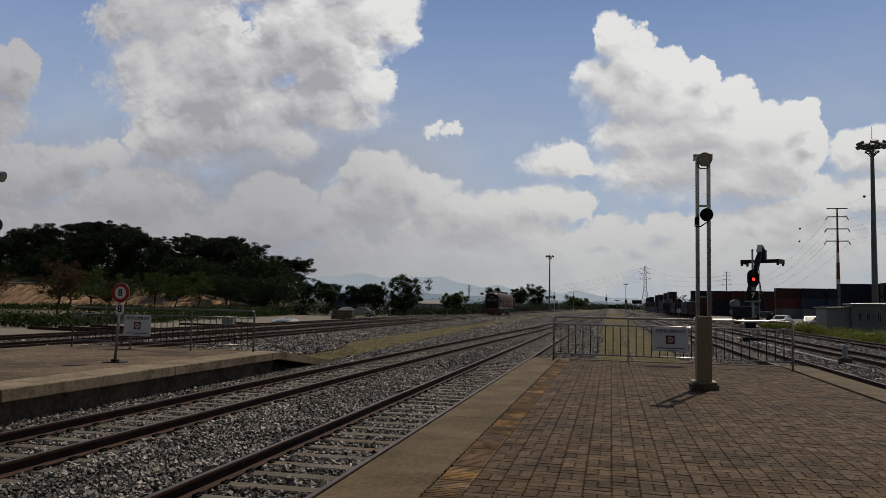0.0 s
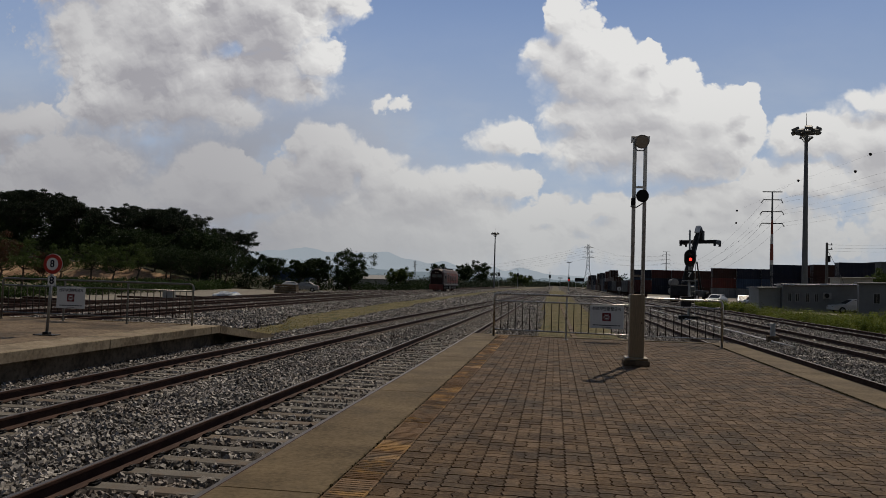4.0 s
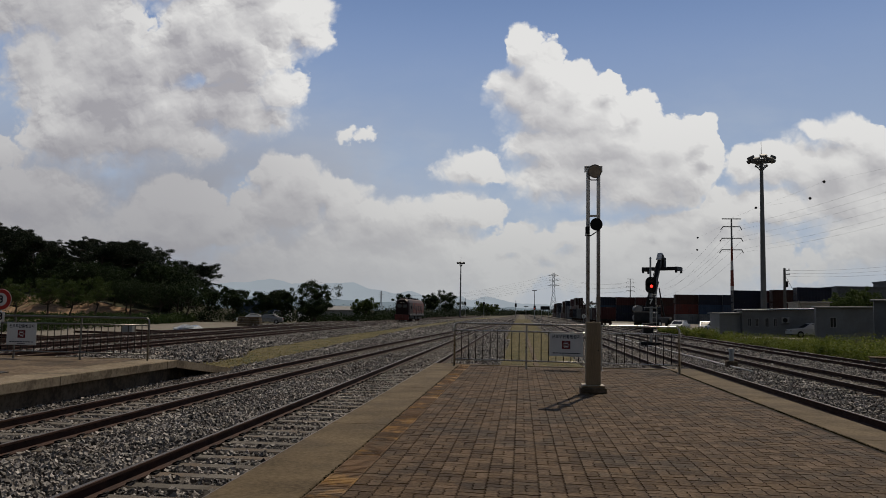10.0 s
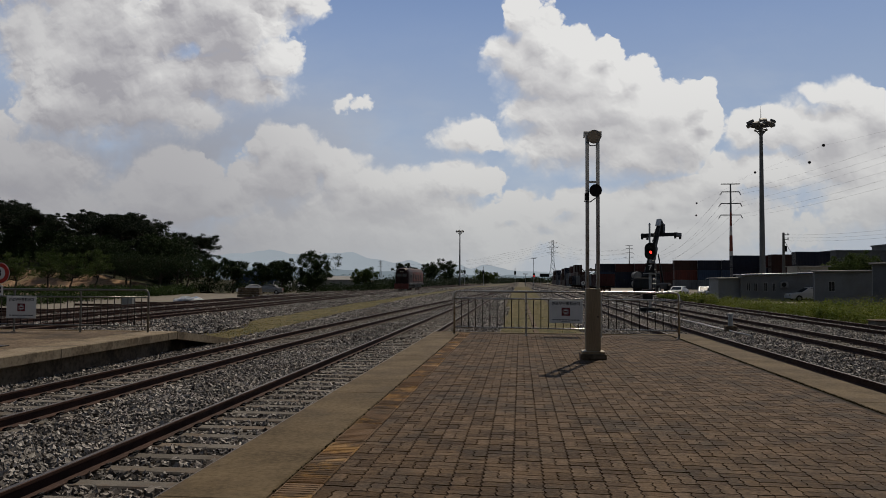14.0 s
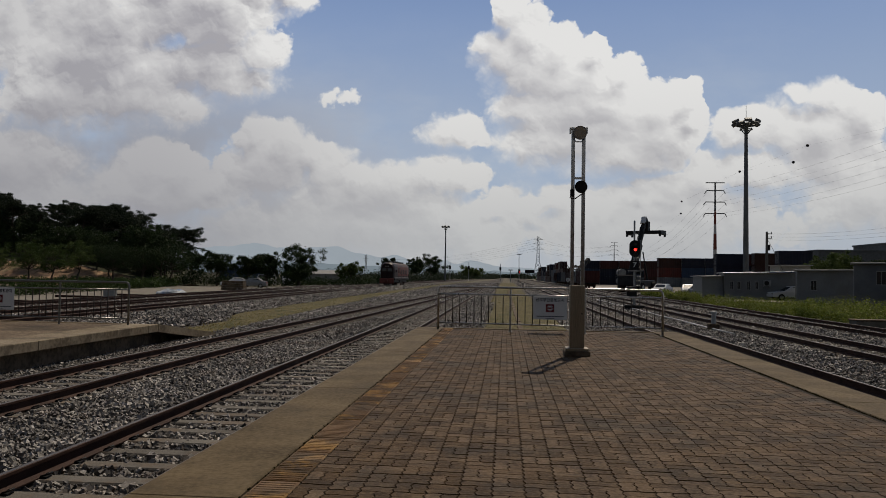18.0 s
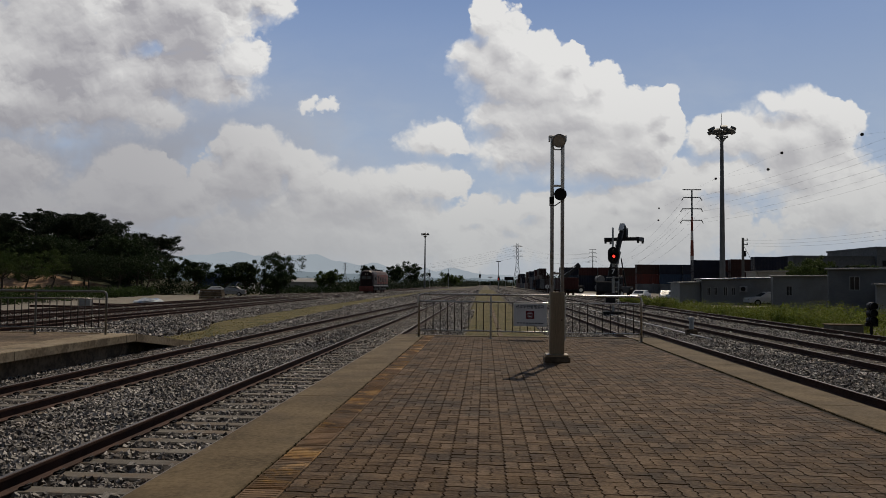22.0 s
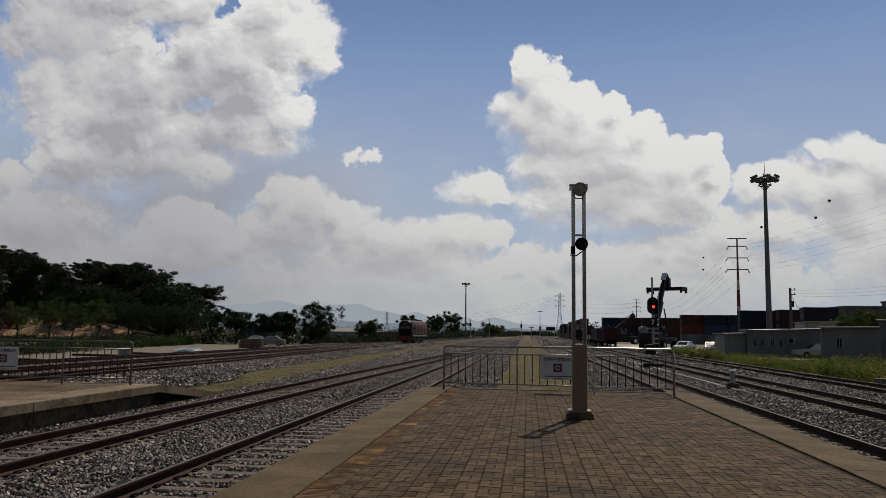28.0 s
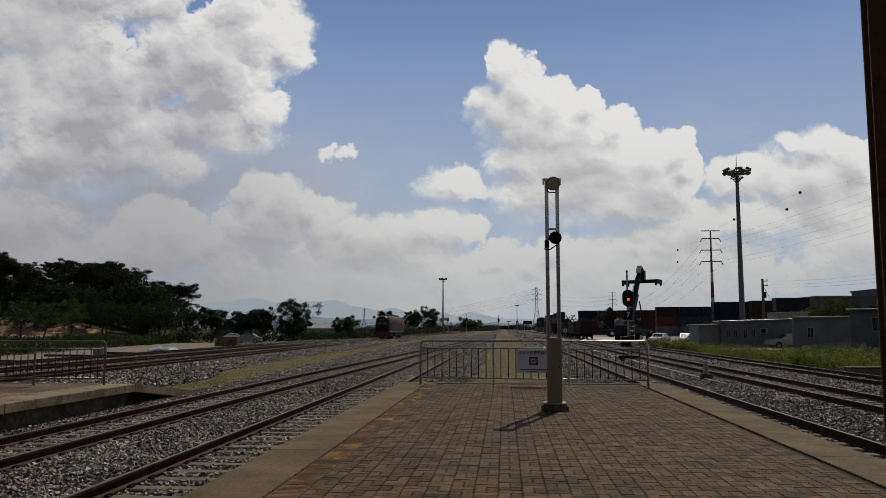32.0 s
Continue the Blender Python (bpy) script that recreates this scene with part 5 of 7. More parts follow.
M_ROOFSHEET = material("roof_sheet", ((0.55, 0.57, 0.60), (0.66, 0.68, 0.70)), 0.35, metal=0.5, scale=0.5, fine=8, bump=0.03)
M_FARWALL = material("far_building_wall", ((0.13, 0.135, 0.14), (0.17, 0.175, 0.18)), 0.8, scale=0.1, fine=1, bump=0)
M_STRIPE_R = material("pylon_red", ((0.22, 0.06, 0.045), (0.27, 0.08, 0.055)), 0.6, scale=0.5, fine=5, bump=0)
M_STRIPE_W = material("pylon_white", ((0.62, 0.61, 0.59), (0.70, 0.69, 0.67)), 0.6, scale=0.5, fine=5, bump=0)
M_LATTICE = material("lattice_steel", ((0.20, 0.215, 0.225), (0.25, 0.265, 0.275)), 0.6, metal=0.3, scale=0.5, fine=5, bump=0)
M_WOODPOLE = material("concrete_pole", ((0.13, 0.125, 0.115), (0.17, 0.165, 0.155)), 0.85, scale=1, fine=10, bump=0.1)
M_WIRE = material("wire_black", ((0.09, 0.09, 0.095), (0.12, 0.12, 0.125)), 0.6, scale=1, fine=5, bump=0)
CONTAINER_PAINT = {}
for _n, _c in (("navy", (0.016, 0.019, 0.034)), ("brown", (0.042, 0.019, 0.015)), ("red", (0.11, 0.028, 0.022)), ("blue", (0.030, 0.050, 0.090)), ("grey", (0.16, 0.165, 0.17)), ("maroon", (0.06, 0.02, 0.019)), ("green", (0.03, 0.07, 0.05))):
    CONTAINER_PAINT[_n] = material("container_" + _n, (_c, tuple(q * 1.35 for q in _c)), 0.55, scale=0.5, fine=6, bump=0.03, spot=tuple(q * 0.6 + 0.02 for q in _c), spot_scale=0.6, spot_amount=0.6)
PROTO = {}


def build_container(color, length, m, label, raised=0.0, mark=False):
    """A shipping container with corrugated sides, corner posts, rails and a door end."""
    key = (color, length)
    h = 2.59
    if key in PROTO:
        t = copy_thing(PROTO[key], m)
        tagged(t, label)
        return t
    t = thing("shipping_container", label, "container", "containers of the yard")
    mat = CONTAINER_PAINT[color]
    n = int(length / 0.28)
    for side in (-1, 1):
        bm = bmesh.new()
        y = side * 1.19
        pts = []
        for i in range(n + 1):
            x = -length / 2 + 0.1 + (length - 0.2) * i / n
            pts.append((x, y - side * (0.036 if i % 2 else 0.0)))
        lo = [bm.verts.new((x, yy, 0.14)) for x, yy in pts]
        hi = [bm.verts.new((x, yy, h - 0.1)) for x, yy in pts]
        for i in range(n):
            bm.faces.new((lo[i], lo[i + 1], hi[i + 1], hi[i]))
        part("side_wall", bm, mat, t)
    for ex in (-1, 1):
        bm = bmesh.new()
        x = ex * (length / 2 - 0.05)
        k = 9
        lo = [bm.verts.new((x - ex * (0.03 if i % 2 else 0), -1.14 + 2.28 * i / k, 0.14)) for i in range(k + 1)]
        hi = [bm.verts.new((v.co.x, v.co.y, h - 0.1)) for v in lo]
        for i in range(k):
            bm.faces.new((lo[i], lo[i + 1], hi[i + 1], hi[i]))
        end = part("door_end" if ex < 0 else "end_wall", bm, mat, t)
        if ex < 0:
            for yy in (-0.75, -0.3, 0.3, 0.75):
                bm = bmesh.new()
                tube(bm, (x - 0.03, yy, 0.2), (x - 0.03, yy, h - 0.15), 0.018, seg=6)
                part("lock_bar", bm, M_GALV, end)
        for yy in (-1.22, 1.10):
            bm = bmesh.new()
            box(bm, min(ex * length / 2, ex * (length / 2 - 0.12)), max(ex * length / 2, ex * (length / 2 - 0.12)), yy, yy + 0.12, 0, h, 0.01)
            part("corner_post", bm, mat, t)
    bm = bmesh.new()
    box(bm, -length / 2 + 0.12, length / 2 - 0.12, -1.21, 1.21, h - 0.1, h - 0.02)
    part("roof", bm, mat, t)
    for yy in (-1.215, 1.135):
        bm = bmesh.new()
        box(bm, -length / 2 + 0.12, length / 2 - 0.12, yy, yy + 0.08, 0.0, 0.14)
        part("bottom_rail", bm, mat, t)
    if mark:
        bm = bmesh.new()
        box(bm, -1.2, 1.2, -1.232, -1.226, 1.25, 1.75)
        part("painted_mark", bm, M_WHITE, t)
    bm = bmesh.new()
    box(bm, -length / 2 + 0.12, length / 2 - 0.12, -1.13, 1.13, 0.08, 0.13)
    part("floor_plate", bm, mat, t)
    t.matrix_basis = m
    PROTO[key] = t
    return t


def build_car(name, label, paint, m, length=4.5, height=1.45, van=False):
    t = thing(name, label, "car", "parked vehicles")
    w = 0.88
    L = length / 2
    if van:
        prof = [(-L, 0.35), (-L, 1.0), (-L + 0.5, 1.15), (-L + 1.1, height), (L - 0.1, height), (L, height - 0.15), (L, 0.35)]
    else:
        prof = [(-L, 0.35), (-L, 0.68), (-L + 0.15, 0.80), (-L + 1.15, 0.92), (-L + 1.95, height - 0.03), (-L + 2.5, height), (L - 1.2, height - 0.04), (L - 0.55, 1.02), (L - 0.05, 0.95), (L, 0.75), (L, 0.35)]
    bm = bmesh.new()
    rings = []
    for y, s in ((-w, 0.0), (-w + 0.06, 0.03), (w - 0.06, 0.03), (w, 0.0)):
        rings.append([bm.verts.new((x * (0.985 if abs(y) == w else 1), y * (0.86 if z > 1.0 else 1), z - (0.03 if abs(y) == w else 0))) for x, z in prof])
    n = len(prof)
    for a, b in zip(rings, rings[1:]):
        for k in range(n):
            bm.faces.new((a[k], a[(k + 1) % n], b[(k + 1) % n], b[k]))
    bm.faces.new(rings[0][::-1]), bm.faces.new(rings[-1])
    bmesh.ops.recalc_face_normals(bm, faces=bm.faces)
    part("body", bm, paint, t)
    # windows
    for side in (-1, 1):
        bm = bmesh.new()
        yy = side * (w * 0.88 + 0.012)
        q = [(-L + 1.45, 0.98), (-L + 2.02, height - 0.12), (L - 1.3, height - 0.13), (L - 0.85, 1.0)] if not van else [(-L + 0.75, 1.15), (-L + 1.15, height - 0.15), (L - 0.3, height - 0.15), (L - 0.3, 1.15)]
        vs = [bm.verts.new((x, yy, z)) for x, z in q]
        ex = [bm.verts.new((x, yy - side * 0.02, z)) for x, z in q]
        bm.faces.new(vs), bm.faces.new(ex[::-1])
        for k in range(4):
            bm.faces.new((vs[k], vs[(k + 1) % 4], ex[(k + 1) % 4], ex[k]))
        bmesh.ops.recalc_face_normals(bm, faces=bm.faces)
        part("side_window", bm, M_GLASS, t)
    bm = bmesh.new()
    a, b = ((-L + 1.18, 0.95), (-L + 1.93, height - 0.06)) if not van else ((-L + 0.55, 1.18), (-L + 1.07, height - 0.03))
    d = Vector((b[0] - a[0], 0, b[1] - a[1]))
    nrm = Vector((-d.z, 0, d.x)).normalized() * 0.012
    q = [Vector((a[0], -0.72, a[1])), Vector((a[0], 0.72, a[1])), Vector((b[0], 0.62, b[1])), Vector((b[0], -0.62, b[1]))]
    bm.faces.new([bm.verts.new(p + nrm) for p in q])
    bm.faces.new([bm.verts.new(p - nrm) for p in q][::-1])
    part("windscreen", bm, M_GLASS, t)
    for side in (-1, 1):
        bm = bmesh.new()
        box(bm, -L - 0.012, -L + 0.05, side * 0.62 - 0.16, side * 0.62 + 0.16, 0.60, 0.72, 0.01)
        part("headlight", bm, M_LENS, t)
        bm = bmesh.new()
        box(bm, L - 0.05, L + 0.012, side * 0.66 - 0.13, side * 0.66 + 0.13, 0.70, 0.84, 0.01)
        part("tail_light", bm, M_RED, t)
    for x in (-L + 0.85, L - 0.85):
        for side in (-1, 1):
            bm = bmesh.new()
            tube(bm, (x, side * (w - 0.19), 0.32), (x, side * (w + 0.012), 0.32), 0.32, seg=18)
            wheel = part("wheel", bm, M_TYRE, t)
            bm = bmesh.new()
            tube(bm, (x, side * (w + 0.013), 0.32), (x, side * (w + 0.022), 0.32), 0.19, seg=14)
            part("rim", bm, M_GALV, wheel)
    t.matrix_basis = m
    return t


def build_locomotive():
    """A single-ended diesel locomotive, seen three-quarters from its dark blunt nose."""
    t = thing("diesel_locomotive", "faded red diesel locomotive with dark blunt nose on a siding", "locomotive")
    L = 17.0
    bm = bmesh.new()
    box(bm, -1.45, 1.45, 0.0, L, 1.05, 1.35, 0.03)
    part("underframe", bm, M_DARK, t)
    # rounded body section swept along its length
    sec = [(-1.30, 1.352), (-1.32, 2.9), (-1.28, 3.50), (-1.02, 3.98), (-0.5, 4.24), (0.5, 4.24), (1.02, 3.98), (1.28, 3.50), (1.32, 2.9), (1.30, 1.352)]

    def hull(y0, y1, s0, s1, mat_side, mat_roof, name, label):
        bm = bmesh.new()
        rings = []
        for y, s in ((y0, s0), (y0 + 0.35, (s0 + 2 * s1) / 3), (y0 + 0.8, s1), (y1, s1)):
            rings.append([bm.verts.new((x * s, y, 1.352 + (z - 1.352) * (0.35 + 0.65 * s))) for x, z in sec])
        for a, b in zip(rings, rings[1:]):
            for k in range(len(sec) - 1):
                f = bm.faces.new((a[k], a[k + 1], b[k + 1], b[k]))
                f.material_index = 1 if 2 <= k <= 6 else 0
        bm.faces.new(rings[0][::-1]), bm.faces.new(rings[-1])
        bmesh.ops.recalc_face_normals(bm, faces=bm.faces)
        return part(name, bm, (mat_side, mat_roof), t, label)

    nose = hull(0.05, 4.2, 0.86, 1.0, M_LOCODARK, M_LOCODARK, "cab", "dark maroon cab with blunt nose")
    hull(4.205, L - 0.05, 0.985, 0.985, M_LOCO, M_LOCOROOF, "engine_hood", "faded red engine hood")
    for sx in (-0.52, 0.52):
        bm = bmesh.new()
        box(bm, sx - 0.40, sx + 0.40, 0.0, 0.06, 2.55, 3.15, 0.03)
        part("windscreen", bm, M_GLASS, nose)
        bm = bmesh.new()
        tube(bm, (sx * 0.4, 0.0, 3.5), (sx * 0.4, 0.1, 3.5), 0.11, seg=14)
        part("headlight", bm, M_LENS, nose)
    for side in (-1, 1):
        bm = bmesh.new()
        box(bm, side * 1.30 - 0.03, side * 1.30 + 0.03, 1.9, 3.0, 2.4, 3.0, 0.02)
        part("side_window", bm, M_GLASS, nose)
        bm = bmesh.new()
        box(bm, side * 1.30 - 0.03, side * 1.30 + 0.04, 5.0, 6.2, 2.35, 3.25, 0.02)
        part("cab_door", bm, M_LOCODARK, t)
        bm = bmesh.new()
        box(bm, side * 1.31 - 0.02, side * 1.31 + 0.012, 0.9, L - 0.1, 1.36, 1.44)
        part("sill_line", bm, M_STRIPE_W, t, "pale line along the sill")
        for y in (7.4, 10.2, 13.0):
            bm = bmesh.new()
            box(bm, side * 1.28 - 0.03, side * 1.28 + 0.045, y, y + 1.5, 2.1, 3.0, 0.01)
            part("grille", bm, M_LOCODARK, t)
        bm = bmesh.new()
        tube(bm, (side * 1.42, 4.6, 2.2), (side * 1.42, L - 0.4, 2.2), 0.02, seg=6)
        for y in (4.6, 7.6, 10.6, 13.6, L - 0.4):
            tube(bm, (side * 1.42, y, 1.33), (side * 1.42, y, 2.2), 0.02, seg=6)
        part("handrail", bm, M_LOCODARK, t)
        bm = bmesh.new()
        box(bm, side * 1.30 - 0.01, side * 1.30 + 0.012, 4.3, L - 0.1, 1.50, 1.70)
        part("stripe", bm, M_LOCODARK, t)
    for y in (6.5, 9.8, 13.2):
        bm = bmesh.new()
        tube(bm, (0, y, 4.08), (0, y, 4.42), 0.55, 0.5, 16)
        part("roof_fan", bm, M_DARK, t)
    bm = bmesh.new()
    box(bm, -0.5, 0.5, 1.2, 2.6, 4.18, 4.42, 0.04)
    part("roof_horn_box", bm, M_DARK, t)
    for y, w, h in ((4.9, 0.5, 4.5), (8.2, 0.35, 4.55), (11.5, 0.6, 4.46), (15.0, 0.4, 4.5)):
        bm = bmesh.new()
        box(bm, -w, w, y, y + 0.9, 4.16, h, 0.04)
        part("roof_duct", bm, M_DARK, t)
    bm = bmesh.new()
    box(bm, -1.2, 1.2, 6.9, 9.9, 0.45, 1.04, 0.08)
    part("fuel_tank", bm, M_DARK, t)
    for y0 in (2.0, 11.0):
        bm = bmesh.new()
        box(bm, -1.15, -1.0, y0 - 0.6, y0 + 4.4, 0.55, 0.95, 0.05)
        box(bm, 1.0, 1.15, y0 - 0.6, y0 + 4.4, 0.55, 0.95, 0.05)
        box(bm, -1.0, 1.0, y0 + 1.6, y0 + 2.2, 0.5, 1.04)
        bogie = part("bogie", bm, M_DARK, t)
        for k in range(3):
            bm = bmesh.new()
            for sx in (-0.753, 0.753):
                tube(bm, (sx - 0.07, y0 + 1.9 * k, 0.5), (sx + 0.07, y0 + 1.9 * k, 0.5), 0.5, seg=22)
            tube(bm, (-0.7, y0 + 1.9 * k, 0.5), (0.7, y0 + 1.9 * k, 0.5), 0.08, seg=8)
            part("wheelset", bm, M_RAIL, bogie)
    bm = bmesh.new()
    box(bm, -1.3, 1.3, -0.25, 0.0, 0.35, 1.3, 0.03)
    box(bm, -0.2, 0.2, -0.55, -0.25, 0.75, 1.05, 0.03)
    part("pilot", bm, M_LOCO, t)
    return t


def boom_machine(label, at, rz, boom_tilt, boom_len, spread, group="yard machines"):
    """A reach stacker: wheeled body, cab, counterweight, telescopic boom with a spreader. The boom pitches about its rear pin."""
    t = thing("reach_stacker", label, "reach stacker", group, at=at, rz=rz)
    bm = bmesh.new()
    box(bm, -3.6, 3.4, -1.5, 1.5, 0.9, 1.9, 0.08)
    part("chassis", bm, M_STACKER, t)
    bm = bmesh.new()
    box(bm, -4.3, -2.4, -1.6, 1.6, 1.0, 2.7, 0.15)
    part("counterweight", bm, M_STACKER, t)
    bm = bmesh.new()
    box(bm, -0.9, 0.7, -0.85, 0.85, 1.9, 3.5, 0.12)
    cab = part("cab", bm, M_STACKER, t)
    bm = bmesh.new()
    box(bm, 0.69, 0.72, -0.7, 0.7, 2.3, 3.3)
    box(bm, -0.7, 0.5, -0.875, -0.855, 2.3, 3.3)
    box(bm, -0.7, 0.5, 0.855, 0.875, 2.3, 3.3)
    part("cab_glass", bm, M_GLASS, cab)
    for x, r in ((2.5, 0.85), (-2.6, 0.75)):
        for sy in (-1, 1):
            bm = bmesh.new()
            tube(bm, (x, sy * 1.05, r), (x, sy * 1.95, r), r, seg=22)
            wh = part("wheel", bm, M_TYRE, t)
            bm = bmesh.new()
            tube(bm, (x, sy * 1.951, r), (x, sy * 1.99, r), r * 0.5, seg=14)
            part("rim", bm, M_STRIPE_W, wh)
    bm = bmesh.new()
    box(bm, 3.4, 3.5, -1.4, 1.4, 1.5, 1.62)
    part("light_bar", bm, M_STRIPE_W, t)
    # boom, in its own space along +x
    bm = bmesh.new()
    box(bm, -0.6, boom_len * 0.55, -0.47, 0.47, -0.50, 0.50, 0.06)
    boom = part("boom", bm, M_STACKER, t, "long dark telescopic boom")
    boom.matrix_basis = pose(-2.2, 0, 3.1, 0, -boom_tilt, 0)
    bm = bmesh.new()
    box(bm, boom_len * 0.50, boom_len, -0.30, 0.30, -0.32, 0.32, 0.04)
    part("inner_boom", bm, M_STACKER, boom)
    bm = bmesh.new()
    box(bm, boom_len - 0.3, boom_len + 0.55, -0.42, 0.42, -0.60, 0.42, 0.08)
    part("boom_head", bm, M_STACKER, boom)
    # added plate; bright on the spreader machine, for sun glare on its head
    bm = bmesh.new()
    box(bm, boom_len - 0.7, boom_len + 0.62, -0.40, 0.40, 0.425, 0.60, 0.03)
    box(bm, boom_len + 0.555, boom_len + 0.65, -0.38, 0.38, -0.3, 0.42, 0.02)
    part("head_plate", bm, M_ROOFSHEET if spread else M_STACKER, boom, "bright plate added as sun glare on the boom head" if spread else "")
    bm = bmesh.new()
    for k, zz in enumerate((0.75, 0.85)):
        bent_tube(bm, [(0.5, 0.3 * (k - 0.5), zz - 0.15), (boom_len * 0.3, 0.3 * (k - 0.5), zz), (boom_len * 0.6, 0.3 * (k - 0.5), zz - 0.1), (boom_len * 0.85, 0.3 * (k - 0.5), zz - 0.2)], 0.05, 6)
    part("hydraulic_hose", bm, M_TYRE, boom)
    bm = bmesh.new()
    for x in (-0.6, 0.4):
        box(bm, x - 0.12, x + 0.12, -0.8, -0.6, 3.5, 3.72, 0.02)
    part("work_lamp", bm, M_LENS, t)
    for sy in (-0.75, 0.75):
        bm = bmesh.new()
        tube(bm, (2.0, sy, 1.9), (2.0, sy, 2.2), 0.2, seg=10)
        c = Vector((-2.2, sy, 3.1)) + Matrix.Rotation(radians(-boom_tilt), 3, "Y") @ Vector((boom_len * 0.42, 0, -0.4))
        tube(bm, (2.0, sy, 2.0), c.lerp(Vector((2.0, sy, 2.0)), 0.4), 0.16, seg=10)
        tube(bm, c.lerp(Vector((2.0, sy, 2.0)), 0.45), c, 0.10, seg=10)
        part("lift_cylinder", bm, M_STACKER, t)
    if spread:
        # spreader hangs level under the boom head, across the machine
        head = Matrix.Rotation(radians(-boom_tilt), 3, "Y") @ Vector((boom_len + 0.2, 0, -0.6)) + Vector((-2.2, 0, 3.1))
        bm = bmesh.new()
        box(bm, head.x - 0.45, head.x + 0.45, -0.55, 0.55, head.z - 1.5, head.z + 0.2, 0.08)
        part("rotator", bm, M_STACKER, t)
        bm = bmesh.new()
        z = head.z - 1.55
        box(bm, head.x - 0.35, head.x + 0.35, -spread / 2, spread / 2, z - 0.30, z + 0.25, 0.05)
        part("spreader_beam", bm, M_STACKER, t)
        for sy in (-1, 1):
            bm = bmesh.new()
            box(bm, head.x - 1.15, head.x + 1.15, sy * spread / 2 - 0.22, sy * spread / 2 + 0.22, z - 0.45, z + 0.22, 0.05)
            for ex in (-1.05, 1.05):
                box(bm, head.x + ex - 0.12, head.x + ex + 0.12, sy * spread / 2 - 0.15, sy * spread / 2 + 0.15, z - 0.75, z - 0.45)
            part("spreader_end", bm, M_STACKER, t)
    return t, boom


def build_office(name, label, x0, x1, y, depth, z_l, z_r, wall_mat, roof_mat, windows=(), base=-0.85, rz=0, door=None):
    """A one-storey prefab with a mono-pitch roof, standing with its long side to the tracks."""
    t = thing(name, label, "building", "prefab offices", at=(x0, y, base), rz=rz)
    w = x1 - x0
    zl, zr = z_l - base, z_r - base
    bm = bmesh.new()
    th = 0.12
    xs = sorted({0.0, w, *[a for a, b, c, d in windows], *[b for a, b, c, d in windows]})

    def top(x):
        return zl + (zr - zl) * x / w

    # front wall in pieces around the openings
    for a, b in zip(xs, xs[1:]):
        op = [q for q in windows if q[0] <= a + 1e-6 and q[1] >= b - 1e-6]
        spans = [(0, None)] if not op else [(0, op[0][2]), (op[0][3], None)]
        for z0, z1 in spans:
            box(bm, a, b, 0, th, z0, 1.0 if z1 is None else z1)
            if z1 is None:
                vs = list(bm.verts)[-8:]
                for v in vs:
                    if (z0 < 1.0 and v.co.z > 0.9) or (z0 >= 1.0 and v.co.z < z0 - 1e-4):
                        v.co.z = top(v.co.x)
    bmesh.ops.recalc_face_normals(bm, faces=bm.faces)
    wall = part("front_wall", bm, wall_mat, t)
    bm = bmesh.new()
    for a, b, zz in ((0, th, zl), (w - th, w, zr)):
        box(bm, a, b, th + 0.002, depth, 0, zz)
    box(bm, th, w - th, depth - th, depth, 0, min(zl, zr))
    part("side_wall", bm, wall_mat, t)
    # panel joints
    n = int(w / 1.0)
    for i in range(1, n):
        x = w * i / n
        if any(a - 0.05 < x < b + 0.05 for a, b, c, d in windows):
            continue
        bm = bmesh.new()
        box(bm, x - 0.02, x + 0.02, -0.012, -0.001, 0, top(x) - 0.05)
        part("panel_joint", bm, wall_mat, wall)
    bm = bmesh.new()
    vs = [bm.verts.new(p) for p in ((-0.25, -0.35, zl + 0.01), (w + 0.25, -0.35, zr + 0.01), (w + 0.25, depth + 0.2, zr + 0.01), (-0.25, depth + 0.2, zl + 0.01))]
    up = [bm.verts.new(v.co + Vector((0, 0, 0.10))) for v in vs]
    bm.faces.new(vs[::-1]), bm.faces.new(up)
    for k in range(4):
        bm.faces.new((vs[k], vs[(k + 1) % 4], up[(k + 1) % 4], up[k]))
    roof = part("roof", bm, roof_mat, t)
    bm = bmesh.new()
    tube(bm, (-0.2, -0.40, zl + 0.02), (w + 0.2, -0.40, zr + 0.02), 0.06, seg=8)
    part("gutter", bm, M_CARBLUE if roof_mat is M_ROOFSHEET else M_PANEL_P, roof)
    for a, b, c, dd in windows:
        bm = bmesh.new()
        for q in ((a, a + 0.05, c, dd), (b - 0.05, b, c, dd), (a + 0.05, b - 0.05, c, c + 0.05), (a + 0.05, b - 0.05, dd - 0.05, dd), ((a + b) / 2 - 0.02, (a + b) / 2 + 0.02, c + 0.05, dd - 0.05)):
            box(bm, q[0], q[1], -0.02, 0.06, q[2], q[3])
        win = part("window", bm, M_PANEL_P, t)
        bm = bmesh.new()
        box(bm, a + 0.05, b - 0.05, 0.03, 0.04, c + 0.05, dd - 0.05)
        part("pane", bm, M_GLASS, win)
    bm = bmesh.new()
    box(bm, 0.1, w - 0.1, 0.1, depth - 0.1, 0.02, 0.06)
    part("floor_slab", bm, M_CONC_OLD, t)
    return t


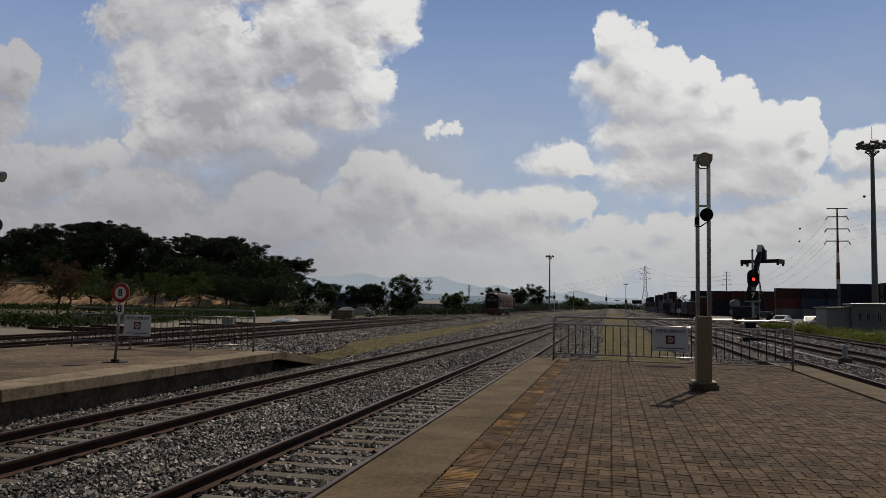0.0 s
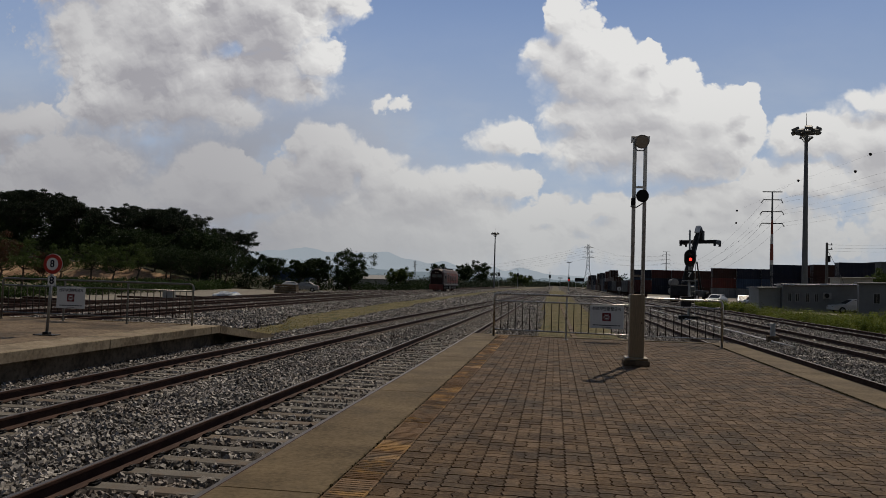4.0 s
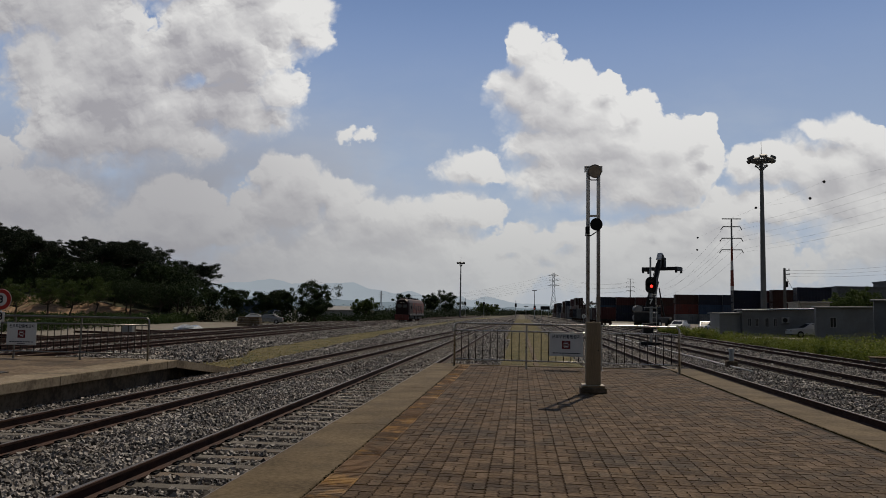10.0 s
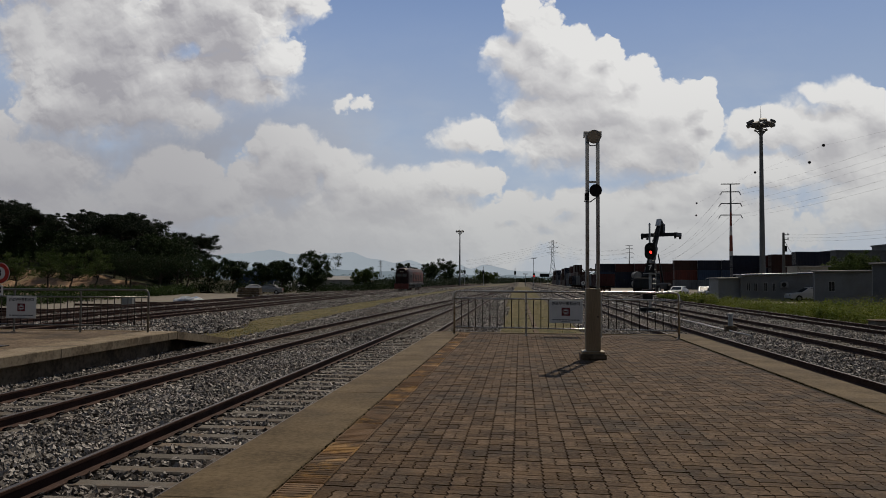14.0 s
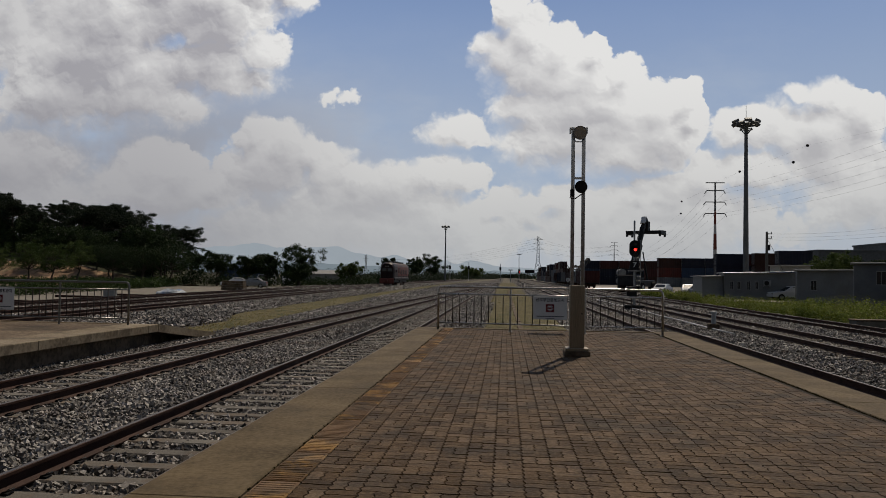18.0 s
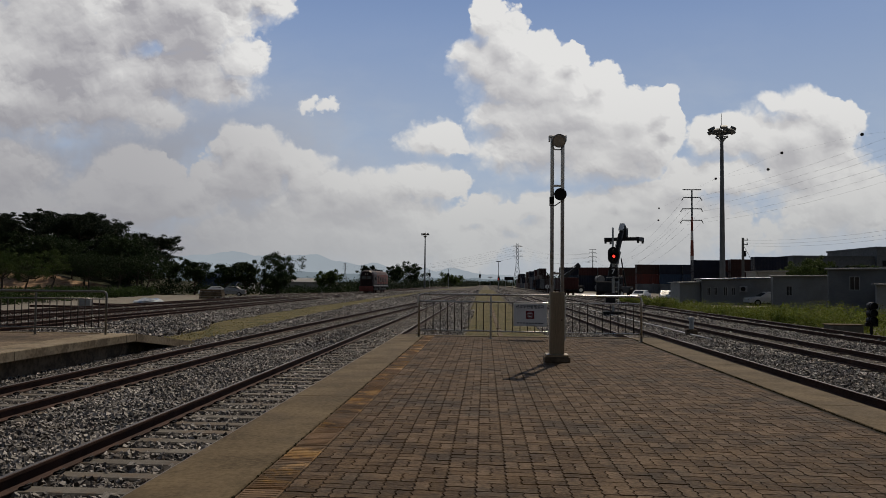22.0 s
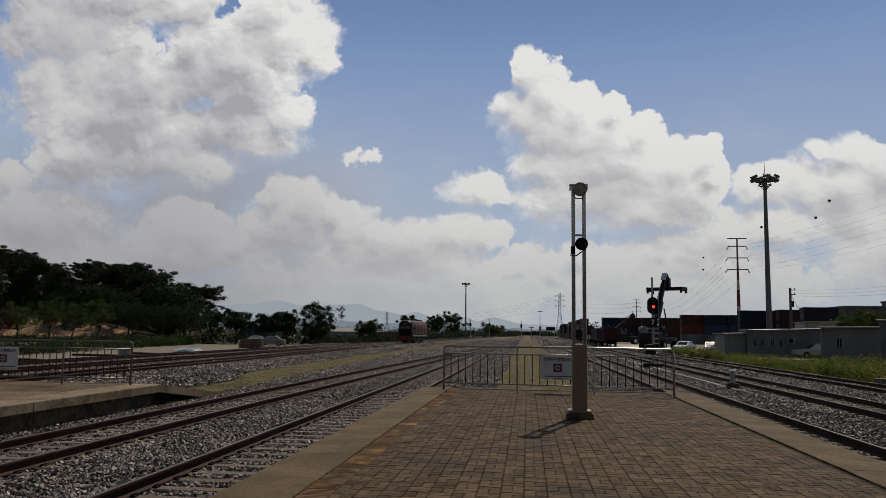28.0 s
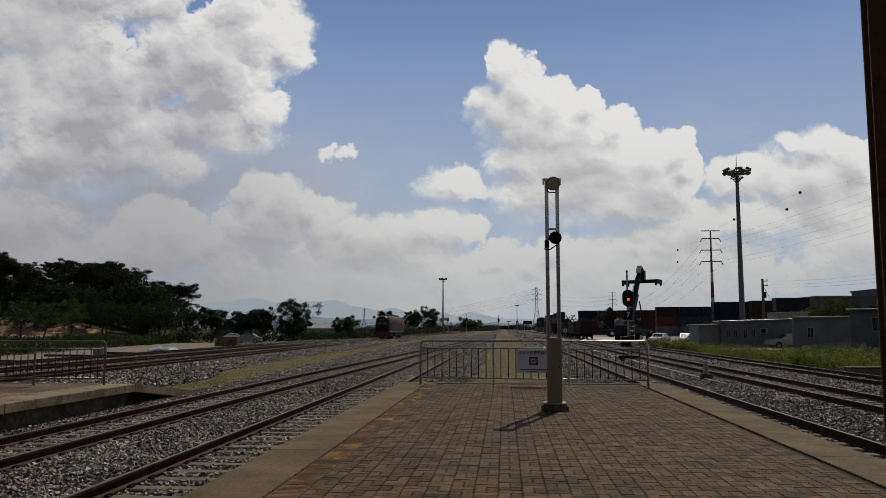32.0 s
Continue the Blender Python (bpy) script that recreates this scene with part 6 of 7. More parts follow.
def build_east():
    bm = bmesh.new()
    box(bm, 19.0, 95, 93, 200, GROUND_Z - 0.2, -0.62)
    box(bm, 17.2, 95, 200.01, 480, GROUND_Z - 0.2, -0.62)
    tagged(link_mesh("pavement_yard", bm, M_CONC), "worn concrete paving of the container yard", "pavement", kind="structure")
    bm = bmesh.new()
    box(bm, 17.6, 27, 134, 196, GROUND_Z - 0.1, -0.612)
    tagged(link_mesh("pavement_apron", bm, M_YARD), "pale bare concrete apron of the container yard", "pavement", kind="structure")
    rnd = random.Random(17)
    base = -0.62
    words = {"navy": "dark navy", "maroon": "dark maroon", "blue": "faded grey-blue", "red": "rusty red"}

    def stack(u, y, cols, rz, where, ln=6.06, mark=False):
        """Boxes piled up from the ground at the bearing u and the distance y."""
        for k, c in enumerate(cols):
            m = pose(u * y + rnd.uniform(-0.06, 0.06), y + rnd.uniform(-0.06, 0.06), base + k * 2.6, 0, 0, rz + rnd.uniform(-0.4, 0.4))
            build_container(c, ln, m, "%s shipping container %s" % (words.get(c, c), where), mark=mark and k == len(cols) - 1)

    high = "in a high stack behind the offices"
    mid = "stacked three high in the yard"
    stack(0.3595, 150, ("brown", "navy", "navy"), 0, high, mark=True)
    stack(0.402, 152, ("maroon", "brown"), 0, high)
    stack(0.3290, 165, ("brown", "brown", "brown"), 0, high)
    stack(0.3083, 172, ("maroon", "navy", "maroon"), 90, high)
    stack(0.2812, 172, ("blue", "navy", "navy"), 0, high)
    stack(0.2070, 212, ("grey", "red", "brown"), 0, mid)
    stack(0.2362, 211, ("grey", "blue", "navy"), 0, mid)
    stack(0.2655, 210, ("navy", "blue", "navy"), 0, mid)
    stack(0.1806, 250, ("brown", "maroon", "brown"), 0, mid)
    stack(0.1560, 252, ("navy", "navy", "maroon"), 0, mid)
    stack(0.1317, 254, ("navy", "navy", "maroon"), 0, mid)
    stack(0.1072, 256, ("navy", "blue", "navy"), 0, mid)
    # a long line of boxes that runs beside the tracks into the distance
    cols = ["brown", "grey", "navy", "brown", "maroon", "navy", "brown", "maroon", "blue", "navy"]
    y = 262.0
    i = 0
    while y < 470:
        ln = 12.19 if rnd.random() < 0.5 else 6.06
        for k in range(rnd.choice((1, 2, 2, 3))):
            c = cols[(i * 7 + k * 3) % len(cols)]
            build_container(c, ln, pose(20.4 + rnd.uniform(-0.1, 0.1), y + ln / 2, base + k * 2.6, 0, 0, 90), "%s shipping container in a long line beside the tracks" % words.get(c, c))
        y += ln + rnd.choice((0.4, 0.4, 3.0))
        i += 1

    # open goods wagons standing on the outer track
    def wagon(y, paint, label):
        w = thing("open_wagon", label, "wagon", "goods wagons", at=(15.3, y, RAIL_Z))
        bm = bmesh.new()
        box(bm, -1.4, 1.4, 0, 13.2, 0.9, 1.1, 0.03)
        box(bm, -0.2, 0.2, -0.45, 0.0, 0.8, 1.05, 0.03)
        part("underframe", bm, M_DARK, w)
        for q in ((-1.45, -1.35, 0, 13.2), (1.35, 1.45, 0, 13.2), (-1.34, 1.34, 0, 0.1), (-1.34, 1.34, 13.1, 13.2)):
            bm = bmesh.new()
            box(bm, *q, 1.1, 3.25, 0.01)
            part("side_panel", bm, paint, w)
        for k in range(9):
            bm = bmesh.new()
            yy = 0.3 + k * 1.57
            box(bm, -1.53, -1.451, yy - 0.05, yy + 0.05, 1.0, 3.25, 0.01)
            part("rib", bm, paint, w)
        for xx in (-0.8, 0.0, 0.8):
            bm = bmesh.new()
            box(bm, xx - 0.05, xx + 0.05, -0.08, -0.001, 1.0, 3.25, 0.01)
            part("rib", bm, paint, w)
        for yy in (1.4, 3.2, 10.0, 11.8):
            bm = bmesh.new()
            for xx in (-0.753, 0.753):
                tube(bm, (xx - 0.07, yy, 0.46), (xx + 0.07, yy, 0.46), 0.46, seg=18)
            box(bm, -0.9, 0.9, yy - 0.12, yy + 0.12, 0.4, 0.9)
            part("wheelset", bm, M_RAIL, w)

    for k, c in enumerate(("maroon", "grey", "brown", "grey", "navy", "brown")):
        wagon(140 + 14.2 * k, CONTAINER_PAINT[c], "%s open goods wagon standing on the outer track" % {"maroon": "dark red", "navy": "dark blue"}.get(c, c))
    # tank containers
    for k in range(2):
        t = thing("tank_container", "grey tank in a square steel frame", "tank", "tanks", at=(0.1466 * 240, 240, base + k * 2.6))
        bm = bmesh.new()
        tube(bm, (0, -3.0, 1.3), (0, 3.0, 1.3), 1.12, seg=24)
        part("tank", bm, M_TANK, t, smooth=False)
        bm = bmesh.new()
        for yy in (-3.03, 2.93):
            for q in ((-1.22, -1.10, 0, 2.58), (1.10, 1.22, 0, 2.58), (-1.10, 1.10, 0, 0.12), (-1.10, 1.10, 2.46, 2.58)):
                box(bm, q[0], q[1], yy, yy + 0.1, q[2], q[3])
        for xx in (-1.22, 1.10):
            box(bm, xx, xx + 0.12, -2.92, 2.92, 0, 0.12)
        part("tank_frame", bm, M_STACKER, t)
    boom_machine("black reach stacker with raised boom and level spreader", (20.8, 124.0, base), 58, 60, 9.5, 5.5)
    bm = bmesh.new()
    box(bm, 20.2, 38, 73.5, 90, GROUND_Z - 0.2, -0.45, 0.03)
    tagged(link_mesh("pavement_forecourt", bm, M_CONC), "raised concrete forecourt round the prefab offices", "pavement", kind="structure")
    # offices
    build_office("site_office", "grey panel prefab office with small windows and white roof edge", 22.6, 30.0, 82, 4.5, 2.20, 2.42, M_PANEL, M_ROOFSHEET, [(0.5, 0.88, 1.4, 2.25), (1.2, 1.58, 1.4, 2.25), (2.15, 2.55, 1.35, 2.3), (2.95, 3.32, 1.4, 2.25)], rz=-8)
    build_office("site_office", "pale box office beside the grey prefab", 20.55, 22.7, 83, 4.0, 1.80, 1.90, M_PANEL_P, M_PANEL_P)
    build_office("site_office", "grey panel prefab with one window", 27.3, 32.6, 75.0, 4.5, 2.50, 2.56, M_PANEL, M_PANEL_P, [(1.15, 1.70, 1.5, 2.45)], rz=-18)
    build_office("site_office", "darker grey panel prefab standing by the tracks", 26.4, 37.5, 61.0, 5.0, 2.90, 2.98, M_PANEL_D, M_PANEL_D, [(1.45, 2.15, 2.15, 3.20)], rz=-23)
    build_office("site_shed", "small pale box shed against the dark prefab", 28.0, 33.5, 56.9, 1.5, 1.72, 1.78, M_PANEL_P, M_PANEL_D, rz=-23)
    build_office("site_office", "low cream prefab behind the grey offices", 38.4, 42.6, 112, 4.0, 3.65, 3.7, M_CREAM, M_CREAM)
    ac = thing("air_conditioner", "pale grey air conditioner outdoor unit on the office wall", "air conditioner", at=(26.55, 81.05, 0.95), rz=-8)
    bm = bmesh.new()
    box(bm, -0.36, 0.36, -0.16, 0.18, 0, 0.58, 0.03)
    part("casing", bm, M_PANEL_P, ac)
    bm = bmesh.new()
    tube(bm, (-0.06, -0.165, 0.29), (-0.06, -0.18, 0.29), 0.23, seg=18)
    part("fan_grille", bm, M_DARK, ac)
    bm = bmesh.new()
    box(bm, -0.32, -0.27, -0.1, 0.40, -0.06, -0.001)
    box(bm, 0.27, 0.32, -0.1, 0.40, -0.06, -0.001)
    part("bracket", bm, M_GALV, ac)
    # far warehouse with a row of windows
    b = thing("warehouse", "long grey flat-roofed warehouse with a row of dark windows", "building", at=(117, 300, GROUND_Z))
    bm = bmesh.new()
    box(bm, 0, 30, 0, 40, 0, 13.8)
    box(bm, 30.0, 150, -2, 40, 0, 17.2)
    part("wall", bm, M_FARWALL, b)
    bm = bmesh.new()
    box(bm, -0.4, 29.6, -0.4, 40.4, 13.8, 14.3)
    box(bm, 29.6, 150.4, -2.4, 40.4, 17.2, 17.8)
    part("parapet", bm, M_FARWALL, b)
    for i in range(20):
        bm = bmesh.new()
        x = 32 + i * 5.7
        box(bm, x, x + 4.5, -2.12, -2.0, 10.4, 12.6)
        part("window", bm, M_DARK, b)
    # cars
    build_car("parked_car", "white saloon car parked by the grey office", M_CARWHITE, pose(28.9, 80.7, -0.45, 0, 0, 3))
    for x, y, rz, c, lab in ((25.6, 111.0, 80, M_CARWHITE, "white car parked beside the pale box office"), (22.4, 113.0, 60, M_CARWHITE, "white car parked at the yard's edge"), (24.0, 97.5, 95, M_CARBLUE, "dark blue car parked at the yard's edge"), (25.8, 99.5, 80, M_CARGREY, "grey car parked at the yard's edge")):
        build_car("parked_car", lab, c, pose(x, y, -0.62, 0, 0, rz))


def build_west():
    bm = bmesh.new()
    vs = [bm.verts.new((x, y, GROUND_Z + 0.05)) for x, y in ((-31.2, -10), (-31.2, 30), (-31.5, 60), (-33.0, 118), (-52, 118), (-44, 66), (-41.5, 47), (-60, 30), (-60, -10))]
    bm.faces.new(vs)
    ext = bmesh.ops.extrude_face_region(bm, geom=list(bm.faces))
    bmesh.ops.translate(bm, verts=[v for v in ext["geom"] if isinstance(v, bmesh.types.BMVert)], vec=(0, 0, -0.1))
    bmesh.ops.recalc_face_normals(bm, faces=bm.faces)
    tagged(link_mesh("pavement_parking", bm, M_CONC), "pale worn concrete parking strip beside the sidings", "pavement", kind="structure")
    # stored rails
    for i, (x, y, ln, rz) in enumerate(((-33.6, 44, 11, 78), (-34.2, 46.5, 9, 76), (-32.9, 49.5, 12, 74), (-33.3, 60, 7, 84), (-32.6, 66, 6, 70))):
        t = thing("stored_rail", "rusty steel rail lying on the ground", "rail", "stored rails", at=(x, y, GROUND_Z + 0.054 + 0.172), rz=rz)
        bm = bmesh.new()
        sweep(bm, RAIL_PROFILE, [(0, -ln / 2, 0), (0, ln / 2, 0)])
        part("rail_bar", bm, M_RAIL, t)
    # tarpaulin heap
    bm = bmesh.new()
    bmesh.ops.create_icosphere(bm, subdivisions=3, radius=1)
    for v in bm.verts:
        nz = noise.noise(v.co * 2.2) * 0.35 + noise.noise(v.co * 6) * 0.14
        v.co = Vector((v.co.x * 1.6, v.co.y * 0.9, max(v.co.z, -0.05) * 0.55)) * (1 + nz)
    ob = link_mesh("tarpaulin_heap", bm, material("tarp", ((0.45, 0.50, 0.55), (0.62, 0.64, 0.66)), 0.5, scale=1.5, fine=10, bump=0.3, spot=(0.16, 0.25, 0.42), spot_scale=1.0, spot_amount=0.9))
    ob.matrix_basis = pose(-31.9, 71.5, GROUND_Z + 0.06)
    tagged(ob, "crumpled white and blue tarpaulin heap beside the tracks", "tarpaulin")
    # stack of concrete blocks
    t = thing("block_stack", "stack of grey concrete slabs beside the sidings", "concrete slabs", at=(-34.6, 96, GROUND_Z + 0.051))
    for k in range(4):
        bm = bmesh.new()
        box(bm, -1.5 + 0.04 * k, 1.5 - 0.05 * k, -0.6, 0.6, 0.3 * k, 0.3 * k + 0.27, 0.02)
        part("slab", bm, M_CONC_OLD, t)
    # cars and vans
    for x, y, rz, c, lab, van in ((-41.6, 116, 20, M_CARWHITE, "white car parked under the trees", False), (-42.5, 134, 80, M_CARWHITE, "white van parked behind the trees", True), (-39.0, 137, 85, M_CARWHITE, "white van parked behind the trees", True), (-38.0, 113, 10, M_CARGREY, "grey car parked beside the sidings", False)):
        build_car("parked_van" if van else "parked_car", lab, c, pose(x, y, GROUND_Z + 0.051 if y < 118 else GROUND_Z, 0, 0, rz), 5.0 if van else 4.5, 2.0 if van else 1.45, van)
    # low blue-roofed sheds behind the trees
    for x, y, w, h, mat, lab in ((-57, 150, 9, 3.2, M_CARBLUE, "low blue metal shed behind the trees"), (-47, 178, 9, 2.3, M_PANEL_P, "low pale shed behind the trees")):
        b = thing("shed", lab, "building", "sheds", at=(x, y, GROUND_Z))
        bm = bmesh.new()
        box(bm, 0, w, 0, 6, 0, h)
        part("wall", bm, mat, b)
        bm = bmesh.new()
        vs = [bm.verts.new(p) for p in ((-0.3, -0.3, h), (w + 0.3, -0.3, h), (w + 0.3, 6.3, h), (-0.3, 6.3, h), (-0.3, 3, h + 0.9), (w + 0.3, 3, h + 0.9))]
        for q in ((0, 1, 5, 4), (2, 3, 4, 5), (0, 4, 3), (1, 2, 5)):
            bm.faces.new([vs[k] for k in q])
        part("roof", bm, mat, b)
    # green mesh fence far along the sidings
    f = thing("mesh_fence", "green wire fence beyond the sidings", "fence", at=(-29.5, 150, GROUND_Z))
    for i in range(16):
        bm = bmesh.new()
        tube(bm, (-0.35 * i * 0.2, 3 * i, 0), (-0.35 * i * 0.2, 3 * i, 1.6), 0.035, seg=6)
        part("post", bm, CONTAINER_PAINT["green"], f)
        if i < 15:
            for z in (0.2, 0.55, 0.9, 1.25, 1.55):
                bm = bmesh.new()
                tube(bm, (-0.07 * i, 3 * i, z), (-0.07 * (i + 1), 3 * i + 3, z), 0.02, seg=5)
                part("rail_wire", bm, CONTAINER_PAINT["green"], f)
    post = thing("marker_post", "short white marker post beside the sidings", "post", at=(-30.6, 143, GROUND_Z))
    bm = bmesh.new()
    tube(bm, (0, 0, 0), (0, 0, 1.1), 0.14, 0.12, 10)
    part("post_shaft", bm, M_WHITE, post)


build_east()
build_west()
LOCO = build_locomotive()


# ---------- poles, masts, pylons, signals, wires ----------
def build_mast(x, y, h, label):
    t = thing("floodlight_mast", label, "light mast", "floodlight masts", at=(x, y, GROUND_Z))
    s = h / 22.0
    bm = bmesh.new()
    tube(bm, (0, 0, 0), (0, 0, h * 0.5), 0.38 * s, 0.29 * s, 14)
    tube(bm, (0, 0, h * 0.5), (0, 0, h), 0.29 * s, 0.19 * s, 14)
    tube(bm, (0, 0, 0), (0, 0, 0.3), 0.6 * s, 0.6 * s, 14)
    part("shaft", bm, M_GREYPOLE, t)
    bm = bmesh.new()
    ring = [(math.cos(a) * 1.22 * s, math.sin(a) * 1.22 * s, h - 0.15) for a in (2 * math.pi * k / 16 for k in range(17))]
    bent_tube(bm, ring, 0.10 * s, 6)
    for k in range(8):
        a = 2 * math.pi * k / 8
        tube(bm, (0, 0, h - 0.15), (math.cos(a) * 1.22 * s, math.sin(a) * 1.22 * s, h - 0.15), 0.07 * s, seg=6)
        tube(bm, (0, 0, h - 1.5 * s), (math.cos(a) * 0.75 * s, math.sin(a) * 0.75 * s, h - 0.6 * s), 0.05 * s, seg=6)
    ring = [(math.cos(a) * 0.75 * s, math.sin(a) * 0.75 * s, h - 0.75 * s) for a in (2 * math.pi * k / 12 for k in range(13))]
    bent_tube(bm, ring, 0.06 * s, 6)
    part("head_frame", bm, M_GREYPOLE, t)
    for k in range(10):
        a = 2 * math.pi * k / 10 + 0.2
        bm = bmesh.new()
        box(bm, -0.30 * s, 0.30 * s, -0.42 * s, 0.42 * s, -0.16 * s, 0.16 * s, 0.04 * s, m=Matrix.Translation((math.cos(a) * 1.40 * s, math.sin(a) * 1.40 * s, h + (0.28 if k % 2 else -0.05) * s)) @ Matrix.Rotation(a, 4, "Z") @ Matrix.Rotation(radians(28), 4, "Y"))
        part("floodlight", bm, M_GREYPOLE, t)
    bm = bmesh.new()
    tube(bm, (0, 0, h), (0, 0, h + 2.3 * s), 0.05 * s, 0.02 * s, 6)
    part("lightning_rod", bm, M_GREYPOLE, t)


def build_pylon(x, y, top, label, striped=True):
    t = thing("power_pole", label, "power pylon", "power pylons", at=(x, y, GROUND_Z))
    h = top - GROUND_Z
    r = h / 31.0
    zs = [0, h * 0.36, h * 0.51, h * 0.60, h * 0.73, h]
    for i in range(len(zs) - 1):
        bm = bmesh.new()
        tube(bm, (0, 0, zs[i]), (0, 0, zs[i + 1]), r * (0.56 - 0.07 * i), r * (0.56 - 0.07 * (i + 1)), 14)
        part("shaft_section", bm, (M_STRIPE_W, M_STRIPE_R)[i % 2] if striped and i < 4 else M_GREYPOLE, t)
    for k, (z, w) in enumerate(((h - 0.1 * r, 2.7), (h - 2.4 * r, 2.5), (h - 5.8 * r, 2.8), (h - 9.2 * r, 2.9))):
        bm = bmesh.new()
        box(bm, -w * r, w * r, -0.14 * r, 0.14 * r, z - 0.16 * r, z + 0.10 * r)
        arm = part("cross_arm", bm, M_GREYPOLE, t)
        if k:
            for sx in (-1, 1):
                bm = bmesh.new()
                tube(bm, (sx * w * r, 0, z - 0.16 * r), (sx * (w * r + 0.5 * r), 0.3, z - 0.95 * r), 0.12 * r, seg=6)
                part("insulator", bm, M_DARK, arm)


def build_lattice(x, y, top, label):
    t = thing("lattice_tower", label, "power pylon", "power pylons", at=(x, y, GROUND_Z))
    h = top - GROUND_Z
    k = h / 45.0

    def half(z):
        return k * float(np.interp(z / h, [0, 0.45, 1.0], [5.0, 1.5, 0.8]))

    zs = [h * q for q in (0, 0.14, 0.27, 0.38, 0.48, 0.57, 0.66, 0.75, 0.84, 0.93, 1.0)]
    r = 0.20 * k
    for sx in (-1, 1):
        for sy in (-1, 1):
            bm = bmesh.new()
            for a, b in zip(zs, zs[1:]):
                tube(bm, (sx * half(a), sy * half(a), a), (sx * half(b), sy * half(b), b), r, seg=4)
            part("leg", bm, M_LATTICE, t)
    bm = bmesh.new()
    for a, b in zip(zs, zs[1:]):
        for s in (-1, 1):
            for p, q in (((-1, s), (1, s)), ((1, s), (-1, s)), ((s, -1), (s, 1)), ((s, 1), (s, -1))):
                tube(bm, (p[0] * half(a), p[1] * half(a), a), (q[0] * half(b), q[1] * half(b), b), r * 0.55, seg=4)
    part("bracing", bm, M_LATTICE, t)
    for z, w in ((0.70, 6.0), (0.82, 5.6), (0.93, 5.0)):
        bm = bmesh.new()
        for sy in (-0.6, 0.6):
            for sx in (-1, 1):
                tube(bm, (0, sy * k, z * h), (sx * w * k, 0, z * h), r * 0.8, seg=4)
                tube(bm, (sx * half(z * h), sy * k, z * h + 1.6 * k), (sx * w * k, 0, z * h), r * 0.6, seg=4)
        part("cross_arm", bm, M_LATTICE, t)


def wire(bm, a, b, sag, r):
    a, b = Vector(a), Vector(b)
    pts = [a.lerp(b, k / 14) - Vector((0, 0, sag * 4 * (k / 14) * (1 - k / 14))) for k in range(15)]
    bent_tube(bm, pts, r, 4)


def build_wires():
    # feeders from the striped pylon towards the camera's side
    t = thing("power_lines", "thin dark overhead power lines with sag", "cables", "overhead lines")
    P = Vector((61.7, 234.0, 0))
    h = 30.5
    for i, (z, w, ze, xe) in enumerate(((-2.4, -2.5, 34.0, 86), (-2.4, 2.5, 32.6, 88), (-5.8, -2.8, 30.6, 86), (-5.8, 2.8, 29.0, 88), (-9.2, -2.9, 26.6, 86), (-9.2, 2.9, 25.6, 88))):
        bm = bmesh.new()
        wire(bm, (P.x + w, P.y, h + z - 0.8), (xe, 150.0, ze), 1.4, 0.014)
        part("wire", bm, M_WIRE, t)
    for i, (z, w) in enumerate(((-2.4, -2.5), (-2.4, 2.5), (-5.8, -2.8), (-5.8, 2.8), (-9.2, -2.9), (-9.2, 2.9))):
        bm = bmesh.new()
        wire(bm, (P.x + w, P.y, h + z - 0.8), (66.2 + w * 0.6, 480.0, 21.0 + z * 0.9), 9.0, 0.018)
        part("wire", bm, M_WIRE, t)
    # ground wire with marker balls
    balls = thing("marker_ball_line", "dark marker balls spaced along a thin overhead wire", "cables", "overhead lines")
    places = []
    for u, v, y in ((0.4771, 0.1949, 165), (0.377, 0.1712, 190), (0.3598, 0.1499, 200), (0.2939, 0.1378, 225), (0.222, 0.0992, 290), (0.2213, 0.0838, 292)):
        places.append(Vector((u * y, y, 1.5 + v * y)))
    for p in places:
        bm = bmesh.new()
        bmesh.ops.create_uvsphere(bm, u_segments=10, v_segments=8, radius=0.36)
        bmesh.ops.translate(bm, verts=bm.verts, vec=p)
        part("marker_ball", bm, M_DARK, balls)
    bm = bmesh.new()
    wire(bm, (P.x, P.y, h + 0.1), places[3], 0.1, 0.009)
    wire(bm, places[3], places[1], 0.1, 0.009)
    wire(bm, places[1], places[0], 0.1, 0.009)
    wire(bm, places[0], (105, 120, 31), 0.3, 0.009)
    part("ground_wire", bm, M_WIRE, balls)
    bm = bmesh.new()
    wire(bm, places[3], places[2], 0.0, 0.006)
    wire(bm, places[3], places[4], 0.3, 0.006)
    wire(bm, places[5], (66, 480, 20.5), 2.0, 0.006)
    part("back_wire", bm, M_WIRE, balls)
    # distant spans between the lattice towers and the far pole
    far = thing("power_lines", "faint distant power lines between towers", "cables", "overhead lines")
    for z, w in ((0.70, 6.0), (0.82, 5.6), (0.93, 5.0)):
        for s in (-1, 1):
            bm = bmesh.new()
            H = 43.6
            wire(bm, (33 + s * w, 800, H * z), (66.2 + s * 2.5, 480, 21.5 * z + 1), 4.0, 0.035)
            wire(bm, (33 + s * w, 800, H * z), (-220 + s * 5, 1290, 32 * z), 10.0, 0.05)
            part("wire", bm, M_WIRE, far)
    # low telephone wires from the concrete pole
    low = thing("telephone_wires", "thin telephone wires from a concrete pole", "cables", "overhead lines")
    for z, ze in ((8.0, 11.0), (7.6, 10.3), (7.2, 9.7)):
        bm = bmesh.new()
        wire(bm, (36.0, 110, z), (62, 105, ze), 0.9, 0.011)
        part("wire", bm, M_WIRE, low)
    bm = bmesh.new()
    wire(bm, (36.0, 110, 7.4), (38.4, 109, 1.6), -0.2, 0.03)
    part("stay_wire", bm, M_WIRE, low)


